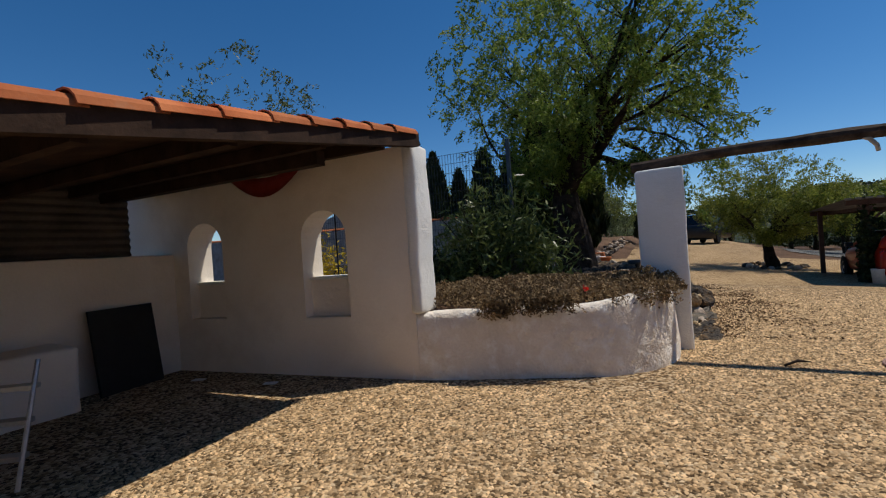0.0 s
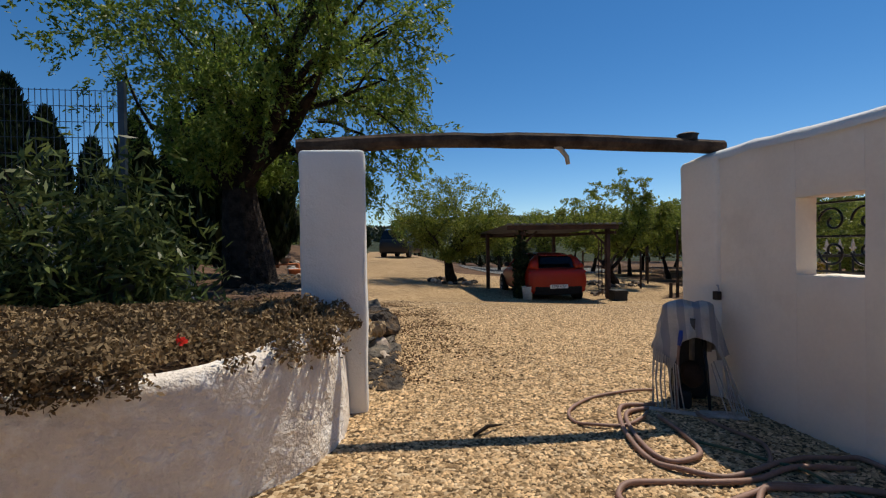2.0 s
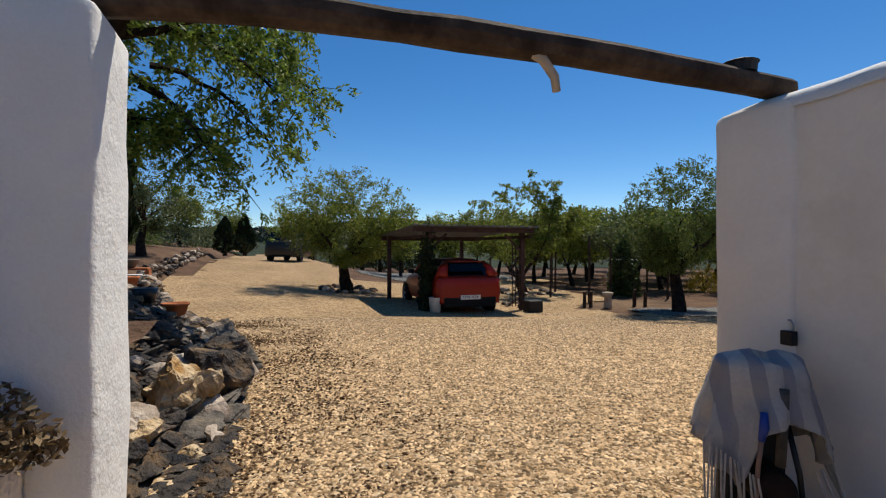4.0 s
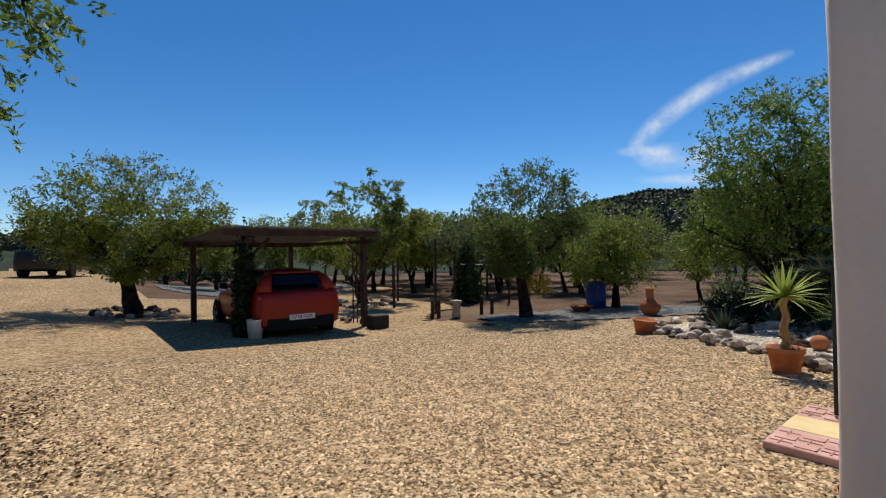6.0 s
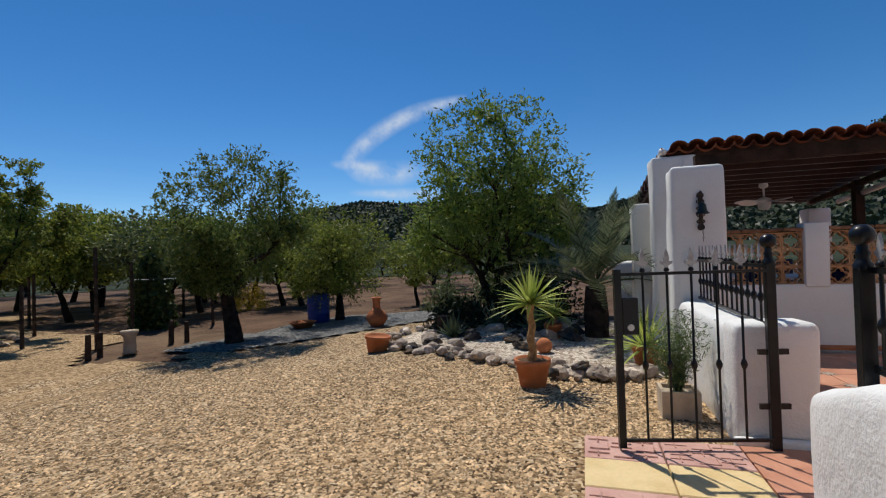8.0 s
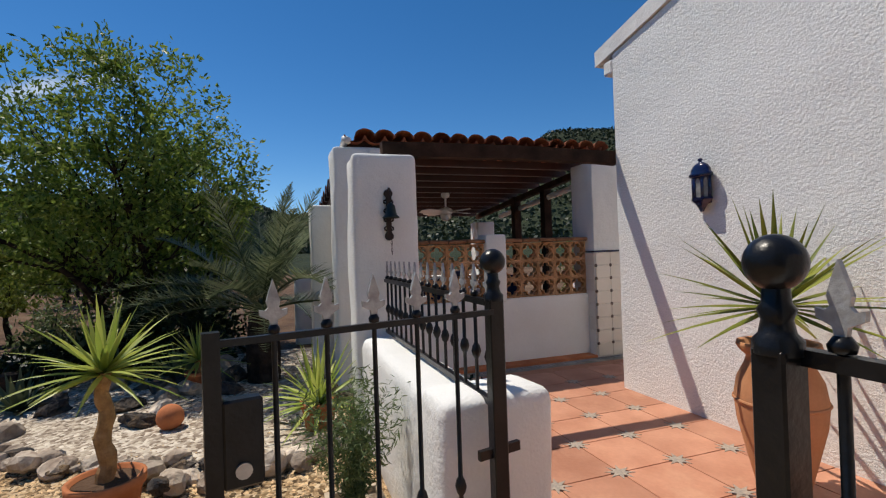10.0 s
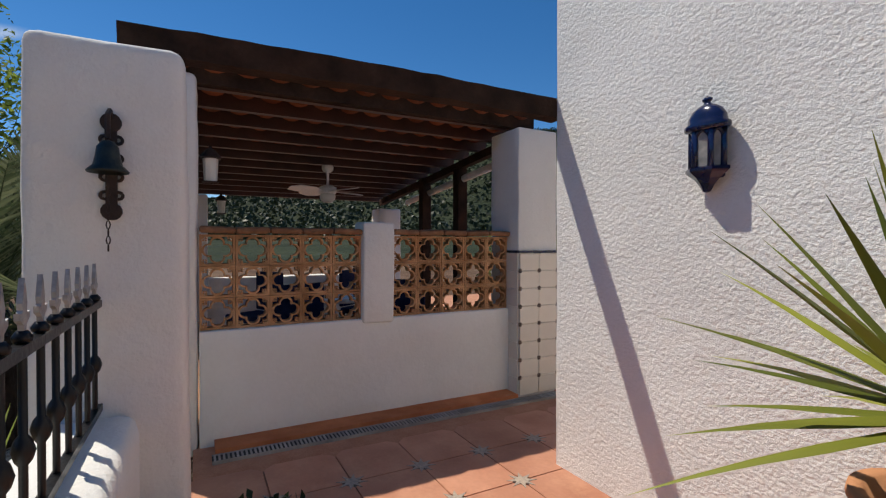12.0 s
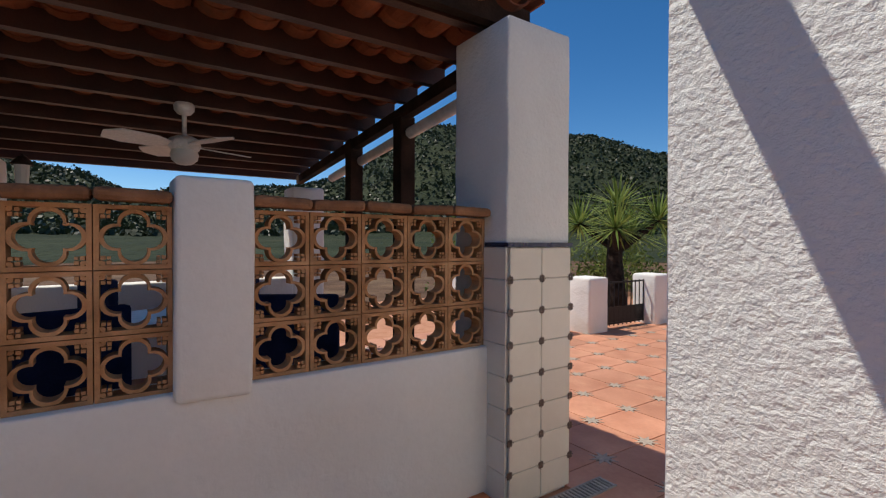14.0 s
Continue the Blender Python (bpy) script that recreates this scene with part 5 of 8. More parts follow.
def porch_roof():
    r = thing("porch_roof", "clay tiled porch roof on red-brown timber joists", "roof", kind="structure")
    x0, x1, y0, y1 = 9.10, 12.75, 2.62, 5.66
    z0, z1 = 2.45, 2.14
    zs = lambda x: z0 + (x - x0) * (z1 - z0) / (x1 - x0)
    for k in range(12):
        x = x0 + 0.02 + k * 0.345
        part("joist", boxes((x, x + 0.06, y0, y1, zs(x) - 0.115, zs(x) - 0.002)), M["porchwood"], r)
    for y in (y0 + 0.02, y1 - 0.12):
        b = boxes((x0 + 0.35, x1, y, y + 0.07, -0.20, -0.118))
        for v in b.verts:
            v.co.z += zs(v.co.x)
        part("wall_plate", b, M["wood"], r)
    tiled_roof(r, (0, 1, 0), (1, 0, (z1 - z0) / (x1 - x0)), (x0 - 0.12, y0 + 0.05, z0), y1 - y0 - 0.1, x1 - x0, pitch=0.20, course=0.37, mesh=PORCH_TILE)
    single("porch_fascia", boxes((9.035, 9.095, 2.62, 5.62, 2.335, 2.448)), M["wood"], "dark timber fascia under the tile edge", "beam")
    for x, y in ((10.28, 2.66), (11.19, 2.66)):
        single("porch_post", bevelled(boxes((-0.06, 0.06, -0.06, 0.06, -0.02, 2.12)), 0.006, 1), M["wood"], "dark square timber porch post", "post", at=pose(x, y, FLOOR))
    single("porch_far_pier", slab(12.25, 12.6, 2.55, 2.9, 0.0, 1.85, r=0.03), M["stucco"], "white far pier of the porch", "pillar", kind="structure", smooth=True)
    single("porch_corner_pier", slab(12.0, 12.45, 5.15, 5.6, 0.0, 1.92, r=0.03), M["stucco"], "white corner pier at the porch back", "pillar", kind="structure", smooth=True)
    single("wall_porch_back", slab(12.2, 12.4, 2.9, 5.15, 0.0, 0.9, r=0.02), M["stucco"], "low white back wall of the porch", "wall", kind="structure", smooth=True)
    blind = thing("roller_blind", "rolled cream awning under the porch edge", "awning", (0, 2.50, 2.08))
    b = bmesh.new()
    tube(b, [(9.5, 0.16, 0.03), (11.9, 0.10, -0.16)], 0.04, 10)
    part("roll", b, M["whiteplastic"], blind, smooth=True)


porch_roof()
shade = bmesh.new()
for k in range(25):
    u = k / 24
    c = Vector((7.845 + 0.05 * u, 3.40 + 2.14 * u, 2.105 + 0.005 * u + 0.012 * math.sin(math.pi * u)))
    for sx, sz in ((-0.045, -0.056), (0.045, -0.056), (0.045, 0.056), (-0.045, 0.056)):
        p = c + Vector((sx, 0, sz))
        shade.verts.new(p + noise.noise_vector(p * 7) * 0.007)
shade.verts.ensure_lookup_table()
for k in range(24):
    for q in range(4):
        shade.faces.new([shade.verts[4 * k + i] for i in (q, (q + 1) % 4)] + [shade.verts[4 * k + 4 + i] for i in ((q + 1) % 4, q)])
shade.faces.new([shade.verts[i] for i in (3, 2, 1, 0)])
shade.faces.new([shade.verts[96 + i] for i in (0, 1, 2, 3)])
single("shade_beam", shade, M["wood"], "rough dark timber beam from the house to the bell pillar", "beam")


def ceiling_fan():
    f = thing("ceiling_fan", "white ceiling fan with globe lamp under the porch", "fan", (10.77, 4.02, 1.824))
    part("rod", lathe(bmesh.new(), [(0.052, 0.345), (0.062, 0.33), (0.060, 0.30), (0.04, 0.275), (0.014, 0.268), (0.014, 0.14), (0.05, 0.13), (0.09, 0.11), (0.10, 0.07), (0.085, 0.04), (0, 0.04)], 20), M["white_enamel"], f, smooth=True)
    part("lamp_globe", lathe(bmesh.new(), [(0.075, 0.04), (0.085, 0.01), (0.075, -0.025), (0.045, -0.05), (0, -0.058)], 20), M["frosted"], f, smooth=True)
    for k in range(4):
        b = bmesh.new()
        out = [(0.09, -0.03), (0.18, -0.085), (0.34, -0.10), (0.45, -0.07), (0.475, 0.02), (0.40, 0.085), (0.2, 0.075), (0.09, 0.03)]
        up = [b.verts.new((x, y, 0.075 + y * 0.2)) for x, y in out]
        dn = [b.verts.new((x, y, 0.067 + y * 0.2)) for x, y in out]
        b.faces.new(up)
        b.faces.new(dn[::-1])
        for i in range(8):
            b.faces.new([up[i], dn[i], dn[(i + 1) % 8], up[(i + 1) % 8]])
        part("blade", b, M["white_enamel"], f).matrix_basis = pose(0, 0, 0, 0, 0, 25 + 90 * k)


ceiling_fan()


def hanging_lantern(x, y, z, label):
    t = thing("porch_lantern", label, "lantern", (x, y, z))
    part("base_plate", boxes((-0.05, 0.05, -0.05, 0.05, -0.006, 0.0)), M["rust"], t)
    part("top_plate", boxes((-0.06, 0.06, -0.06, 0.06, 0.15, 0.16)), M["rust"], t)
    part("glass", lathe(bmesh.new(), [(0.0, 0.0), (0.04, 0.0), (0.048, 0.15), (0, 0.15)], 8), M["frosted"], t, "hazy glass")
    part("cap", lathe(bmesh.new(), [(0.07, 0.16), (0.03, 0.21), (0.012, 0.22), (0, 0.23)], 8), M["rust"], t)
    part("bracket", boxes((-0.012, 0.2, -0.01, 0.01, 0.22, 0.235)), M["rust"], t)


hanging_lantern(9.2, 5.19, 1.74, "weathered glass lantern on the porch pier")
hanging_lantern(12.05, 5.0, 1.70, "small dark lantern on the far pier")
bm = bmesh.new()
box(bm, 8.965, 9.0, 5.36, 5.45, 1.34, 1.43)
single("junction_box", bevelled(bm, 0.006, 1), M["stonebox"], "beige electric box on the white pier", "box")
bm = bmesh.new()
tube(bm, [(8.992, 5.41, 1.42), (8.99, 5.43, 1.6), (8.99, 5.44, 1.85), (8.99, 5.42, 2.1), (8.99, 5.43, 2.36)], 0.006, 6)
single("cable", bm, M["whiteplastic"], "white painted cable running up the pier", "cable", smooth=True)
bm = bmesh.new()
tube(bm, [(8.97, 5.64, 2.43), (9.03, 5.66, 2.46), (9.09, 5.68, 2.40)], [0.035, 0.04, 0.03], 10)
single("spotlight", bm, M["whiteplastic"], "small white spotlight at the roof corner", "lamp", smooth=True)


M["navy"] = surf("navy_cushion_cloth", (0.01, 0.016, 0.05), (0.02, 0.03, 0.08), 9, 0.9, 0.2, 80)


def porch_furniture():
    """What shows through the pierced blocks."""
    t = thing("porch_table", "round table with a pale striped cloth under the porch", "table", (10.7, 4.0, FLOOR))
    part("tabletop", lathe(bmesh.new(), [(0, 0.70), (0.55, 0.70), (0.56, 0.72), (0.55, 0.74), (0, 0.74)], 28), M["whiteplastic"], t)
    part("leg", lathe(bmesh.new(), [(0.25, 0.0), (0.24, 0.03), (0.04, 0.06), (0.04, 0.70)], 16), M["wood"], t)
    for k, (x, y, rz) in enumerate(((9.85, 4.6, 200), (9.9, 3.5, 150), (11.4, 4.7, 300), (11.4, 3.4, 40))):
        c = thing("porch_chair", "dark blue cushioned garden chair under the porch", "chair", (x, y, FLOOR), group="chairs under the porch", turn=rz)
        part("seat", bevelled(boxes((-0.22, 0.22, -0.22, 0.22, 0.42, 0.49)), 0.02), M["navy"], c)
        part("backrest", bevelled(boxes((0.18, 0.24, -0.22, 0.22, 0.50, 0.95)), 0.02), M["navy"], c)
        for a in (-0.19, 0.19):
            for b in (-0.19, 0.19):
                part("leg", boxes((a - 0.015, a + 0.015, b - 0.015, b + 0.015, 0, 0.42)), M["wood"], c)


porch_furniture()


# ---- far side of the terrace ----
def far_terrace():
    single("wall_terrace_end", slab(11.6, 15.0, -1.13, -0.88, 0.0, 0.72, r=0.04), M["stucco"], "low white wall at the end of the terrace", "wall", kind="structure", smooth=True)
    for x, y in ((11.55, -0.93), (11.5, -2.36)):
        single("pier_terrace", slab(x - 0.2, x + 0.2, y - 0.2, y + 0.2, 0.0, 0.80, r=0.04), M["stucco"], "low white terrace pier", "pier", kind="structure", smooth=True)
    single("wall_terrace_south", slab(11.4, 11.65, -6.0, -2.56, 0.0, 0.76, r=0.04), M["stucco"], "low white wall closing the terrace", "wall", kind="structure", smooth=True)
    g = thing("garden_gate", "black iron garden gate between white piers", "gate", (11.5, 0.2, 0))
    for z in (0.12, 0.70):
        part("rail", boxes((-0.01, 0.01, -2.36, -1.35, z - 0.012, z + 0.012)), M["iron"], g)
    for k in range(11):
        part("bar", boxes((-0.006, 0.006, -2.35 + k * 0.1 - 0.006, -2.35 + k * 0.1 + 0.006, 0.08, 0.72)), M["iron"], g)
    part("kick_plate", boxes((-0.004, 0.004, -2.36, -1.35, 0.1, 0.35)), M["iron"], g)
    pot_at(11.66, -0.46, FLOOR, 0.14, 0.30, "terracotta pot beside the low terrace wall")


# ---- pots ----
def pot_mesh(bm, r, h, at=(0, 0, 0)):
    return lathe(bm, [(0, 0), (r * 0.68, 0), (r * 0.72, 0.01), (r * 0.92, h * 0.80), (r * 1.0, h * 0.81), (r * 1.02, h * 0.99), (r * 0.98, h), (r * 0.88, h * 0.99), (r * 0.86, h * 0.9), (0, h * 0.9)], 24, centre=at)


def pot_at(x, y, z, r, h, label, lean=0, group=""):
    return single("flower_pot", pot_mesh(bmesh.new(), r, h), M["terracotta"], label, "pot", group, smooth=True, at=pose(x, y, z, lean, 0, 0))


far_terrace()


# ---- plants ----
def blades_mesh(name, material, count, length, width, seed, centre=(0, 0, 0), tilt=(5, 100), droop=0.25, segs=4, fold=0.25):
    """A rosette of long tapered leaves, arched by droop."""
    rng = random.Random(seed)
    vs, fs = [], []
    c = Vector(centre)
    for k in range(count):
        az = k * 2.39996 + rng.uniform(-0.3, 0.3)
        t = radians(tilt[0] + (tilt[1] - tilt[0]) * ((k + 0.5) / count) ** 0.8 + rng.uniform(-6, 6))
        ln = length * rng.uniform(0.8, 1.1)
        d = Vector((math.cos(az) * math.sin(t), math.sin(az) * math.sin(t), math.cos(t)))
        side = Vector((-math.sin(az), math.cos(az), 0))
        b = len(vs)
        for i in range(segs + 1):
            u = i / segs
            p = c + d * ln * u - Vector((0, 0, 1)) * droop * ln * u * u * math.sin(t)
            w = width * (0.55 + 1.3 * u if u < 0.35 else 1.0 * (1 - u) / 0.65 + 0.02)
            n = side.cross(d)
            vs += [p - side * w / 2 + n * w * fold, p, p + side * w / 2 + n * w * fold]
        for i in range(segs):
            for j in range(2):
                a = b + i * 3 + j
                fs.append((a, a + 1, a + 4, a + 3))
    return np_mesh(name, np.array([tuple(v) for v in vs]), np.array(fs), material)


def child(name, mesh, parent, label="", kind=""):
    ob = new(name, mesh)
    ob.parent = parent
    return tagged(ob, label=label, kind=kind)


def yucca(x, y, z, pot_r, pot_h, trunk_h, leaf, label, count=70, seed=1, pot_label="", stone=False):
    t = thing("potted_yucca", label, "potted plant", (x, y, z))
    part("pot", pot_mesh(bmesh.new(), pot_r, pot_h), M["terracotta"], t, pot_label or "terracotta pot", smooth=True)
    part("potting_soil", lathe(bmesh.new(), [(0, pot_h * 0.93), (pot_r * 0.87, pot_h * 0.91)], 20), M["soil"], t)
    if trunk_h > 0:
        bm = bmesh.new()
        n = 12
        tube(bm, [(0.01 * math.sin(i), 0.01 * math.cos(i * 1.3), pot_h * 0.9 + trunk_h * i / n) for i in range(n + 1)], [0.036 * (1.1 - 0.3 * i / n) * (1 + 0.14 * (i % 2)) for i in range(n + 1)], 10)
        part("trunk", bm, M["wicker"], t, "scaly brown trunk")
    child("leaves", blades_mesh("leaves", M["yucca"], count, leaf, 0.034 * leaf / 0.42, seed, (0, 0, pot_h * 0.9 + trunk_h)), t, "stiff yellow-green sword leaves")
    return t


def leaf_quads(centres, size, rng, aspect=2.6, flat=0.0, along=None):
    """Two-triangle leaves round given centres."""
    n = len(centres)
    d = rng.normal(0, 1, (n, 3))
    d[:, 2] *= 1 - flat
    if along is not None:
        d = d * 0.55 + along
    d /= np.linalg.norm(d, axis=1)[:, None] + 1e-9
    o = rng.normal(0, 1, (n, 3))
    s = np.cross(d, o)
    s /= np.linalg.norm(s, axis=1)[:, None] + 1e-9
    ln = size * rng.uniform(0.7, 1.3, n)[:, None]
    v = np.stack([centres - d * ln, centres + s * ln / aspect, centres + d * ln, centres - s * ln / aspect], 1).reshape(-1, 3)
    f = np.arange(4 * n).reshape(-1, 4)
    return v, f


def tree(name, label, x, y, height, width, trunk_h, trunk_r, leaves, leaf_size, seed, material, lean=(0, 0), stems=1, crown_low=0.32, sparse=0.0, z=None, clump=0.16, fork=5, fill=0.6, core=0.25, low=0.25, boughs=(), twigs=4, straight=1.0):
    """A trunk that forks into limbs, branches and twigs, with leaves clustered on the twigs."""
    rng = random.Random(seed)
    nrng = np.random.default_rng(seed)
    t = thing(name, label, "tree", (x, y, ground(x, y) - 0.05 if z is None else z))
    wood = bmesh.new()
    tips = []
    cz = height * (1 + crown_low) / 2
    rz = height * (1 - crown_low) / 2
    c = Vector((lean[0], lean[1], cz))

    def inside(p):
        q = p - c
        lump = 1 + 0.22 * noise.noise(Vector((q.x * 0.9 + seed, q.y * 0.9, q.z * 0.9)))
        return (q.x / (width / 2)) ** 2 + (q.y / (width / 2)) ** 2 + (q.z / rz) ** 2 < lump

    def limb(a, d, length, r, level):
        n = 5 if level < 2 else 3
        pts, rad = [a], [r]
        p = a.copy()
        for i in range(n):
            d = (d + Vector((rng.gauss(0, 0.16), rng.gauss(0, 0.16), rng.gauss(0.04, 0.12))) * (straight if level == 0 else 1.0)).normalized()
            p = p + d * length / n
            pts.append(p.copy())
            rad.append(max(r * (1 - (0.45, 0.72, 0.75, 0.8)[min(level, 3)] * (i + 1) / n), 0.004))
            if level >= 2:
                tips.append(p.copy())
        tube(wood, pts, rad, (9, 6, 4, 3)[min(level, 3)], caps=False)
        if level < 3:
            for k in range((0, 6, 6, 5)[level] if level else fork):
                i = rng.randint(1 if level else n, n)
                q = pts[i]
                spread = (0.75, 0.8, 0.9)[level]
                e = (d + Vector((rng.gauss(0, spread), rng.gauss(0, spread), rng.gauss(0.12, 0.5)))).normalized()
                if level == 0:
                    az = 2 * math.pi * k / fork + rng.uniform(-0.4, 0.4)
                    e = Vector((math.cos(az) * 0.75, math.sin(az) * 0.75, rng.uniform(0.15, 1.25))).normalized()
                    ln = (height - trunk_h) * rng.uniform(0.38, 0.55) + 0.10 * width
                else:
                    ln = length * rng.uniform(0.42, 0.68)
                for _ in range(6):
                    if not inside(q + e * ln):
                        ln *= 0.8
                if level == 0 or inside(q + e * ln * 0.8):
                    limb(q, e, ln, rad[i] * rng.uniform(0.55, 0.8), level + 1)
    for s in range(stems):
        a = Vector((rng.gauss(0, 0.12), rng.gauss(0, 0.12), 0)) if stems > 1 else Vector((0, 0, 0))
        d = Vector((lean[0] * 0.2 + rng.gauss(0, 0.12 if stems == 1 else 0.3), lean[1] * 0.2 + rng.gauss(0, 0.12 if stems == 1 else 0.3), trunk_h + 0.01)).normalized()
        limb(a, d, trunk_h, trunk_r / math.sqrt(stems), 0)
    base = Vector((x, y, ground(x, y) - 0.05 if z is None else z))
    hung = []
    for a, b in boughs:
        a, b = Vector(a) - base, Vector(b) - base
        ln = (b - a).length
        pts = [a.lerp(b, k / 8) + Vector((0, 0, 0.13 * ln * math.sin(math.pi * k / 8))) + noise.noise_vector(a * 3 + Vector((k, 0, 0))) * 0.05 * ln * 0.5 for k in range(9)]
        tube(wood, pts, [0.045 * (1 - 0.85 * k / 8) for k in range(9)], 5, caps=False)
        for k in range(3, 9):
            for _ in range(2):
                e = pts[k] + Vector((rng.gauss(0, 0.22), rng.gauss(0, 0.22), rng.gauss(-0.16, 0.14)))
                tube(wood, [pts[k], pts[k].lerp(e, 0.5) + Vector((0, 0, 0.03)), e], [0.012, 0.008, 0.004], 3, caps=False)
                hung += [tuple(pts[k].lerp(e, 0.5)), tuple(e)]
    for v in wood.verts:
        v.co += noise.noise_vector(v.co * 5) * 0.012
    part("trunk", wood, M["bark"], t, "dark branching trunk")
    tp = np.array([tuple(p) for p in tips])
    # twigs between the limbs: more clump centres inside the crown, with gaps
    extra = []
    while len(extra) < len(tp) * fill:
        u = Vector((rng.uniform(-1, 1), rng.uniform(-1, 1), rng.uniform(-1, 1)))
        if core < u.length < 1 and noise.noise(Vector((u.x * 3.2 + seed, u.y * 3.2, u.z * 3.2))) > 0.07 + low * max(0, -u.z):
            extra.append((c.x + u.x * width / 2, c.y + u.y * width / 2, c.z + u.z * rz))
    tp = np.concatenate([tp, np.array(extra)])
    per = max(1, leaves // len(tp))
    keep = nrng.random(len(tp)) > sparse
    tp = tp[keep]
    if hung:
        tp = np.concatenate([tp, np.array(hung)])
    # each clump is a few twigs that spread outwards and droop, with the leaves strung along them
    out = tp - np.array(tuple(c))
    out /= np.linalg.norm(out, axis=1)[:, None] + 1e-6
    tw = nrng.normal(0, 0.8, (len(tp), twigs, 3)) + out[:, None, :] * 0.7
    tw[..., 2] += nrng.uniform(-0.6, 0.35, (len(tp), 1))
    tw /= np.linalg.norm(tw, axis=2)[..., None]
    pick = nrng.integers(0, twigs, (len(tp), per))
    dirs = np.take_along_axis(tw, pick[..., None], axis=1)
    u = nrng.random((len(tp), per, 1)) ** 0.8
    cent = tp[:, None, :] + dirs * u * clump * 2.7 + nrng.normal(0, clump * 0.22, (len(tp), per, 3))
    cent[..., 2] -= (u[..., 0] ** 2) * clump * 0.7
    cent, dirs = cent.reshape(-1, 3), dirs.reshape(-1, 3)
    if not hung:
        q = (cent - np.array(tuple(c))) / np.array([width / 2, width / 2, rz])
        near = (q ** 2).sum(1) < 1.45
        cent, dirs = cent[near], dirs[near]
    v, f = leaf_quads(cent, leaf_size, nrng, along=dirs * 0.8)
    child("crown", np_mesh("crown", v, f, material), t, "loose crown of small green leaves", kind="stuff")
    return t


def again(t, x, y, turn, scale=1.0, z=None):
    m = pose(x, y, ground(x, y) - 0.05 if z is None else z, 0, 0, turn) @ Matrix.Scale(scale, 4)
    return copy_thing(t, m)


big = tree("almond_tree", "large old almond tree with a thick dark trunk", -2.1, 10.95, 6.8, 6.2, 1.85, 0.50, 92000, 0.042, 12, M["sunleaf"], crown_low=0.29, z=0.5, clump=0.13, fork=8, lean=(0.35, -0.4), fill=0.6, core=0.4, low=0.05, sparse=0.16, straight=0.3,
           boughs=(((-1.0, 10.9, 3.3), (0.05, 11.0, 2.25)), ((-0.9, 11.0, 3.6), (0.6, 11.3, 2.75)), ((-0.6, 11.0, 4.0), (1.15, 11.25, 3.55)), ((-1.0, 10.6, 3.3), (-0.1, 10.5, 2.35)), ((-0.6, 10.6, 3.9), (0.85, 10.3, 2.95)), ((-0.4, 11.2, 4.4), (0.9, 11.3, 4.2))))
a1 = tree("almond_tree", "leafy almond tree beside the sandy driveway", 2.95, 20.25, 4.15, 4.6, 1.1, 0.24, 46000, 0.042, 5, M["bright"], crown_low=0.26, clump=0.13, fork=6)
a2 = tree("almond_tree", "crooked almond tree at the edge of the gravel", 10.45, 13.40, 3.95, 2.95, 1.2, 0.19, 36000, 0.038, 9, M["almond"], crown_low=0.28, lean=(0.2, -0.1), clump=0.11)
a3 = tree("almond_tree", "low spreading almond tree beside the blue drum", 13.55, 12.75, 3.0, 2.9, 0.7, 0.14, 28000, 0.036, 21, M["bright"], crown_low=0.16, clump=0.11, sparse=0.1)
a4 = tree("almond_tree", "forked almond tree behind the carport", 9.2, 19.3, 4.3, 4.0, 0.8, 0.20, 34000, 0.042, 33, M["bright"], crown_low=0.3, clump=0.12, sparse=0.1)
bigr = tree("willow_tree", "tall many-stemmed tree in the rock garden", 12.0, 8.3, 4.55, 3.5, 1.0, 0.20, 48000, 0.042, 44, M["sunleaf"], crown_low=0.16, stems=3, clump=0.10, sparse=0.2, fill=0.4)
left = tree("olive_tree", "grey-green olive tree on the raised bank", -4.3, 25.5, 4.8, 4.6, 1.1, 0.2, 16000, 0.056, 52, M["olive"], crown_low=0.25, clump=0.14, sparse=0.1)
shedtree = tree("almond_tree", "thin almond tree standing behind the shed", -10.6, 9.1, 7.0, 4.2, 1.6, 0.16, 7000, 0.055, 61, M["olive"], crown_low=0.35, clump=0.15, sparse=0.2, twigs=3)
small = tree("orchard_tree", "small orchard almond tree on dry earth", 16.6, 11.7, 2.2, 1.9, 0.7, 0.07, 5200, 0.05, 71, M["bright"], crown_low=0.35, clump=0.10)
far = tree("orchard_tree", "distant almond tree of the orchard rows", 17.0, 22.0, 3.5, 3.6, 0.9, 0.12, 6500, 0.08, 73, M["bright"], crown_low=0.32, clump=0.14)
far2 = tree("orchard_tree", "distant grey-green almond tree of the orchard rows", 20.0, 18.5, 3.4, 3.4, 0.9, 0.12, 6500, 0.076, 75, M["olive"], crown_low=0.3, clump=0.14)


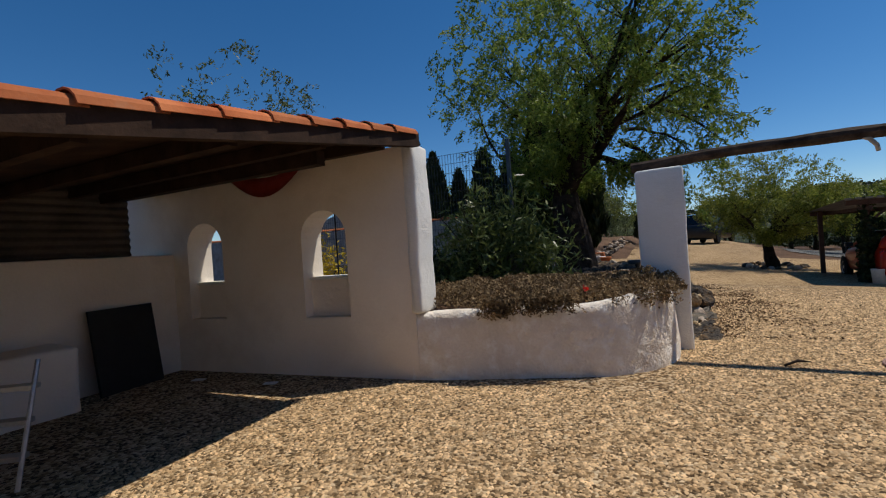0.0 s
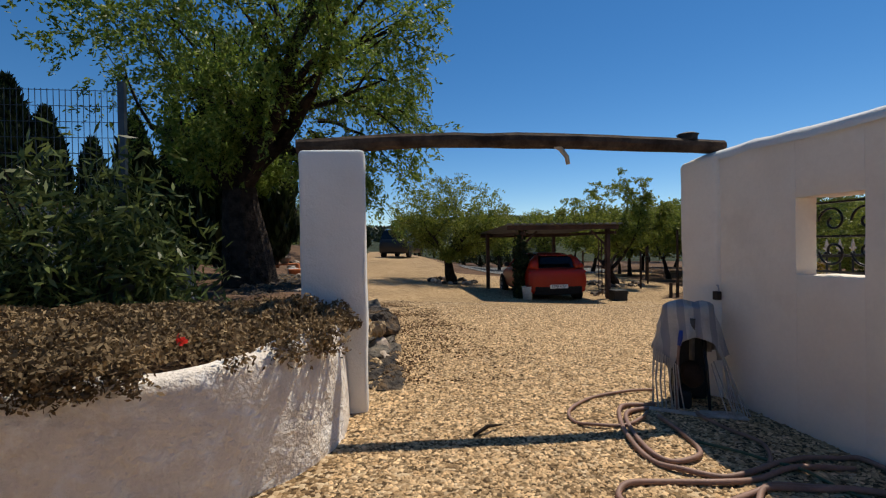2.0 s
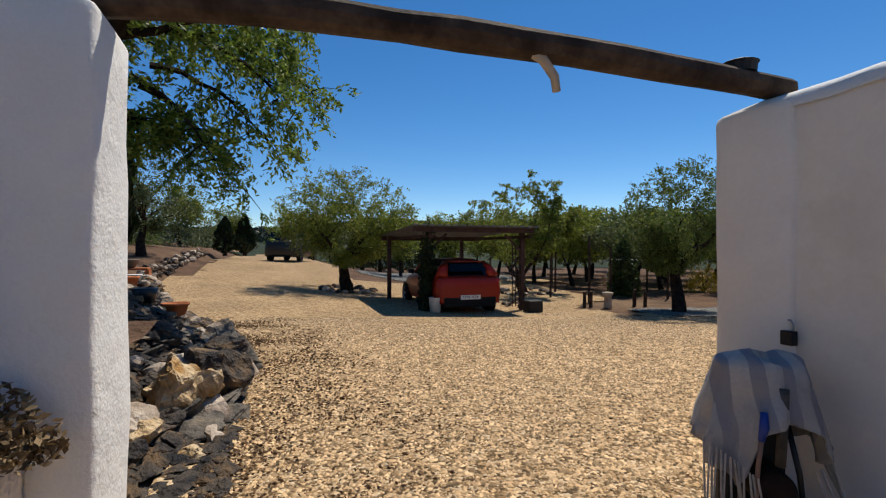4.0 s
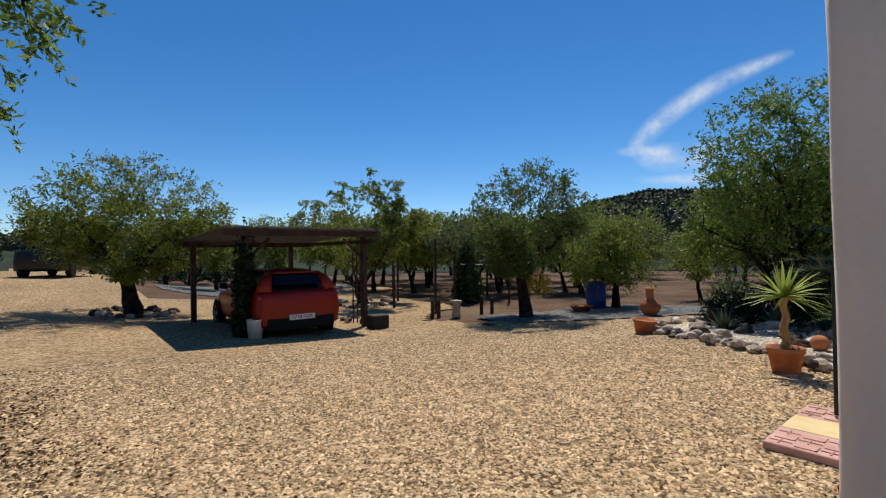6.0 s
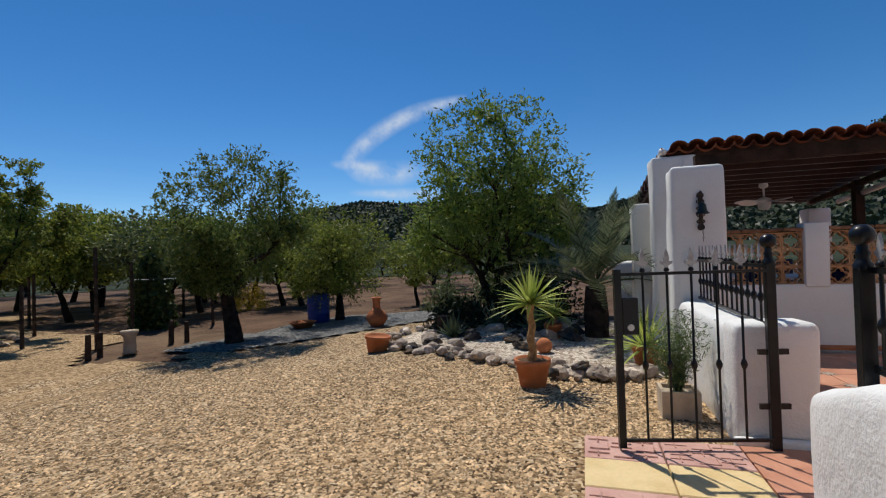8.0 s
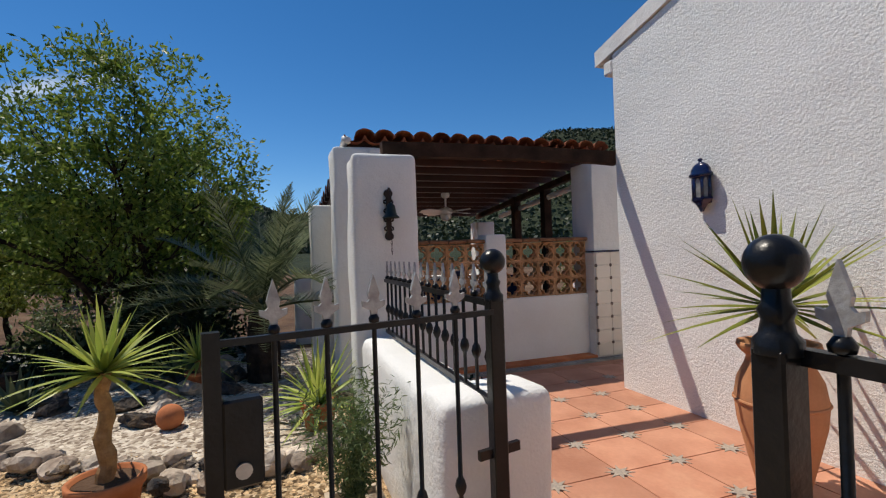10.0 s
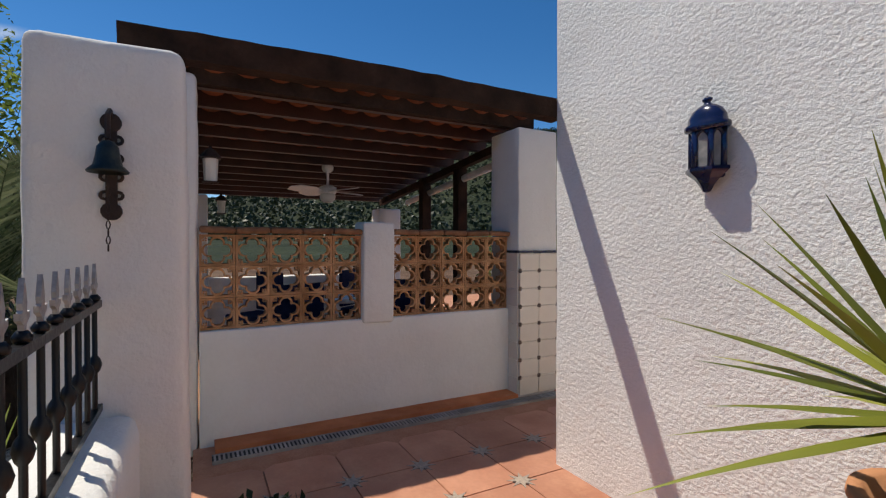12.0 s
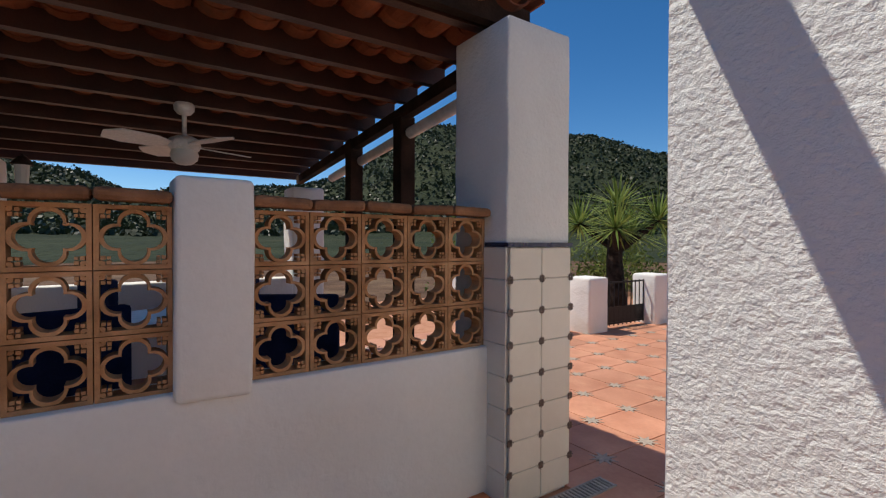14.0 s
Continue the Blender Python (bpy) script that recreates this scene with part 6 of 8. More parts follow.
def orchard():
    rng = random.Random(8)
    for i in range(9):
        for j in range(9):
            x = 13 + j * 5.2 + rng.uniform(-1, 1)
            y = 24 - i * 4.6 + j * 1.6 + rng.uniform(-1, 1)
            if x < 16.5 and y < 15 or math.hypot(x - 9, y - 7) < 10.5 or y < 3 + 0.55 * (x - 12) or (x - 17) ** 2 + (y - 12) ** 2 < 12:
                continue
            again(far if rng.random() < 0.5 else far2, x, y, rng.uniform(0, 360), rng.uniform(0.75, 1.1))
    for x, y, s in ((12.5, 24, 1.0), (15.5, 28, 1.05), (19, 30, 1.1), (24, 32, 1.1), (8, 38, 1.1), (12, 40, 1.0), (17, 41, 1.0), (3.5, 46, 1.1), (-4.5, 35, 1.0), (-8, 31, 1.1), (-10, 38, 1.2), (-2.5, 42, 0.9), (-13, 29, 1.1), (22, 38, 1.1), (28, 30, 1.1), (6, 52, 1.2), (14, 52, 1.2), (13, 21.6, 1.0), (15.2, 23.5, 1.05), (12.2, 27.5, 1.1), (17, 25.6, 1.1), (18.2, 21, 1.0), (15.4, 19, 0.95), (17.4, 17.2, 0.9), (20.5, 24, 1.1), (10.8, 31.5, 1.1), (16, 33, 1.15), (21.5, 28, 1.15), (7.4, 30, 0.95)):
        again(far if x % 2 else far2, x, y, rng.uniform(0, 360), s)


orchard()


def cypress(x, y, z, h, r, seed, label, count=5200):
    """A dense pointed evergreen of upright sprays."""
    rng = np.random.default_rng(seed)
    t = thing("cypress", label, "tree", (x, y, z))
    u = rng.random(count) ** 0.8
    prof = np.minimum(1, (u + 0.05) * 5) * (1 - u) ** 0.65 * 1.25
    a = rng.uniform(0, 2 * np.pi, count)
    lump = 1 + 0.22 * np.sin(a * 3 + u * 9 + seed) + 0.12 * np.sin(a * 7 - u * 17)
    rad = r * prof * lump * np.sqrt(rng.uniform(0.45, 1, count))
    c = np.stack([rad * np.cos(a), rad * np.sin(a), 0.1 + u * h], 1)
    d = np.stack([np.cos(a) * 0.25, np.sin(a) * 0.25, np.ones(count)], 1) + rng.normal(0, 0.25, (count, 3))
    d /= np.linalg.norm(d, axis=1)[:, None]
    s = np.cross(d, rng.normal(0, 1, (count, 3)))
    s /= np.linalg.norm(s, axis=1)[:, None]
    ln = h * 0.035 * rng.uniform(0.7, 1.4, count)[:, None]
    v = np.stack([c - d * ln, c + s * ln * 0.4, c + d * ln * 1.3, c - s * ln * 0.4], 1).reshape(-1, 3)
    child("foliage", np_mesh("foliage", v, np.arange(4 * count).reshape(-1, 4), M["darkleaf"]), t, kind="stuff")
    bm = bmesh.new()
    tube(bm, [(0, 0, -0.1), (0, 0, h * 0.85)], [r * 0.22, 0.01], 7)
    part("trunk", bm, M["bark"], t)
    return t


for k, (x, y, h, r) in enumerate(((-7.0, 12.4, 3.9, 0.62), (-6.5, 12.7, 3.4, 0.5), (-5.9, 13.2, 2.9, 0.45), (-5.1, 13.3, 3.4, 0.6), (-4.4, 13.7, 3.2, 0.6), (-8.4, 12.2, 3.4, 0.6))):
    cypress(x, y, 0.6, h, r, 80 + k, "dark pointed cypress behind the wire fence")
cypress(-2.35, 14.0, 0.95, 4.0, 0.52, 90, "tall dark cypress on the raised bank", 7000)
cypress(-3.3, 13.0, 0.95, 4.2, 0.55, 91, "tall dark cypress on the raised bank", 7000)
cypress(-0.9, 32.5, 0.9, 2.1, 0.55, 92, "clipped dark cypress beside the driveway", 3500)
cypress(-2.0, 33.5, 0.9, 2.0, 0.6, 93, "clipped dark cypress beside the driveway", 3500)
for k, (x, y) in enumerate(((6.0, 34.5), (7.4, 35.5), (8.8, 35.0), (10.4, 35.6), (12, 35))):
    cypress(x, y, ground(x, y), 1.7, 0.75, 95 + k, "round dark evergreen at the grey gravel", 2500)


def shrub(name, label, x, y, z, w, d, h, count, leaf, seed, material, aspect=2.6, category="shrub", up=0.4, shell=0.35):
    rng = np.random.default_rng(seed)
    t = thing(name, label, category, (x, y, z))
    q = rng.normal(0, 1, (count, 3))
    q /= np.linalg.norm(q, axis=1)[:, None]
    q[:, 2] = np.abs(q[:, 2])
    rad = rng.uniform(shell, 1, count)[:, None] ** 0.6
    a = np.arctan2(q[:, 1], q[:, 0])
    lump = (1 + 0.18 * np.sin(a * 4 + seed) + 0.14 * np.sin(a * 9 + q[:, 2] * 6))[:, None]
    c = q * rad * lump * np.array([w / 2, d / 2, h])
    v, f = leaf_quads(c, leaf, rng, aspect)
    child("foliage", np_mesh("foliage", v, f, material), t, kind="stuff")
    bm = bmesh.new()
    r2 = random.Random(seed)
    for k in range(9):
        e = Vector((r2.uniform(-0.4, 0.4) * w, r2.uniform(-0.4, 0.4) * d, h * r2.uniform(0.5, 0.9)))
        tube(bm, [(0, 0, -0.05), e * 0.5 + Vector((r2.gauss(0, 0.05), 0, 0.05)), e], [0.018, 0.012, 0.004], 5, caps=False)
    part("stem_cluster", bm, M["bark"], t, kind="stuff")
    return t


for k, (x, y, s2) in enumerate(((-5.6, 30.5, 2.4), (-4.4, 34.0, 2.6), (-7.4, 24.0, 2.4), (-6.8, 19.5, 1.8), (-8.6, 28.0, 2.8), (-3.6, 39.0, 2.6), (-5.0, 17.0, 1.2))):
    shrub("bush", "dusty green scrub on the stony bank", x, y, ground(x, y) - 0.05, s2, s2, s2 * 0.75, 2600, 0.06, 120 + k, M["olive"] if k % 2 else M["almond"])
shrub("oleander", "bushy oleander with long green leaves by the fence", -2.45, 6.75, 0.62, 2.3, 1.2, 1.5, 5200, 0.075, 3, M["oleander"], aspect=5)
shrub("oleander", "broad dark shrub under the almond tree", -3.5, 6.8, 0.62, 1.4, 0.9, 0.6, 2400, 0.055, 14, M["darkleaf"], aspect=4)
shrub("yellow_broom", "yellow flowering broom in the orchard", 16.3, 17.8, -0.4, 1.6, 1.2, 1.0, 2200, 0.04, 7, M["yellow_flower"])
shrub("yellow_broom", "yellow flowering broom behind the shed wall", -5.6, 6.2, 0.6, 1.6, 0.8, 1.0, 2000, 0.04, 8, M["yellow_flower"])
shrub("ivy_stump", "old trunk thickly covered with dark green ivy", 12.15, 17.4, -0.4, 0.95, 0.95, 2.05, 6500, 0.06, 9, M["oleander"], aspect=1.6)
shrub("climbing_plant", "leafy climber on the front carport post", 4.15, 15.0, -0.35, 0.42, 0.42, 2.0, 3400, 0.05, 10, M["darkleaf"], aspect=1.6)
shrub("bush", "low dark bushes at the foot of the rock garden", 11.0, 8.9, -0.1, 1.6, 1.0, 0.55, 1800, 0.05, 12, M["darkleaf"])
shrub("bush", "dense dark shrub under the tall tree", 11.5, 7.6, -0.1, 2.2, 1.6, 1.3, 5000, 0.055, 13, M["darkleaf"])
for k, (x, y, s) in enumerate(((14.6, 10.2, 1.2), (15.8, 9.0, 1.5), (17.5, 9.5, 1.6), (13.8, 7.6, 1.2))):
    shrub("bush", "scrubby grey-green bush beyond the rock garden", x, y, -0.3, s, s, s * 0.8, 1600, 0.05, 20 + k, M["olive"])


def groundcover():
    """Dried trailing succulents that fill the bed and spill over its wall."""
    rng = np.random.default_rng(17)
    t = thing("trailing_groundcover", "dry brown trailing succulent spilling over the bed wall", "groundcover", (0, 0, 0))
    c = []
    while len(c) < 42000:
        x = rng.uniform(-2.6, 0.05)
        y0 = wall_line(x) + 0.22 if x < -0.62 else 4.75 + (x + 0.62) * 1.35
        y = y0 + (6.15 - y0) * rng.random() ** 0.8
        if x > -0.35 and y > 5.7:
            continue
        hump = 0.22 + 0.16 * noise.noise(Vector((x * 1.7, y * 1.7, 4))) + 0.05 * noise.noise(Vector((x * 6, y * 6, 1)))
        edge = min(1.0, (y - y0) * 3 + 0.35)
        c.append((x, y, 0.64 + hump * edge * (0.35 + 0.65 * rng.random())))
    for k in range(44):
        x = rng.choice([-1.7, -1.6, -1.5, -1.4, -1.2, -1.1, -0.35, -0.25, -0.15]) + rng.normal(0, 0.10)
        y = (wall_line(x) if x < -0.62 else 4.55 + (x + 0.62) * 1.3)
        ln = rng.uniform(0.05, 0.15) + 0.05 * max(0.0, -1.35 - x)
        for i in range(int(170)):
            u = rng.random()
            c.append((x + rng.normal(0, 0.045) + 0.05 * u, y + 0.22 - 0.26 * min(u * 2, 1) + rng.normal(0, 0.02), 0.80 - 0.06 * u - ln * max(u - 0.45, 0) * 1.8 + rng.normal(0, 0.018)))
    c = np.array(c)
    v, f = leaf_quads(c, 0.0175, rng, 2.2)
    child("foliage", np_mesh("foliage", v, f, M["dry"]), t, kind="stuff")
    fl = np.array([(-0.85, 4.75, 0.80)]) + rng.normal(0, 0.012, (14, 3))
    v, f = leaf_quads(fl, 0.016, rng, 1.4)
    child("blossom", np_mesh("blossom", v, f, M["red_flower"]), t, "single red flower")


groundcover()
fl = thing("geranium", "red geranium flowers in a low pot beside the paving", "potted plant", (4.12, 6.12, 0.0))
part("pot", pot_mesh(bmesh.new(), 0.07, 0.08), M["terracotta"], fl, smooth=True)
rr = np.random.default_rng(5)
v, f = leaf_quads(np.array((0, 0, 0.10)) + rr.normal(0, 1, (120, 3)) * (0.04, 0.04, 0.02), 0.014, rr, 1.4)
child("leaves", np_mesh("leaves", v, f, M["oleander"]), fl)
v, f = leaf_quads(np.array((0, 0, 0.135)) + rr.normal(0, 1, (60, 3)) * (0.035, 0.035, 0.012), 0.012, rr, 1.3)
child("blossom", np_mesh("blossom", v, f, M["red_flower"]), fl, "bright red petals")


# ---- fence behind the bed ----
def wire_fence():
    single("wall_fence_base", slab(-9.0, -1.75, 7.2, 7.4, 0.3, 1.12, r=0.01, step=0.4), M["concrete"], "grey concrete wall under the wire fence", "wall", kind="structure")
    f = thing("wire_fence", "green-grey welded wire fence on a concrete wall", "fence", kind="structure")
    for x in (-2.37, -4.6, -6.9, -8.9):
        part("post", boxes((x - 0.03, x + 0.03, 7.27, 7.33, 1.1, 2.98)), M["wire"], f)
    w = bmesh.new()
    for k in range(121):
        x = -9.0 + k * 0.055
        box(w, x - 0.0025, x + 0.0025, 7.2975, 7.3025, 1.13, 2.9)
    part("upright_wires", w, M["wire"], f, kind="stuff")
    w = bmesh.new()
    for k in range(12):
        z = 1.15 + k * 0.158
        box(w, -9.0, -2.37, 7.304, 7.308, z - 0.003, z + 0.003)
    part("cross_wires", w, M["wire"], f, kind="stuff")
    single("wall_neighbour", slab(-14.0, -4.4, 10.3, 10.5, 0.2, 1.98, r=0.02, step=0.6), M["greystone"], "pale neighbour wall behind the fence", "wall", kind="structure")
    cop = thing("wall_coping", "orange clay coping on the neighbour wall", "coping", kind="structure")
    for k in range(22):
        piece("tile", TILE, cop, pose(-14 + k * 0.42, 10.4, 1.97, 0, 0, -90))
    shed2 = thing("neighbour_house", "white neighbour house with a grey pitched roof", "house", (-13.5, 22, 0.5))
    part("wall", boxes((-4, 4, -3, 3, 0, 2.2)), M["smooth_plaster"], shed2)
    b = bmesh.new()
    v = [b.verts.new(p) for p in ((-4.2, -3.2, 2.2), (4.2, -3.2, 2.2), (4.2, 3.2, 2.2), (-4.2, 3.2, 2.2), (0, -3.2, 3.3), (0, 3.2, 3.3))]
    for q in ((0, 1, 4), (2, 3, 5), (1, 2, 5, 4), (3, 0, 4, 5), (3, 2, 1, 0)):
        b.faces.new([v[i] for i in q])
    part("roof", b, M["greystone"], shed2)


wire_fence()


# ---- rocks ----
ROCKS = [rock_mesh("rock", M["rock"], 100 + k, (1, 0.8, 0.62)) for k in range(7)]
DARK = [rock_mesh("rock", M["darkrock"], 200 + k, (1.1, 0.8, 0.5), detail=3, strata=True) for k in range(8)]
SLATE = [rock_mesh("rock", M["slate"], 240 + k, (1.35, 0.9, 0.22), detail=3, strata=True) for k in range(4)]

OCHRE = [rock_mesh("rock", M["yellowrock"], 260 + k, (1.0, 0.8, 0.6), detail=3, strata=True) for k in range(3)]


def rockery():
    """Stones that hold the raised bank."""
    r = thing("rock_bank", "bank of rough dark and ochre rocks beside the gateway", "rocks", kind="structure")
    rng = random.Random(12)
    for k in range(250):
        y = 6.35 + 6.2 * (k / 250) + rng.uniform(-0.15, 0.15)
        u = rng.random()
        x = bank_edge(y) + 0.20 - 1.25 * u
        s = rng.uniform(0.18, 0.46) * (1.0 if u < 0.45 else 0.75)
        z = ground(x, y) + s * 0.06
        me = rng.choice((DARK, DARK, DARK, DARK, SLATE, SLATE, SLATE, ROCKS)[rng.randrange(8)] if y > 7.4 else (OCHRE, ROCKS, OCHRE, DARK)[rng.randrange(4)])
        if y < 7.2:
            s *= 0.7
            z -= 0.08
        piece("rock", me, r, pose(x, y, z, rng.uniform(-25, 25), rng.uniform(-25, 25), rng.uniform(0, 360)) @ Matrix.Scale(s, 4))
    for x, y, z, s, me, rot in ((-0.04, 7.86, 0.23, 0.72, rock_mesh("rock", M["yellowrock"], 301, (0.72, 0.78, 0.86), detail=4, rough=0.55, strata=True), 20), (-0.47, 7.98, 0.20, 0.44, rock_mesh("rock", M["darkrock"], 310, (0.9, 0.9, 0.85), detail=3), 40),
                                (0.22, 8.36, 0.18, 0.62, rock_mesh("rock", M["darkrock"], 311, (0.7, 1.0, 0.75), detail=3, rough=0.5), 75), (-0.40, 7.62, 0.05, 0.46, SLATE[1], 10), (0.02, 8.8, 0.26, 0.5, DARK[4], 120), (-0.15, 7.52, 0.02, 0.34, SLATE[2], 200), (0.1, 9.3, 0.2, 0.55, DARK[2], 30), (0.05, 10.2, 0.16, 0.4, ROCKS[3], 10)):
        piece("rock", me, r, pose(x, y, z, 10, -12, rot) @ Matrix.Scale(s, 4))
    for k, (x, y, z, rx, ry, rz, ln, w2) in enumerate(((0.32, 9.25, -0.02, -66, -14, 12, 0.95, 0.10), (0.44, 9.35, -0.02, -70, -10, 16, 0.7, 0.07))):
        plank = bevelled(boxes((-w2, w2, -0.025, 0.025, 0, ln)), 0.012, 1)
        bmesh.ops.subdivide_edges(plank, edges=plank.edges[:], cuts=2, use_grid_fill=True)
        for v in plank.verts:
            v.co += noise.noise_vector(v.co * 9) * 0.018
        part("slate_slab", plank, M["slate"], r, "long flat slate leaning on the rocks").matrix_basis = pose(x, y, z, rx, ry, rz)
    w = thing("dry_stone_wall", "low dry stone wall along the driveway", "wall", kind="structure")
    for k in range(170):
        y = 13 + 18.5 * (k / 170) + rng.uniform(-0.1, 0.1)
        s = rng.uniform(0.2, 0.4)
        x = bank_edge(y) - 0.15 - 0.35 * rng.random()
        piece("rock", rng.choice(DARK if rng.random() < 0.6 else ROCKS), w, pose(x, y, ground(x - 0.3, y) - 0.25 + 0.25 * rng.random(), rng.uniform(-15, 15), rng.uniform(-15, 15), rng.uniform(0, 360)) @ Matrix.Scale(s, 4))


rockery()


def rubble():
    """Broken slate and dead leaves on the bank between the rocks."""
    rng = np.random.default_rng(31)
    p = []
    while len(p) < 5200:
        y = rng.uniform(6.3, 13.5)
        x = bank_edge(y) + 0.30 - 2.4 * rng.random() ** 1.4
        p.append((x, y, ground(x, y)))
    p = np.array(p)
    n = len(p)
    base = np.array([(1, 0, 0), (0.3, 0.9, 0.1), (-0.85, 0.35, 0), (-0.5, -0.8, 0.1), (0.55, -0.75, 0), (0.05, 0.05, 0.55)])
    size = 0.018 + 0.07 * rng.random(n) ** 2.5
    a = rng.uniform(0, 2 * np.pi, n)
    v = (base[None] + rng.normal(0, 0.15, (n, 6, 3))) * size[:, None, None]
    c, s = np.cos(a)[:, None], np.sin(a)[:, None]
    v = np.stack([v[..., 0] * c - v[..., 1] * s, v[..., 0] * s + v[..., 1] * c, v[..., 2] + 0.01], -1) + p[:, None, :]
    fan = np.array([(0, 1, 5), (1, 2, 5), (2, 3, 5), (3, 4, 5), (4, 0, 5)])
    f = (fan[None] + 6 * np.arange(n)[:, None, None]).reshape(-1, 3)
    ob = new("rubble", np_mesh("rubble", v.reshape(-1, 3), f, M["darkrock"]))
    tagged(ob, "broken dark slate rubble scattered over the bank", "rubble", kind="stuff")


rubble()


def leaf_litter():
    """Fallen leaves and twigs blown together on the gravel below the bank."""
    rng = np.random.default_rng(41)
    p = []
    while len(p) < 5200:
        y = rng.uniform(6.4, 13.5)
        x = bank_edge(y) + 0.15 + abs(rng.normal(0, 0.75))
        if rng.random() < 0.35 + 0.9 * noise.noise(Vector((x * 1.4, y * 1.4, 8))) and not (x > 2.6 and y < 6.6):
            p.append((x, y, ground(x, y) + 0.016))
    v, f = leaf_quads(np.array(p), 0.016, rng, 2.0, flat=0.9)
    ob = new("leaf_litter", np_mesh("leaf_litter", v, f, M["litter"]))
    tagged(ob, "dry brown fallen leaves scattered on the gravel", "leaves", kind="stuff")


M["litter"] = leaf_material("dry_fallen_leaves", (0.05, 0.028, 0.015), (0.17, 0.095, 0.045), 0.1, 0.85)
leaf_litter()


def border():
    """Curved stone edging of the cactus garden."""
    b = thing("stone_border", "curved edging of pale rough stones", "stones", kind="structure")
    rng = random.Random(31)
    line = [(9.25, 9.62), (9.0, 9.1), (8.65, 8.5), (8.2, 7.85), (7.75, 7.25), (7.5, 6.85), (7.42, 6.5), (7.5, 6.1)]
    line2 = [(9.35, 9.75), (9.9, 9.85), (10.5, 9.75), (11.0, 9.45), (11.2, 9.0)]
    for ln, cnt in ((line, 125), (line2, 50)):
        for k in range(cnt):
            u = k / cnt * (len(ln) - 1)
            i = int(u)
            p = Vector((*ln[i], 0)).lerp(Vector((*ln[i + 1], 0)), u - i)
            p.x += rng.gauss(0, 0.07)
            p.y += rng.gauss(0, 0.07)
            s = rng.uniform(0.12, 0.25)
            piece("rock", rng.choice(ROCKS if rng.random() < 0.82 else DARK), b, pose(p.x, p.y, ground(p.x, p.y) + s * rng.uniform(0.08, 0.36), rng.uniform(-20, 20), rng.uniform(-20, 20), rng.uniform(0, 360)) @ Matrix.Scale(s, 4))
    rocks = thing("garden_rocks", "scattered rocks among the cactus garden", "rocks", kind="structure")
    for k in range(46):
        x, y = rng.uniform(8.6, 11.6), rng.uniform(6.7, 9.4)
        if x + y < 15.9:
            continue
        s = rng.uniform(0.15, 0.42)
        piece("rock", rng.choice(ROCKS if rng.random() < 0.45 else DARK), rocks, pose(x, y, ground(x, y) + s * 0.12, rng.uniform(-20, 20), rng.uniform(-20, 20), rng.uniform(0, 360)) @ Matrix.Scale(s, 4))
    for (cx, cy, n, rad) in ((2.95, 20.25, 34, 0.85), (9.2, 19.3, 26, 0.9), (7.2, 15.9, 12, 0.5)):
        ring = thing("tree_ring", "ring of loose stones round a tree foot", "stones", kind="structure")
        for k in range(n):
            a = 2 * math.pi * k / n
            x, y = cx + rad * math.cos(a) + rng.gauss(0, 0.1), cy + rad * math.sin(a) + rng.gauss(0, 0.1)
            s = rng.uniform(0.15, 0.36)
            piece("rock", rng.choice(ROCKS if rng.random() < 0.5 else DARK), ring, pose(x, y, ground(x, y) + s * 0.15, rng.uniform(-20, 20), rng.uniform(-20, 20), rng.uniform(0, 360)) @ Matrix.Scale(s, 4))


border()

# ---- potted plants and garden things ----
yucca(7.11, 7.14, ground(7.11, 7.14), 0.17, 0.26, 0.54, 0.44, "yucca with a short trunk in a terracotta pot", 64, 2)
yucca(9.6, 7.1, ground(9.6, 7.1), 0.13, 0.22, 0.12, 0.45, "young yucca in a pale pot among rocks", 44, 3)
yucca(8.05, 6.05, 0.0, 0.14, 0.22, 0.0, 0.56, "bushy yucca in a terracotta pot by the white pillar", 46, 4)
pot_at(9.0, 9.62, ground(9.0, 9.62), 0.19, 0.24, "leaning terracotta pot at the end of the stone border", 6)


def urn():
    t = thing("urn_yucca", "large spiky yucca in a two-handled terracotta urn", "potted plant", (6.045, 3.94, FLOOR))
    prof = [(0, 0), (0.14, 0), (0.15, 0.02), (0.20, 0.18), (0.255, 0.36), (0.27, 0.48), (0.25, 0.58), (0.20, 0.66), (0.185, 0.70), (0.225, 0.73), (0.245, 0.755), (0.24, 0.775), (0.20, 0.77), (0.175, 0.72), (0, 0.70)]
    prof = [(r * 0.74, z * 0.97) for r, z in prof]
    part("urn", lathe(bmesh.new(), prof, 36), M["urn"], t, "pale terracotta urn", smooth=True)
    bm = bmesh.new()
    tube(bm, [(0.2 * math.cos(a), 0.2 * math.sin(a), 0.462) for a in (2 * math.pi * k / 40 for k in range(41))], 0.008, 6, caps=False)
    part("rope_line", bm, M["urn"], t, "raised rope line")
    for a in (135, 315):
        bm = bmesh.new()
        m = pose(0, 0, 0, 0, 0, a)
        tube(bm, [m @ Vector(p) for p in ((0.192, 0, 0.44), (0.232, 0, 0.46), (0.245, 0, 0.50), (0.225, 0, 0.54), (0.182, 0, 0.55))], 0.014, 8)
        part("handle", bm, M["urn"], t, smooth=True)
    bm = bmesh.new()
    tube(bm, [(0, 0, 0.70), (0.01, 0, 0.78), (0, 0.01, 0.84), (0, 0, 0.92)], [0.055, 0.05, 0.048, 0.04], 10)
    part("trunk", bm, M["bark"], t, "dark stubby trunk")
    child("leaves", blades_mesh("leaves", M["yuccaleaf"], 46, 0.60, 0.046, 6, (0, 0, 0.93), tilt=(8, 106), droop=0.12, segs=5), t, "long stiff yellow-green leaves")


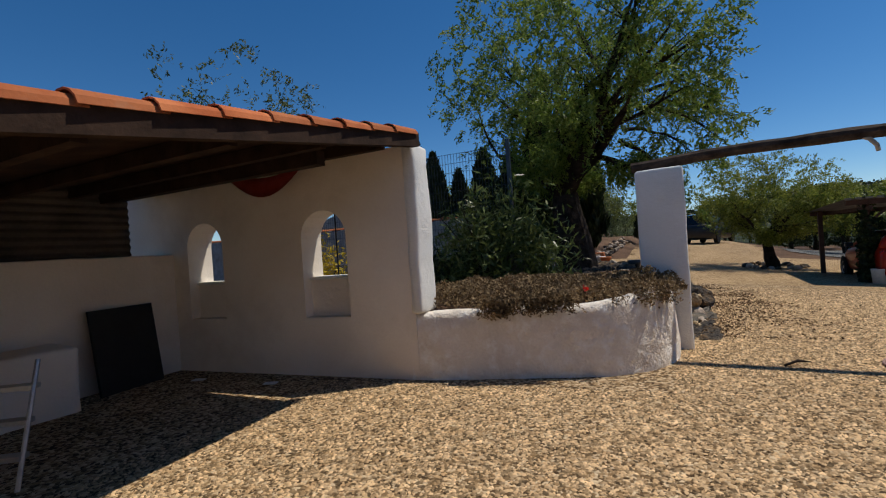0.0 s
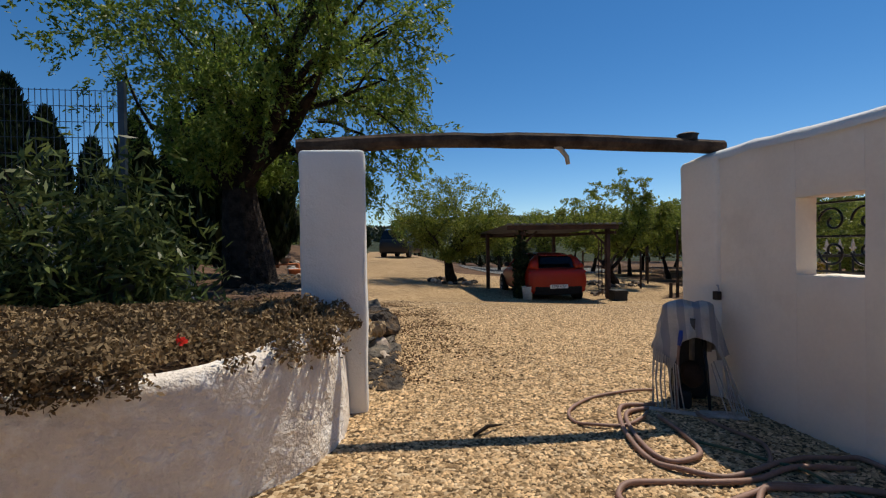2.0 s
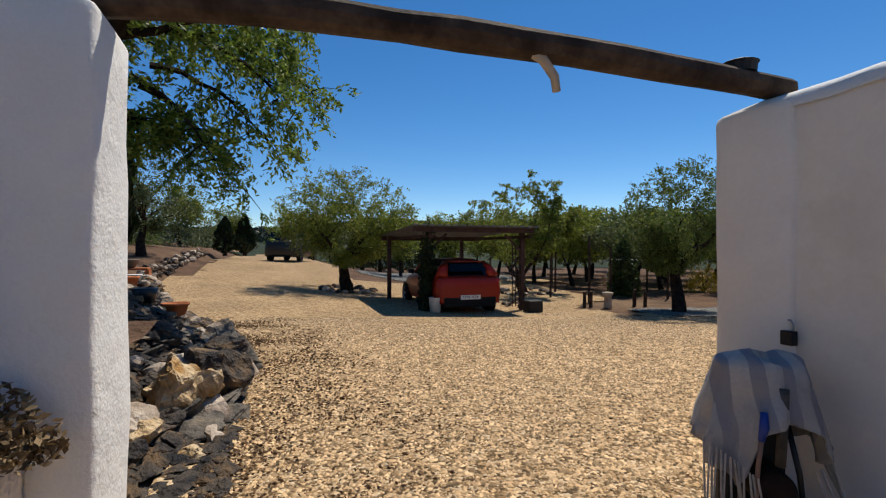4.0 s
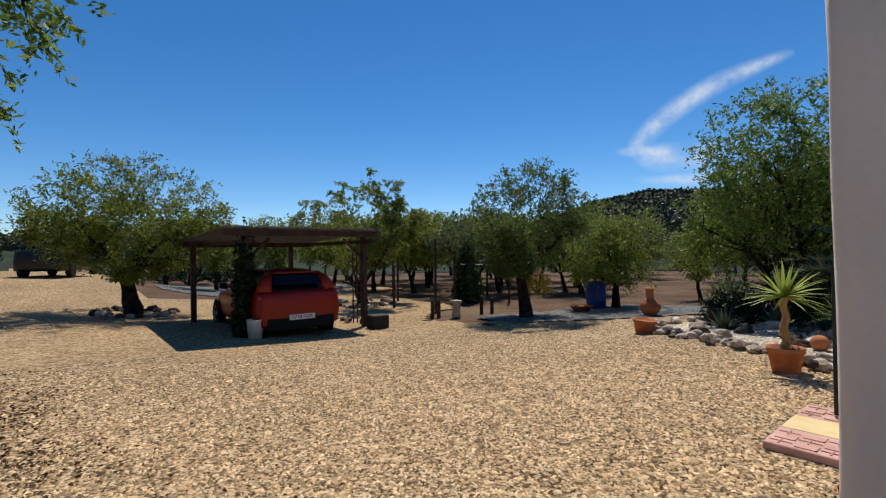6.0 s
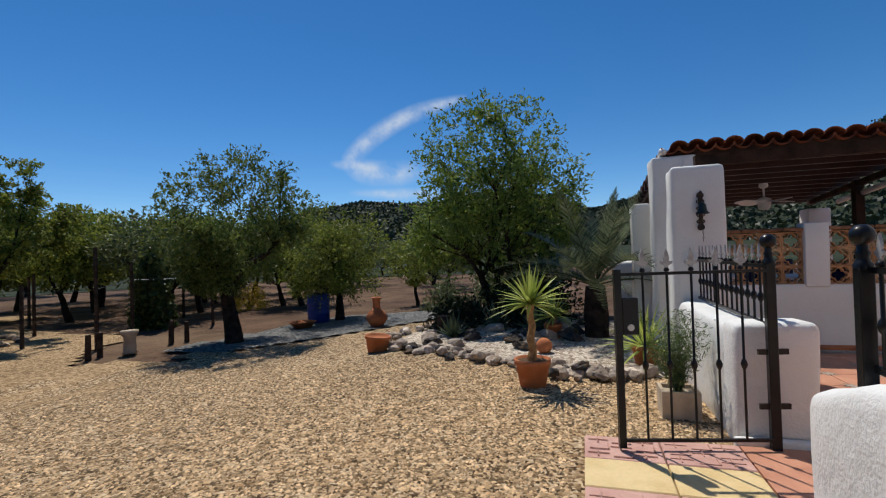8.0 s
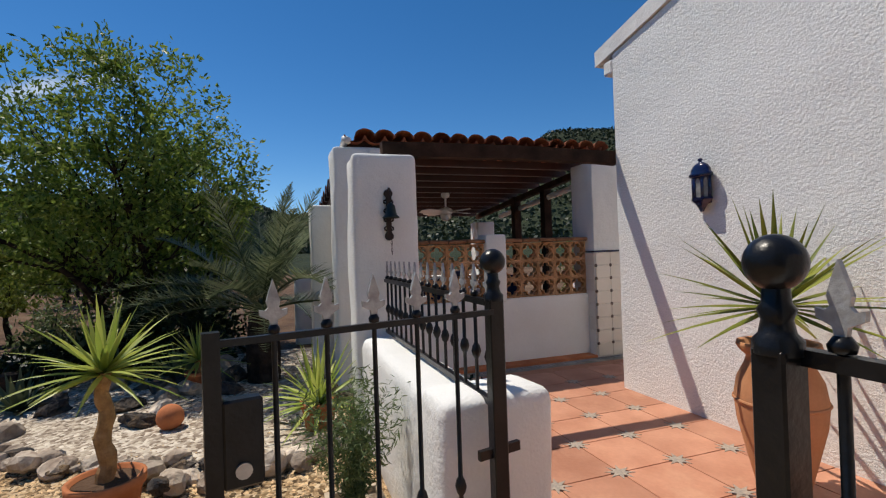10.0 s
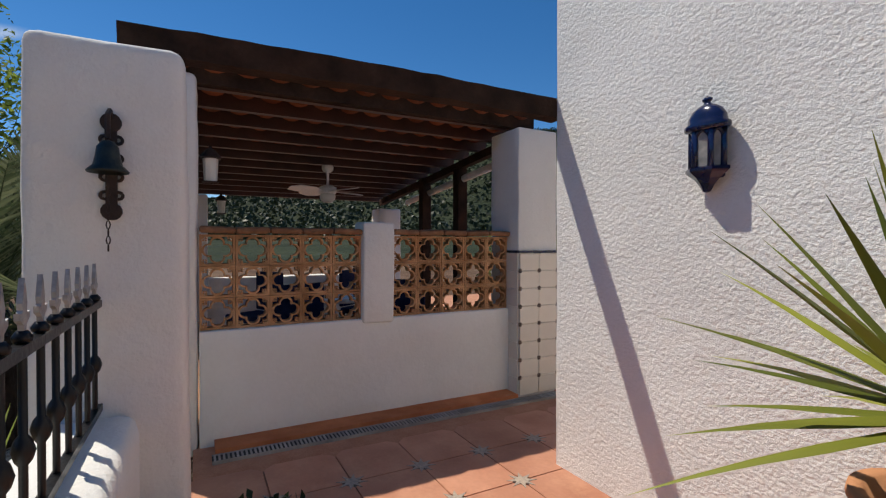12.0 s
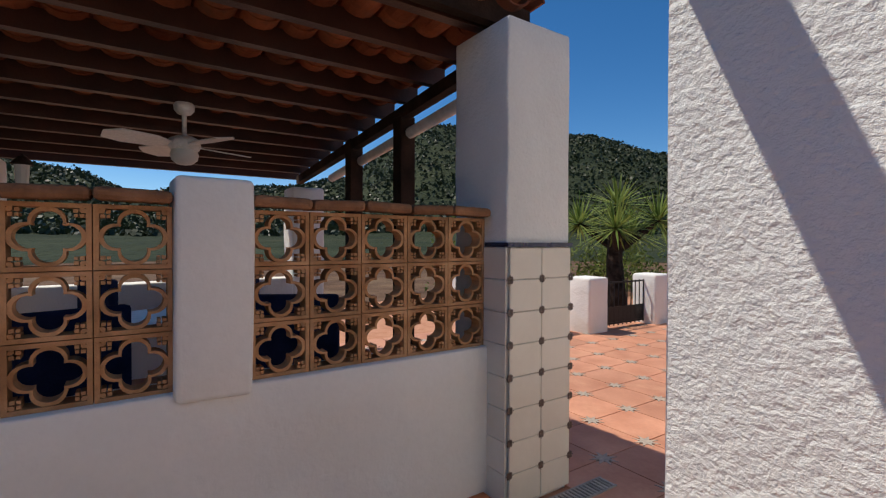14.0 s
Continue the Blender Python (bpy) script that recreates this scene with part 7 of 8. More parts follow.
M["yuccaleaf"] = leaf_material("stiff_yucca_leaves", (0.085, 0.11, 0.014), (0.27, 0.29, 0.04), 0.2, 0.45)
M["urn"] = surf("pale_terracotta_urn", (0.42, 0.19, 0.09), (0.52, 0.26, 0.135), 4, 0.8, 0.15, 60, fine=0.1, stain=((0.5, 0.38, 0.28), 3, 0.6, 0.4))
urn()


def rosemary():
    t = thing("rosemary_planter", "rosemary bush in a square cast stone planter", "potted plant", (6.5, 6.0, 0.0))
    bm = ((-0.13, 0.13, -0.13, 0.13, 0, 0.02), (-0.13, -0.105, -0.13, 0.13, 0.02, 0.2), (0.105, 0.13, -0.13, 0.13, 0.02, 0.2), (-0.105, 0.105, -0.13, -0.105, 0.02, 0.2), (-0.105, 0.105, 0.105, 0.13, 0.02, 0.2), (-0.105, 0.105, -0.105, 0.105, 0.02, 0.17))
    for bx in bm:
        part("planter_panel", boxes(bx), M["stonebox"], t, "square sandy stone box")
    rng = np.random.default_rng(9)
    c = []
    for k in range(150):
        a, s = rng.uniform(0, 2 * np.pi), rng.uniform(0.1, 1)
        e = np.array([np.cos(a) * 0.30 * s, np.sin(a) * 0.30 * s, rng.uniform(0.34, 0.62)])
        for u in rng.random(34):
            c.append(np.array([0, 0, 0.17]) + e * u + rng.normal(0, 0.012, 3))
    v, f = leaf_quads(np.array(c), 0.022, rng, 7)
    child("foliage", np_mesh("foliage", v, f, M["rosemary"]), t, "upright grey-green needles", kind="stuff")


rosemary()
pp = thing("potted_shrub", "small dark leafy plant in a low pot on the terrace", "potted plant", (7.5, 5.08, FLOOR))
part("pot", pot_mesh(bmesh.new(), 0.10, 0.14), M["terracotta"], pp, smooth=True)
rr = np.random.default_rng(15)
v, f = leaf_quads(np.array((0, 0, 0.22)) + rr.normal(0, 1, (420, 3)) * (0.07, 0.07, 0.055), 0.024, rr, 1.8)
child("leaves", np_mesh("leaves", v, f, M["darkleaf"]), pp)


def palm():
    t = thing("date_palm", "young palm with arching dusty fronds", "palm", (9.75, 6.5, -0.02))
    bm = bmesh.new()
    tube(bm, [(0, 0, 0), (0.02, 0, 0.35), (0, 0, 0.75)], [0.17, 0.18, 0.14], 12)
    part("trunk", bm, M["bark"], t)
    rng = random.Random(5)
    for k in range(30):
        az = k * 2.4 + rng.uniform(-0.2, 0.2)
        el = radians(rng.uniform(15, 80))
        ln = rng.uniform(1.3, 1.9)
        d = Vector((math.cos(az) * math.cos(el), math.sin(az) * math.cos(el), math.sin(el)))
        side = Vector((-math.sin(az), math.cos(az), 0))
        vs, fs = [], []
        pts = []
        for i in range(57):
            u = i / 56
            p = Vector((0, 0, 0.75)) + d * ln * u - Vector((0, 0, 0.55 * ln * u * u * math.cos(el)))
            pts.append(p)
            if i > 8:
                for s in (-1, 1):
                    l2 = 0.33 * math.sin(math.pi * min(u * 0.85 + 0.12, 1))
                    e = (side * s + d * 0.9 + Vector((rng.gauss(0, 0.12), rng.gauss(0, 0.12), 0.35 - 0.5 * u + rng.gauss(0, 0.15)))).normalized() * l2 * rng.uniform(0.8, 1.05)
                    b = len(vs)
                    w = d * 0.009
                    vs += [p - w, p + w, p + e * 0.6 + w * 0.7, p + e * 0.6 - w * 0.7, p + e]
                    fs += [(b, b + 1, b + 2, b + 3), (b + 3, b + 2, b + 4, b + 4)]
        bm = bmesh.new()
        v2 = [bm.verts.new(v) for v in vs]
        for q in fs:
            bm.faces.new([v2[i] for i in dict.fromkeys(q)])
        tube(bm, pts[::4], [0.014 * (1 - 0.065 * i) for i in range(len(pts[::4]))], 4, caps=False)
        part("frond", bm, M["palm"], t)


palm()
for k, (x, y, s) in enumerate(((10.6, 8.1, 0.5), (11.5, 8.6, 0.6), (10.2, 7.4, 0.45), (12.4, 9.0, 0.6), (9.9, 8.7, 0.4))):
    ag = thing("agave", "grey-green agave among the garden rocks", "agave", (x, y, ground(x, y)))
    child("leaves", blades_mesh("leaves", M["agave"], 26, s, 0.075, 40 + k, (0, 0, 0.02), tilt=(5, 78), droop=0.05), ag)
bm = bmesh.new()
bmesh.ops.create_uvsphere(bm, u_segments=18, v_segments=12, radius=0.10)
single("terracotta_ball", bm, M["terracotta"], "round terracotta ball among the stones", "ornament", smooth=True, at=pose(8.55, 7.15, 0.09))
for x, y, h in ((10.9, 9.2, 0.34), (11.2, 9.3, 0.2), (10.4, 9.0, 0.3)):
    single("stump", lathe(bmesh.new(), [(0, 0), (0.13, 0), (0.12, h * 0.5), (0.125, h), (0, h)], 12), M["bark"], "short dark sawn stump in the rock garden", "stump", at=pose(x, y, ground(x, y)))


def chiminea():
    t = thing("chiminea", "small terracotta chiminea on the grey chippings", "chiminea", (11.9, 10.95, ground(11.9, 10.95)))
    part("belly", lathe(bmesh.new(), [(0, 0), (0.12, 0), (0.14, 0.03), (0.22, 0.14), (0.23, 0.22), (0.17, 0.32), (0.10, 0.37), (0.085, 0.40), (0, 0.40)], 22), M["terracotta"], t, smooth=True)
    part("chimney", lathe(bmesh.new(), [(0.085, 0.39), (0.08, 0.48), (0.085, 0.58), (0.11, 0.61), (0.105, 0.63), (0.07, 0.62), (0.06, 0.5)], 18), M["terracotta"], t, smooth=True)


chiminea()


def drum():
    x, y = 13.25, 13.2
    t = thing("plastic_drum", "blue plastic storage drum under the almond tree", "drum", (x, y, ground(x, y)))
    part("drum_body", lathe(bmesh.new(), [(0, 0), (0.24, 0), (0.27, 0.03), (0.275, 0.22), (0.285, 0.24), (0.275, 0.26), (0.275, 0.48), (0.285, 0.5), (0.275, 0.52), (0.27, 0.70), (0.25, 0.73), (0, 0.73)], 24), M["bluedrum"], t, smooth=True)
    part("lid", lathe(bmesh.new(), [(0.0, 0.735), (0.255, 0.735), (0.265, 0.75), (0.25, 0.765), (0, 0.765)], 24), M["blackboard"], t)


drum()
single("bowl_planter", lathe(bmesh.new(), [(0, 0), (0.18, 0), (0.30, 0.14), (0.32, 0.15), (0.28, 0.15), (0.16, 0.05), (0, 0.05)], 22), M["terracotta"], "shallow terracotta bowl on the ground", "pot", smooth=True, at=pose(12.3, 13.05, ground(12.3, 13.05)))


def little_posts():
    x0, y0 = 9.3, 14.75
    single("stone_bollard", lathe(bmesh.new(), [(0, 0), (0.13, 0), (0.11, 0.05), (0.10, 0.30), (0.14, 0.36), (0.15, 0.42), (0.0, 0.43)], 14), M["stonebox"], "squat pale stone pedestal", "pedestal", smooth=True, at=pose(x0, y0, ground(x0, y0)))
    for k, (dx, dy, h) in enumerate(((-0.55, 0.3, 0.42), (-0.3, 0.35, 0.42), (1.0, 0.1, 0.45), (1.15, 0.25, 0.45), (1.3, 0.0, 0.4))):
        bm = bmesh.new()
        tube(bm, [(0, 0, -0.03), (0.01, 0, h)], [0.05, 0.045], 8)
        single("timber_post", bm, M["log"], "short round timber edging post", "post", group="edging posts", at=pose(x0 + dx, y0 + dy, ground(x0 + dx, y0 + dy)))
    for x, y, h in ((9.55, 15.9, 2.0), (10.6, 19.3, 1.5), (9.3, 17.6, 1.3), (11.4, 17.2, 1.7), (12.9, 16.2, 1.7), (8.6, 20.8, 1.3), (11.8, 21.4, 1.4), (14.2, 18.5, 1.5)):
        bm = bmesh.new()
        tube(bm, [(0, 0, -0.03), (0.01, 0, h)], [0.04, 0.035], 7)
        single("fence_pole", bm, M["log"], "thin weathered timber fence pole", "post", group="orchard fence poles", at=pose(x, y, ground(x, y)))
    bm = bmesh.new()
    tube(bm, [(9.3, 17.6, 0.75), (9.55, 15.9, 0.8), (11.4, 17.2, 0.9), (12.9, 16.2, 0.85)], 0.006, 4, caps=False)
    single("fence_wire", bm, M["wire"], "sagging wire between the orchard poles", "wire")


little_posts()


def left_bank_things():
    z = lambda x, y: ground(x, y)
    b = thing("brick_table", "low terracotta brick bench with pots on it", "bench", (-2.9, 18.7, z(-2.9, 18.7)))
    part("bench_top", bevelled(boxes((-0.5, 0.35, -0.2, 0.2, 0.16, 0.22)), 0.01, 1), M["terracotta"], b)
    for x in (-0.42, 0.27):
        part("bench_foot", boxes((x, x + 0.1, -0.15, 0.15, -0.05, 0.16)), M["terracotta"], b)
    single("bowl", lathe(bmesh.new(), [(0, 0), (0.12, 0), (0.2, 0.2), (0.22, 0.22), (0.18, 0.2), (0, 0.06)], 20), M["concrete"], "grey bowl on the brick bench", "pot", smooth=True, at=pose(-3.0, 18.7, z(-2.9, 18.7) + 0.22))
    pot_at(-0.60, 11.0, z(-0.60, 11.0) + 0.05, 0.17, 0.16, "wide terracotta pot on the stone bank")
    pot_at(-1.9, 14.2, z(-1.9, 14.2), 0.16, 0.2, "small terracotta pot on the stone bank")
    single("white_pot", lathe(bmesh.new(), [(0, 0), (0.1, 0), (0.16, 0.18), (0.17, 0.2), (0.14, 0.19), (0, 0.1)], 18), M["whiteplastic"], "small white pot on the bank", "pot", smooth=True, at=pose(-2.35, 16.4, z(-2.35, 16.4)))
    single("dark_pot", lathe(bmesh.new(), [(0, 0), (0.1, 0), (0.14, 0.16), (0.12, 0.17), (0, 0.1)], 16), M["blackpaint"], "dark plastic pot on the bank", "pot", smooth=True, at=pose(-0.85, 10.6, z(-0.85, 10.6) + 0.04))
    c = thing("garden_chair", "red-brown wooden garden chair on the bank", "chair", (-4.3, 20.2, z(-4.3, 20.2)), turn=30)
    part("seat", boxes((-0.25, 0.25, -0.22, 0.22, 0.40, 0.44)), M["wood"], c)
    part("backrest", boxes((-0.25, 0.25, 0.2, 0.24, 0.44, 0.85)), M["wood"], c)
    for sx in (-0.22, 0.22):
        for sy in (-0.2, 0.2):
            part("leg", boxes((sx - 0.02, sx + 0.02, sy - 0.02, sy + 0.02, -0.03, 0.40)), M["wood"], c)
    single("clay_amphora", lathe(bmesh.new(), [(0, 0), (0.1, 0), (0.13, 0.15), (0.06, 0.4), (0.04, 0.55), (0.06, 0.6), (0, 0.6)], 14), M["terracotta"], "slim terracotta amphora on the bank", "pot", smooth=True, at=pose(-3.6, 20.0, z(-3.6, 20.0)))


left_bank_things()


# ---- covered machine and hose by the gateway ----
def tarp_material():
    """Faded tarpaulin with broad vertical stripes."""
    m = surf("striped_faded_tarpaulin", (0.32, 0.31, 0.295), (0.44, 0.425, 0.40), 6, 0.8, 0.5, 60, fine=0.12, bdist=0.006)
    nd, lk = m.node_tree.nodes, m.node_tree.links
    b = nd["Principled BSDF"]
    old = b.inputs["Base Color"].links[0].from_socket
    tc = nd.new("ShaderNodeTexCoord")
    w = nd.new("ShaderNodeTexWave")
    w.bands_direction = "X"
    w.inputs["Scale"].default_value = 2.3
    w.inputs["Distortion"].default_value = 2.5
    lk.new(tc.outputs["Object"], w.inputs["Vector"])
    r = nd.new("ShaderNodeValToRGB")
    r.color_ramp.elements[0].position, r.color_ramp.elements[1].position = 0.55, 0.62
    lk.new(w.outputs["Fac"], r.inputs["Fac"])
    mx = nd.new("ShaderNodeMix")
    mx.data_type = "RGBA"
    lk.new(r.outputs["Color"], mx.inputs["Factor"])
    lk.new(old, mx.inputs["A"])
    mx.inputs["B"].default_value = (0.25, 0.25, 0.265, 1)
    lk.new(mx.outputs["Result"], b.inputs["Base Color"])
    return m


M["tarp"] = tarp_material()


def tarp_machine():
    """A pump under a fringed cloth; its open side looks along local -y."""
    t = thing("covered_machine", "garden pump under a striped grey cloth with long fringes", "machine", (2.59, 5.53, 0.0), turn=-32)
    t.scale = (0.80, 0.80, 0.92)
    bm = bmesh.new()
    n, rings = 72, []
    for j in range(25):
        u = j / 24
        ring = []
        for k in range(n):
            a = 2 * math.pi * k / n
            front = max(0.0, math.cos(a + math.pi / 2 + 0.15)) ** 3
            flap = max(0.0, math.cos(a + math.pi / 2 + 0.62)) ** 14
            hem = 0.44 + 0.25 * front - 0.34 * flap + 0.04 * math.sin(a * 5)
            drop = max(0.0, (u - 0.18) / 0.82)
            z = 0.87 - 0.03 * u - (0.84 - hem) * drop ** 1.1 + 0.015 * math.sin(a * 2 + 1)
            fold = 0.13 * math.sin(a * 7 + 1.0) + 0.09 * math.sin(a * 12 + 2) + 0.05 * math.sin(a * 19)
            r = min(1.0, (u / 0.22) ** 0.8) * 0.19 + 0.11 * drop ** 0.8
            r *= 1 + fold * drop * 0.8
            p = Vector((r * 1.02 * math.cos(a), r * 0.85 * math.sin(a), z))
            ring.append(bm.verts.new(p + noise.noise_vector(p * 8) * 0.022))
        rings.append(ring)
    bm.faces.new(rings[0])
    for a, b in zip(rings, rings[1:]):
        for k in range(n):
            bm.faces.new([a[k], b[k], b[(k + 1) % n], a[(k + 1) % n]])
    bmesh.ops.recalc_face_normals(bm, faces=bm.faces[:])
    bmesh.ops.solidify(bm, geom=bm.faces[:], thickness=0.006)
    part("cloth", bm, M["tarp"], t, "creased grey and white striped cloth", smooth=True)
    rng = random.Random(2)
    cords = [(-0.31 + 0.017 * k, -0.14 - 0.010 * k + rng.uniform(-0.02, 0.02), 0.50 - 0.01 * k, -0.33 + 0.022 * k + rng.uniform(-0.02, 0.02), -0.24 - 0.008 * k) for k in range(13)]
    cords += [(0.27 + 0.006 * k, -0.12 + 0.03 * k, 0.50 - 0.012 * k, 0.34 + 0.024 * k, -0.30 + 0.012 * k) for k in range(7)]
    cords += [(0.18, -0.2, 0.40, 0.30, -0.34), (0.20, -0.2, 0.42, 0.36, -0.33)]
    for x0, y0, z0, x1, y1 in cords:
        b = bmesh.new()
        g = rng.uniform(-0.015, 0.015)
        tube(b, [(x0, y0, z0), ((x0 + x1) / 2 - 0.01 + g, (y0 + y1) / 2, z0 * 0.5), (x1, y1, 0.015)], 0.0055, 5)
        part("fringe", b, M["cord"], t, "dirty white cord")
    part("pump_housing", lathe(bmesh.new(), [(0, -0.13), (0.08, -0.13), (0.10, -0.10), (0.10, 0.10), (0.08, 0.13), (0, 0.13)], 18, m=pose(0.03, -0.04, 0.27, 90)), M["wood"], t, "dark red pump housing", smooth=True)
    part("machine_base", bevelled(boxes((-0.16, 0.02, -0.2, 0.14, 0.0, 0.15)), 0.03, 2), M["blackboard"], t, "dark machine housing")
    part("machine_back", bevelled(boxes((-0.17, 0.17, 0.05, 0.18, 0.03, 0.78)), 0.04, 2), M["blackboard"], t)
    for x in (-0.14, 0.17):
        b = bmesh.new()
        tube(b, [(x, -0.16, 0.0), (x * 0.9, -0.1, 0.35), (x * 0.6, 0.0, 0.70)], 0.014, 6)
        part("frame_leg", b, M["blackpaint"], t, smooth=True)
    b = bmesh.new()
    tube(b, [(0.03, -0.21, 0.76), (0.02, -0.225, 0.62), (0.02, -0.20, 0.42)], 0.024, 10)
    part("supply_pipe", b, M["slate"], t, "dull yellow-grey pipe", smooth=True)
    b = bmesh.new()
    tube(b, [(-0.07, -0.24, 0.66), (-0.075, -0.255, 0.60), (-0.09, -0.26, 0.54)], [0.018, 0.024, 0.016], 8)
    part("hose_nozzle", b, M["bluedrum"], t, "blue hose nozzle", smooth=True)
    b = bmesh.new()
    tube(b, [(-0.09, -0.26, 0.54), (-0.10, -0.25, 0.42), (-0.10, -0.22, 0.25), (-0.12, -0.3, 0.02)], 0.012, 8)
    part("hose_tail", b, M["hose"], t, smooth=True)
    for x, y, ln, rz in ((-0.36, -0.33, 0.42, -4), (0.02, -0.36, 0.44, 8), (0.08, -0.28, 0.36, 14)):
        cl = bevelled(boxes((0, ln, -0.035, 0.035, 0, 0.022)), 0.008, 1)
        part("cloth_hem", cl, M["cord"], t, "flat pale batten on the gravel").matrix_basis = pose(x, y, 0.004, 0, 0, rz)


tarp_machine()


def hose():
    def curve(ctrl, n=9):
        pts = []
        c = [Vector((*p, 0.017 + 0.012 * (i % 2))) for i, p in enumerate(ctrl)]
        for i in range(len(c) - 1):
            p0, p1, p2, p3 = c[max(i - 1, 0)], c[i], c[i + 1], c[min(i + 2, len(c) - 1)]
            for k in range(n):
                t = k / n
                pts.append(0.5 * ((2 * p1) + (p2 - p0) * t + (2 * p0 - 5 * p1 + 4 * p2 - p3) * t * t + (3 * p1 - p0 - 3 * p2 + p3) * t ** 3))
        return pts
    runs = (([(2.5, 5.86), (2.26, 5.83), (1.92, 5.77), (1.6, 5.5), (1.54, 5.29), (1.66, 5.18), (1.85, 5.17), (2.02, 5.24), (2.15, 5.38)], "thin dusty garden hose looped on the gravel", 0.012),
            ([(2.28, 5.5), (2.02, 5.5), (1.86, 5.23), (1.74, 4.85), (1.74, 4.63), (1.83, 4.5), (2.0, 4.41), (2.19, 4.42), (2.4, 4.5), (2.6, 4.51), (2.8, 4.49), (2.9, 4.42), (2.88, 4.0), (2.8, 3.4)], "dusty red-brown garden hose lying beside the wall", 0.016),
            ([(2.2, 5.45), (1.98, 5.36), (1.87, 5.12), (1.78, 4.75), (1.84, 4.62), (1.99, 4.62), (2.1, 4.74), (2.14, 4.98), (2.18, 5.3)], "red-brown hose curled beneath the fringed cloth", 0.016),
            ([(2.75, 4.05), (2.55, 4.16), (2.35, 4.22), (2.14, 4.25), (2.0, 4.23), (1.68, 4.12), (1.47, 4.12), (1.36, 4.2), (1.36, 4.33), (1.46, 4.41), (1.67, 4.41), (1.95, 4.34), (2.17, 4.36), (2.45, 4.42), (2.78, 4.36)], "dusty red-brown garden hose in a long loop", 0.016),
            ([(2.1, 3.6), (2.05, 3.83), (1.97, 3.96), (1.95, 4.08), (2.01, 4.18), (2.15, 4.27), (2.38, 4.24), (2.63, 4.12), (2.82, 3.9)], "red-brown hose bending back to the wall", 0.016),
            ([(2.5, 5.3), (2.46, 5.22), (2.49, 4.98), (2.52, 4.76), (2.46, 4.61), (2.33, 4.47)], "dark hose in the shade of the wall", 0.013),
            ([(2.16, 4.84), (2.28, 4.66), (2.4, 4.52), (2.46, 4.38), (2.49, 4.21), (2.53, 3.95)], "faded yellow-green hose in the shade of the wall", 0.009))
    for ctrl, label, r in runs:
        bm = bmesh.new()
        tube(bm, curve(ctrl), r, 8)
        single("garden_hose", bm, M["agave"] if "yellow" in label else M["hose"], label, "hose", smooth=True)


hose()


# ---- carport and vehicles ----
def carport():
    t = thing("carport", "dark timber carport with a corrugated roof", "carport", (0, 0, 0), kind="structure")
    g = -0.36
    for x, y, h in ((4.15, 15.0, 1.74), (6.78, 15.05, 1.76), (3.85, 17.8, 1.62), (6.5, 18.6, 1.62)):
        part("post", bevelled(boxes((x - 0.055, x + 0.055, y - 0.055, y + 0.055, g, h)), 0.006, 1), M["porchdark"], t)
    zs = lambda y: 1.80 - (y - 14.6) * 0.045
    for y in (14.75, 18.2):
        part("cross_beam", boxes((3.7, 6.95, y - 0.04, y + 0.04, zs(y) - 0.14, zs(y) - 0.02)), M["porchdark"], t)
    bm = bmesh.new()
    n = 34
    rows = []
    for i in range(n + 1):
        x = 3.62 + 3.4 * i / n
        dz = 0.018 * (i % 2)
        rows.append([bm.verts.new((x, y, zs(y) + dz)) for y in (14.55, 18.9)])
    for a, b in zip(rows, rows[1:]):
        bm.faces.new([a[0], b[0], b[1], a[1]])
    bmesh.ops.solidify(bm, geom=bm.faces[:], thickness=0.012)
    part("roof_sheet", bm, M["corrugated"], t, "corrugated roof sheet")
    for k in range(17):
        x = 3.64 + 0.2 * k
        part("sheet_edge", boxes((x, x + 0.13, 14.53, 14.545, zs(14.54) - 0.012, zs(14.54) + 0.028)), M["concrete"], t, "pale end of a roof corrugation")
    for x in (4.15, 6.78):
        part("rafter", boxes((x - 0.03, x + 0.03, 14.6, 18.8, 1.52, 1.60)), M["porchdark"], t)
    for x, s in ((4.2, 1), (6.72, -1)):
        b = bmesh.new()
        tube(b, [(x, 15.05, 1.2), (x + s * 0.45, 15.05, 1.62)], 0.035, 4)
        part("brace", b, M["porchdark"], t)
    tr = thing("trellis", "narrow timber trellis on the carport post", "trellis", (6.60, 15.02, g))
    for k in range(3):
        part("slat", boxes((-0.13 + k * 0.1, -0.11 + k * 0.1, -0.01, 0.01, 0.1, 1.7)), M["porchdark"], tr)
    for k in range(9):
        part("slat", boxes((-0.13, 0.11, -0.02, -0.01, 0.25 + k * 0.17, 0.27 + k * 0.17)), M["porchdark"], tr)
    single("planter_box", bevelled(boxes((-0.2, 0.2, -0.16, 0.16, 0, 0.3)), 0.015, 1), M["blackboard"], "black plastic planter beside the carport post", "planter", at=pose(6.85, 14.6, ground(6.85, 14.6)))
    single("white_bucket", lathe(bmesh.new(), [(0, 0), (0.12, 0), (0.15, 0.34), (0.16, 0.36), (0.14, 0.36), (0.11, 0.03), (0, 0.03)], 18), M["whiteplastic"], "white plastic bucket at the carport post", "bucket", smooth=True, at=pose(4.22, 14.65, ground(4.22, 14.65)))


M["porchdark"] = surf("dark_brown_stained_post", (0.035, 0.016, 0.012), (0.075, 0.034, 0.025), 6, 0.7, 0.3, 50, fine=0.2)
carport()


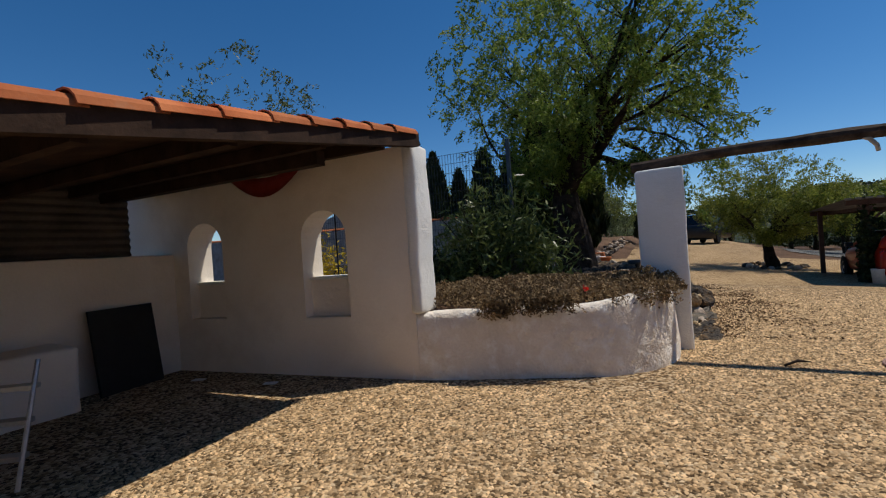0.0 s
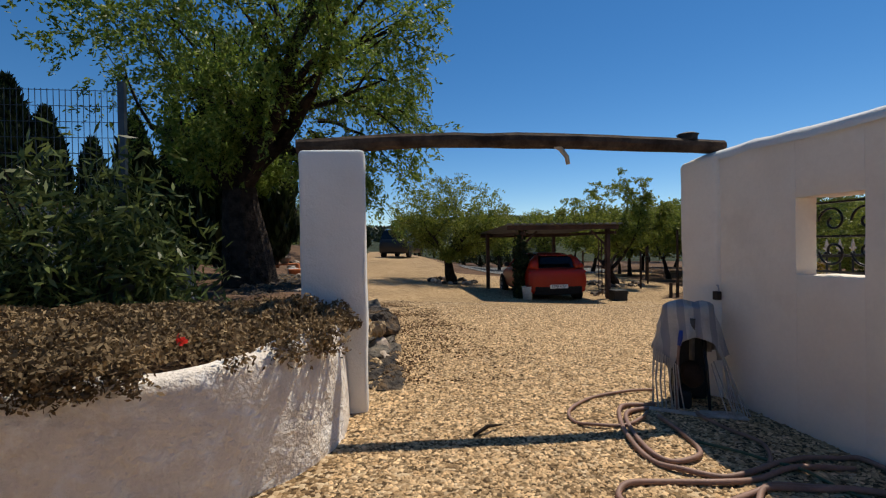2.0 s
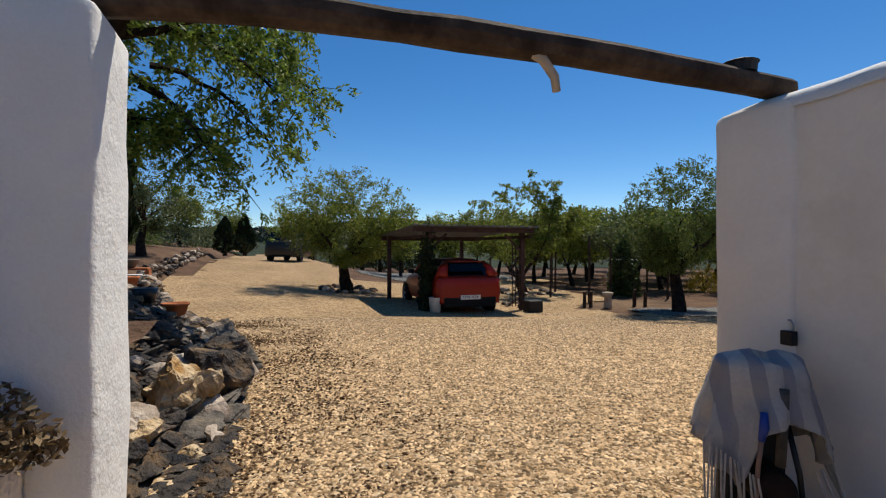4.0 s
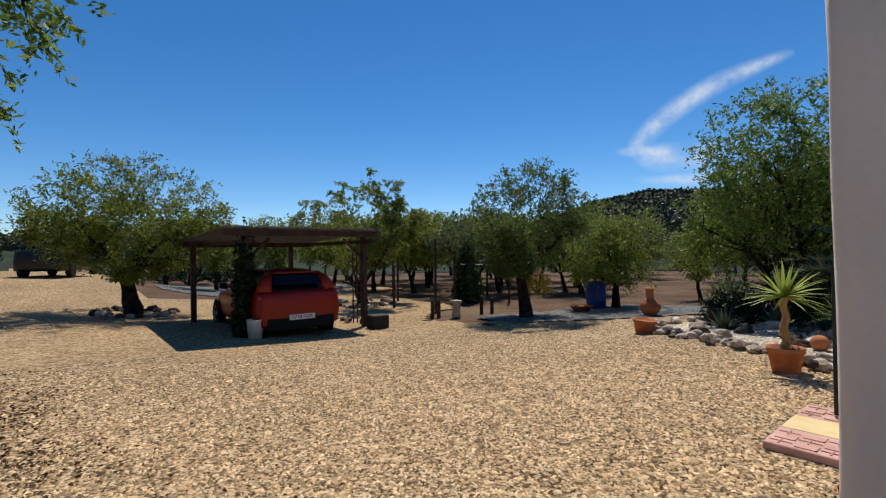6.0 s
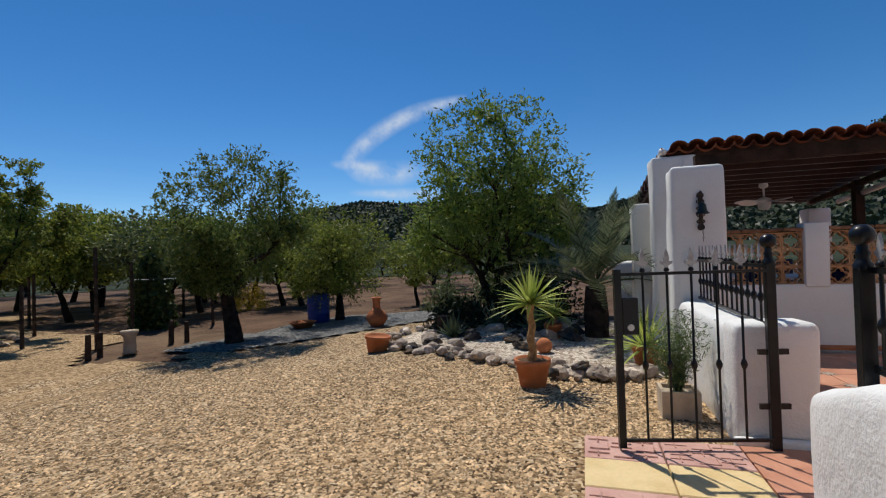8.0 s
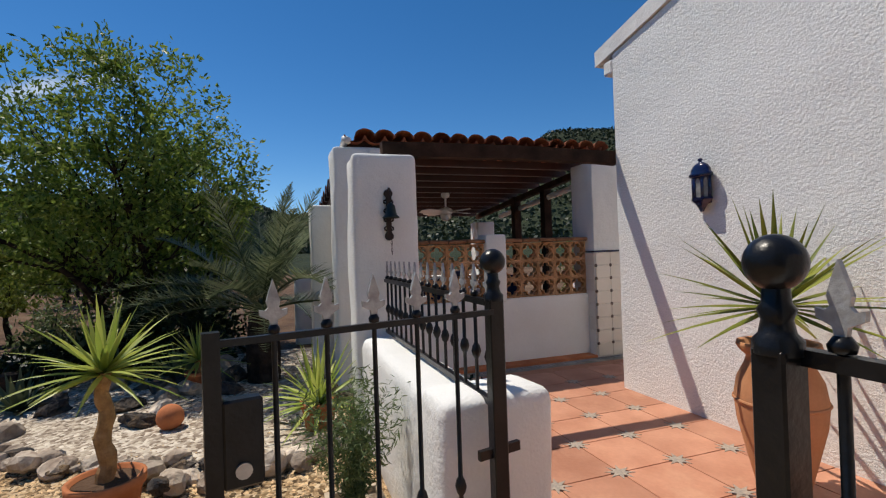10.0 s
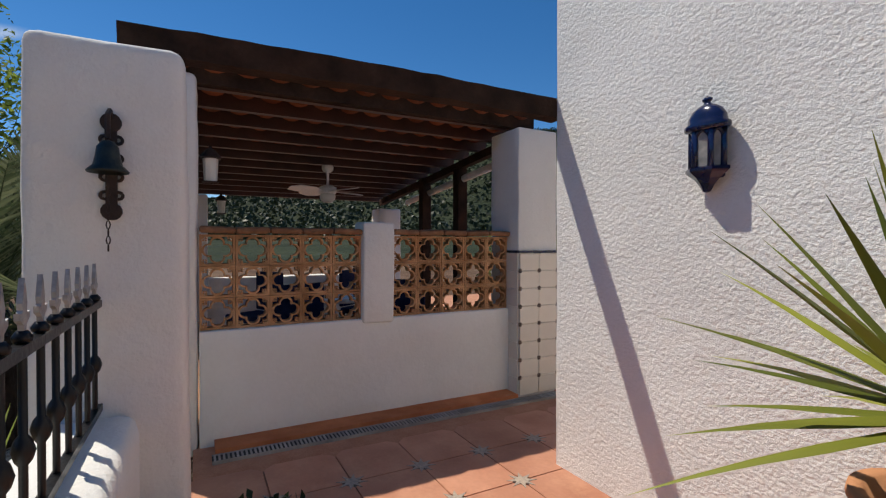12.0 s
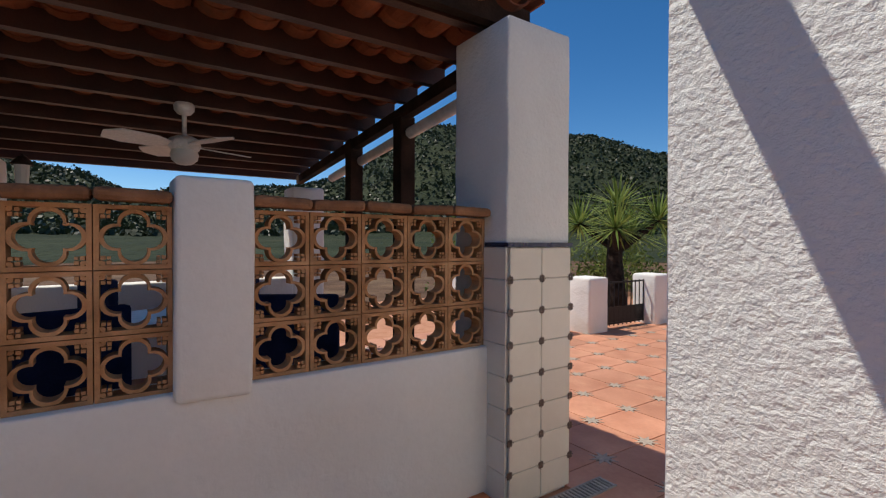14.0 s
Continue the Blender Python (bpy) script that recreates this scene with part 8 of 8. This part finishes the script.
def hatchback():
    """A small hatchback; x forward, origin on the ground under the middle of the rear axle."""
    c = thing("hatchback_car", "red metallic hatchback parked under the carport", "car", (5.08, 15.2, -0.36), turn=88)
    c.scale = (0.97, 0.97, 0.94)
    st = [(-0.77, 0.34, 0.74, 0.70), (-0.75, 0.26, 0.93, 0.82), (-0.62, 0.22, 1.02, 0.88), (-0.30, 0.20, 1.05, 0.90), (0.4, 0.19, 1.02, 0.87), (1.2, 0.19, 1.00, 0.87), (2.0, 0.19, 0.96, 0.865), (2.6, 0.20, 0.88, 0.84), (3.1, 0.24, 0.78, 0.76), (3.30, 0.30, 0.66, 0.62), (3.34, 0.34, 0.56, 0.52)]

    def ring(x, lo, hi, w):
        pts = []
        prof = [(0.0, lo), (0.82, lo), (0.95, lo + 0.10), (1.0, lo + (hi - lo) * 0.45), (0.985, lo + (hi - lo) * 0.7), (0.93, hi - 0.02), (0.85, hi), (0.0, hi + 0.01)]
        for a, z in prof:
            pts.append((x, -a * w, z))
        for a, z in prof[-2:0:-1]:
            pts.append((x, a * w, z))
        return pts
    bm = bmesh.new()
    rings = [[bm.verts.new(p) for p in ring(*s)] for s in st]
    for a, b in zip(rings, rings[1:]):
        for k in range(len(a)):
            bm.faces.new([a[k], a[(k + 1) % len(a)], b[(k + 1) % len(a)], b[k]])
    bm.faces.new(rings[0])
    bm.faces.new(rings[-1][::-1])
    bmesh.ops.recalc_face_normals(bm, faces=bm.faces[:])
    body = part("body", bm, M["carpaint"], c, "glossy red bodywork", smooth=True)
    rounding = body.modifiers.new("rounding", "SUBSURF")
    rounding.levels = rounding.render_levels = 2
    cab = [(-0.60, 0.98, 0.70), (-0.42, 1.22, 0.58), (-0.26, 1.36, 0.50), (0.15, 1.43, 0.52), (0.9, 1.44, 0.54), (1.35, 1.34, 0.58), (1.75, 1.14, 0.64), (2.05, 0.97, 0.70)]
    bm = bmesh.new()
    rows = []
    for x, z, w in cab:
        base = 0.97
        rows.append([bm.verts.new(p) for p in ((x, -0.76 if z > 1 else -w, base), (x, -w - 0.02, z - 0.05 if z > 1.05 else z), (x, -w * 0.85, z), (x, w * 0.85, z), (x, w + 0.02, z - 0.05 if z > 1.05 else z), (x, 0.76 if z > 1 else w, base))])
    for a, b in zip(rows, rows[1:]):
        for k in range(5):
            bm.faces.new([a[k], b[k], b[k + 1], a[k + 1]])
    bmesh.ops.recalc_face_normals(bm, faces=bm.faces[:])
    part("cabin", bm, M["carglass"], c, "dark tinted side glass", smooth=False)
    bm = bmesh.new()
    v = []
    for x, z, w in cab[2:6]:
        v.append([bm.verts.new((x - 0.01, s * w * 1.0, z + 0.012 - 0.03 * abs(s) ** 4)) for s in (-1, -0.6, 0, 0.6, 1)])
    for a, b in zip(v, v[1:]):
        for k in range(4):
            bm.faces.new([a[k], b[k], b[k + 1], a[k + 1]])
    bmesh.ops.solidify(bm, geom=bm.faces[:], thickness=0.02)
    part("roof", bm, M["carpaint"], c, smooth=True)
    for s in (-1, 1):
        bm = bmesh.new()
        tube(bm, [(-0.55, s * 0.68, 0.97), (-0.40, s * 0.60, 1.20), (-0.27, s * 0.50, 1.35)], [0.17, 0.13, 0.07], 8)
        part("rear_pillar", bm, M["carpaint"], c, smooth=True)
        bm = bmesh.new()
        tube(bm, [(1.35, s * 0.60, 1.34), (1.75, s * 0.68, 1.13), (2.1, s * 0.76, 0.95)], 0.035, 6)
        part("front_pillar", bm, M["carpaint"], c, smooth=True)
        bm = bevelled(boxes((-0.70, -0.42, s * 0.70 - 0.13, s * 0.70 + 0.13, 0.85, 0.93)), 0.035, 2)
        part("tail_light", bm, M["taillight"], c, "wraparound red tail light")
        bm = bevelled(boxes((1.55, 1.72, s * 0.93 - 0.09, s * 0.93 + 0.09, 0.98, 1.12)), 0.03, 2)
        part("door_mirror", bm, M["blackpaint"], c)
    part("spoiler", bevelled(boxes((-0.47, -0.18, -0.44, 0.44, 1.36, 1.39)), 0.012, 2), M["carpaint"], c)
    bm = bmesh.new()
    v = [bm.verts.new(p) for p in ((-0.60, -0.50, 1.13), (-0.60, 0.50, 1.13), (-0.45, 0.44, 1.33), (-0.45, -0.44, 1.33))]
    bm.faces.new(v[::-1])
    bmesh.ops.solidify(bm, geom=bm.faces[:], thickness=0.015)
    part("rear_window", bm, M["carglass"], c, "dark curved rear window")
    bump = bevelled(boxes((-0.755, -0.5, -0.80, 0.80, 0.30, 0.60)), 0.06, 3)
    part("rear_bumper", bump, M["carpaint"], c, smooth=True)
    part("diffuser", bevelled(boxes((-0.775, -0.55, -0.70, 0.70, 0.22, 0.50)), 0.05, 2), M["rubber"], c, "black lower bumper panel")
    pl = part("number_plate", bevelled(boxes((-0.790, -0.776, -0.26, 0.26, 0.42, 0.53)), 0.003, 1), M["plate"], c, "white registration plate")
    cu = bpy.data.curves.new("plate_text", "FONT")
    cu.body = "5778 HZK"
    cu.size = 0.10
    cu.align_x = "CENTER"
    cu.align_y = "CENTER"
    cu.extrude = 0.001
    tx = new("plate_text", cu)
    tx.data.materials.append(M["ink"])
    tx.parent = pl
    tx.matrix_basis = Matrix.Translation((-0.792, 0, 0.475)) @ Matrix(((0, 0, -1), (-1, 0, 0), (0, 1, 0))).to_4x4()
    bm = lathe(bmesh.new(), [(0, 0), (0.05, 0), (0.045, 0.008), (0, 0.01)], 4, m=pose(-0.705, 0, 0.87, 0, -80) @ Matrix.Diagonal((1.25, 0.8, 1, 1)))
    part("badge", bm, M["chrome"], c, "small chrome badge")
    for x in (0.0, 2.59):
        for s in (-1, 1):
            arch = lathe(bmesh.new(), [(0, 0), (0.36, 0), (0.36, 0.008), (0, 0.008)], 24, m=pose(x, s * 0.866, 0.31, -90 * s))
            part("wheel_arch", arch, M["rubber"], c)
            wheel = part("wheel", lathe(bmesh.new(), [(0.19, -0.09), (0.29, -0.095), (0.31, -0.06), (0.31, 0.06), (0.29, 0.095), (0.19, 0.09)], 28, m=pose(x, s * 0.80, 0.31, -90 * s)), M["rubber"], c, "black tyre", smooth=True)
            part("rim", lathe(bmesh.new(), [(0, 0.075), (0.05, 0.08), (0.06, 0.06), (0.17, 0.07), (0.195, 0.09), (0.195, 0.0)], 20, m=pose(x, s * 0.80, 0.31, -90 * s)), M["alloy"], wheel, "silver alloy rim")
    return c


hatchback()


def dark_van():
    x, y = 1.6, 31.5
    c = thing("dark_car", "dark people carrier parked on the driveway", "car", (x, y, ground(x, y)), turn=70)
    bm = bmesh.new()
    rings = []
    for xx, lo, hi, w in ((-1.9, 0.4, 0.9, 0.7), (-1.85, 0.3, 1.1, 0.82), (-1.0, 0.25, 1.15, 0.86), (1.2, 0.25, 1.1, 0.86), (2.1, 0.3, 0.9, 0.8), (2.25, 0.4, 0.75, 0.65)):
        rings.append([bm.verts.new(p) for p in ((xx, -w, lo), (xx, -w * 1.02, (lo + hi) / 2), (xx, -w * 0.93, hi), (xx, w * 0.93, hi), (xx, w * 1.02, (lo + hi) / 2), (xx, w, lo))])
    for a, b in zip(rings, rings[1:]):
        for k in range(6):
            bm.faces.new([a[k], a[(k + 1) % 6], b[(k + 1) % 6], b[k]])
    bm.faces.new(rings[0])
    bm.faces.new(rings[-1][::-1])
    bmesh.ops.recalc_face_normals(bm, faces=bm.faces[:])
    part("body", bm, M["blackpaint"], c, smooth=True)
    bm = bmesh.new()
    rows = []
    for xx, z, w in ((-1.8, 1.1, 0.78), (-1.6, 1.66, 0.62), (-0.5, 1.75, 0.62), (0.5, 1.68, 0.62), (1.3, 1.1, 0.76)):
        rows.append([bm.verts.new(p) for p in ((xx, -0.8, 1.08), (xx, -w, z), (xx, w, z), (xx, 0.8, 1.08))])
    for a, b in zip(rows, rows[1:]):
        for k in range(3):
            bm.faces.new([a[k], b[k], b[k + 1], a[k + 1]])
    part("cabin", bm, M["carglass"], c)
    for xx in (-1.2, 1.4):
        for s in (-1, 1):
            part("wheel", lathe(bmesh.new(), [(0, -0.1), (0.31, -0.1), (0.33, 0), (0.31, 0.1), (0, 0.1)], 18, m=pose(xx, s * 0.78, 0.33, 90)), M["rubber"], c)


dark_van()


# ---- distance ----
def far_woods():
    """Pines and scrub on the ridges, too far to count."""
    rng = np.random.default_rng(77)
    cs = []
    for k in range(26000):
        az = rng.uniform(-160, 15)
        r = rng.uniform(150, 415)
        a = radians(-az)
        x, y = 6 + r * math.sin(a), 7 + r * math.cos(a)
        top = 420 * math.tan(radians(ridge(az)))
        lump = noise.noise(Vector((x * 0.012, y * 0.012, 3))) * 5 + noise.noise(Vector((x * 0.05, y * 0.05, 9))) * 1.6
        z = ground(x, y) * (1 - step(110, 200, r)) + (top + lump * 0.5) * step(110, 420, r) ** 1.15
        s = rng.uniform(0.8, 2.0)
        n = 3
        cs.append(np.array([x, y, z + s * 0.3]) + rng.normal(0, 1, (n, 3)) * np.array([s * 0.5, s * 0.5, s * 0.45]))
    c = np.concatenate(cs)
    v, f = leaf_quads(c, 0.95, rng, 1.2)
    ob = new("far_woods", np_mesh("far_woods", v, f, M["farleaf"]))
    tagged(ob, "dark pine scrub covering the distant hills", "woods", kind="stuff")
    # umbrella pines on the low ridge
    rng = random.Random(6)
    for k in range(9):
        az = -10 - k * 2.4 + rng.uniform(-0.6, 0.6)
        a = radians(-az)
        x, y = 6 + 118 * math.sin(a), 7 + 118 * math.cos(a)
        again(far, x, y, rng.uniform(0, 360), rng.uniform(1.0, 1.5), z=4.4)


M["farleaf"] = leaf_material("distant_pine_foliage", (0.016, 0.026, 0.012), (0.038, 0.050, 0.022), 0.1)
far_woods()


def far_palms():
    """The spiky tree and greenery beyond the terrace gate."""
    t = thing("dracaena_tree", "spiky yucca tree beyond the terrace wall", "tree", (12.75, -3.25, 0))
    bm = bmesh.new()
    tube(bm, [(0, 0, 0), (0.05, 0, 0.8), (0, 0.05, 1.5)], [0.14, 0.11, 0.09], 10)
    part("trunk", bm, M["bark"], t)
    for k, (dx, dy, dz) in enumerate(((0, 0, 1.75), (0.5, 0.2, 1.45), (-0.35, -0.4, 1.5), (0.2, -0.6, 1.3), (-0.3, 0.45, 1.35))):
        child("leaf_head", blades_mesh("leaf_head", M["yucca2"], 80, 0.62, 0.035, 60 + k, (dx, dy, dz), tilt=(4, 125), droop=0.2), t, "round head of sword leaves")
        b = bmesh.new()
        tube(b, [(0, 0, 1.0), (dx, dy, dz)], [0.07, 0.05], 7)
        part("branch", b, M["bark"], t)
    t.scale = (1.35, 1.35, 1.12)
    shrub("bush", "dense green bushes beyond the terrace wall", 15.5, -2.4, 0, 3.0, 2.2, 1.9, 3500, 0.06, 41, M["almond"])
    shrub("bush", "dense green bushes beyond the terrace wall", 14.5, -5.6, 0, 2.6, 2.6, 1.6, 3000, 0.06, 42, M["almond"])
    p = thing("utility_pole", "tall wooden utility pole with a cable", "pole", (19.0, -7.0, 0))
    b = bmesh.new()
    tube(b, [(0, 0, 0), (0, 0, 4.6)], [0.1, 0.08], 8)
    part("pole_shaft", b, M["log"], p)
    part("cross_arm", boxes((-0.5, 0.5, -0.05, 0.05, 4.2, 4.3)), M["log"], p)
    b = bmesh.new()
    tube(b, [(-0.4, 0, 4.35), (6, -6, 4.1), (14, -14, 4.6)], 0.015, 4)
    part("overhead_cable", b, M["rubber"], p)


M["yucca2"] = leaf_material("green_sword_leaves", (0.10, 0.16, 0.03), (0.30, 0.36, 0.10), 0.3)
far_palms()


def cirrus():
    """A thin wisp of high cloud."""
    m = bpy.data.materials.new("cirrus")
    m.use_nodes = True
    nd, lk = m.node_tree.nodes, m.node_tree.links
    nd.clear()
    out = nd.new("ShaderNodeOutputMaterial")
    em = nd.new("ShaderNodeEmission")
    em.inputs["Color"].default_value = (0.85, 0.92, 1.0, 1)
    em.inputs["Strength"].default_value = 0.82
    tr = nd.new("ShaderNodeBsdfTransparent")
    mix = nd.new("ShaderNodeMixShader")
    at = nd.new("ShaderNodeAttribute")
    at.attribute_name = "wisp"
    geo = nd.new("ShaderNodeNewGeometry")
    nz = nd.new("ShaderNodeTexNoise")
    nz.inputs["Scale"].default_value = 0.009
    nz.inputs["Detail"].default_value = 8
    nz.inputs["Roughness"].default_value = 0.6
    lk.new(geo.outputs["Position"], nz.inputs["Vector"])
    mr = nd.new("ShaderNodeMapRange")
    mr.inputs["From Min"].default_value, mr.inputs["From Max"].default_value = 0.32, 0.72
    lk.new(nz.outputs["Fac"], mr.inputs["Value"])
    mu = nd.new("ShaderNodeMath")
    mu.operation = "MULTIPLY"
    lk.new(at.outputs["Fac"], mu.inputs[0])
    lk.new(mr.outputs[0], mu.inputs[1])
    lk.new(mu.outputs[0], mix.inputs[0])
    lk.new(tr.outputs[0], mix.inputs[1])
    lk.new(em.outputs[0], mix.inputs[2])
    lk.new(mix.outputs[0], out.inputs["Surface"])

    def at_sky(az, el, r=2200):
        a = radians(-az)
        return Vector((6 + r * math.sin(a) * math.cos(radians(el)), 7 + r * math.cos(a) * math.cos(radians(el)), r * math.sin(radians(el))))
    wisps = (([(-77, 18.6), (-74, 18.0), (-70.5, 17), (-67, 15.4), (-64, 13.3), (-62.6, 11.5), (-64.6, 10.2), (-68.6, 10.1), (-72.6, 10.7)], (0.3, 0.6, 0.8, 0.9, 0.9, 0.9, 1.2, 1.2, 0.6)),
             ([(-60, 11.2), (-63, 10.9), (-66, 10.6)], (0.3, 0.6, 0.5)), ([(-62, 7.8), (-68, 7.6), (-74, 7.4), (-80, 7.6)], (0.3, 0.6, 0.7, 0.4)))
    bm = bmesh.new()
    lay = bm.verts.layers.float.new("wisp")
    for pts, wid in wisps:
        rows = []
        n = 8
        for i in range((len(pts) - 1) * n + 1):
            u = i / n
            k = min(int(u), len(pts) - 2)
            t = u - k
            p0, p1, p2, p3 = (Vector(pts[min(max(j, 0), len(pts) - 1)]) for j in (k - 1, k, k + 1, k + 2))
            c = 0.5 * ((2 * p1) + (p2 - p0) * t + (2 * p0 - 5 * p1 + 4 * p2 - p3) * t * t + (3 * p1 - p0 - 3 * p2 + p3) * t ** 3)
            d = ((p2 - p0) * (1 - t) + (p3 - p1) * t).normalized()
            w = 1.45 * (wid[k] * (1 - t) + wid[min(k + 1, len(wid) - 1)] * t)
            end = min(1, i / 6, ((len(pts) - 1) * n - i) / 6)
            row = []
            for s, dens in ((-1, 0), (-0.6, 0.35), (-0.2, 0.8), (0.2, 0.8), (0.6, 0.35), (1, 0)):
                q = c + Vector((-d.y, d.x)) * s * w
                v = bm.verts.new(at_sky(q.x, q.y))
                v[lay] = dens * end
                row.append(v)
            rows.append(row)
        for a, b in zip(rows, rows[1:]):
            for k in range(5):
                bm.faces.new([a[k], a[k + 1], b[k + 1], b[k]])
    ob = single("backdrop_cloud", bm, m, "thin white wisp of cirrus cloud", "cloud", kind="structure", smooth=True)
    ob.visible_shadow = False


cirrus()
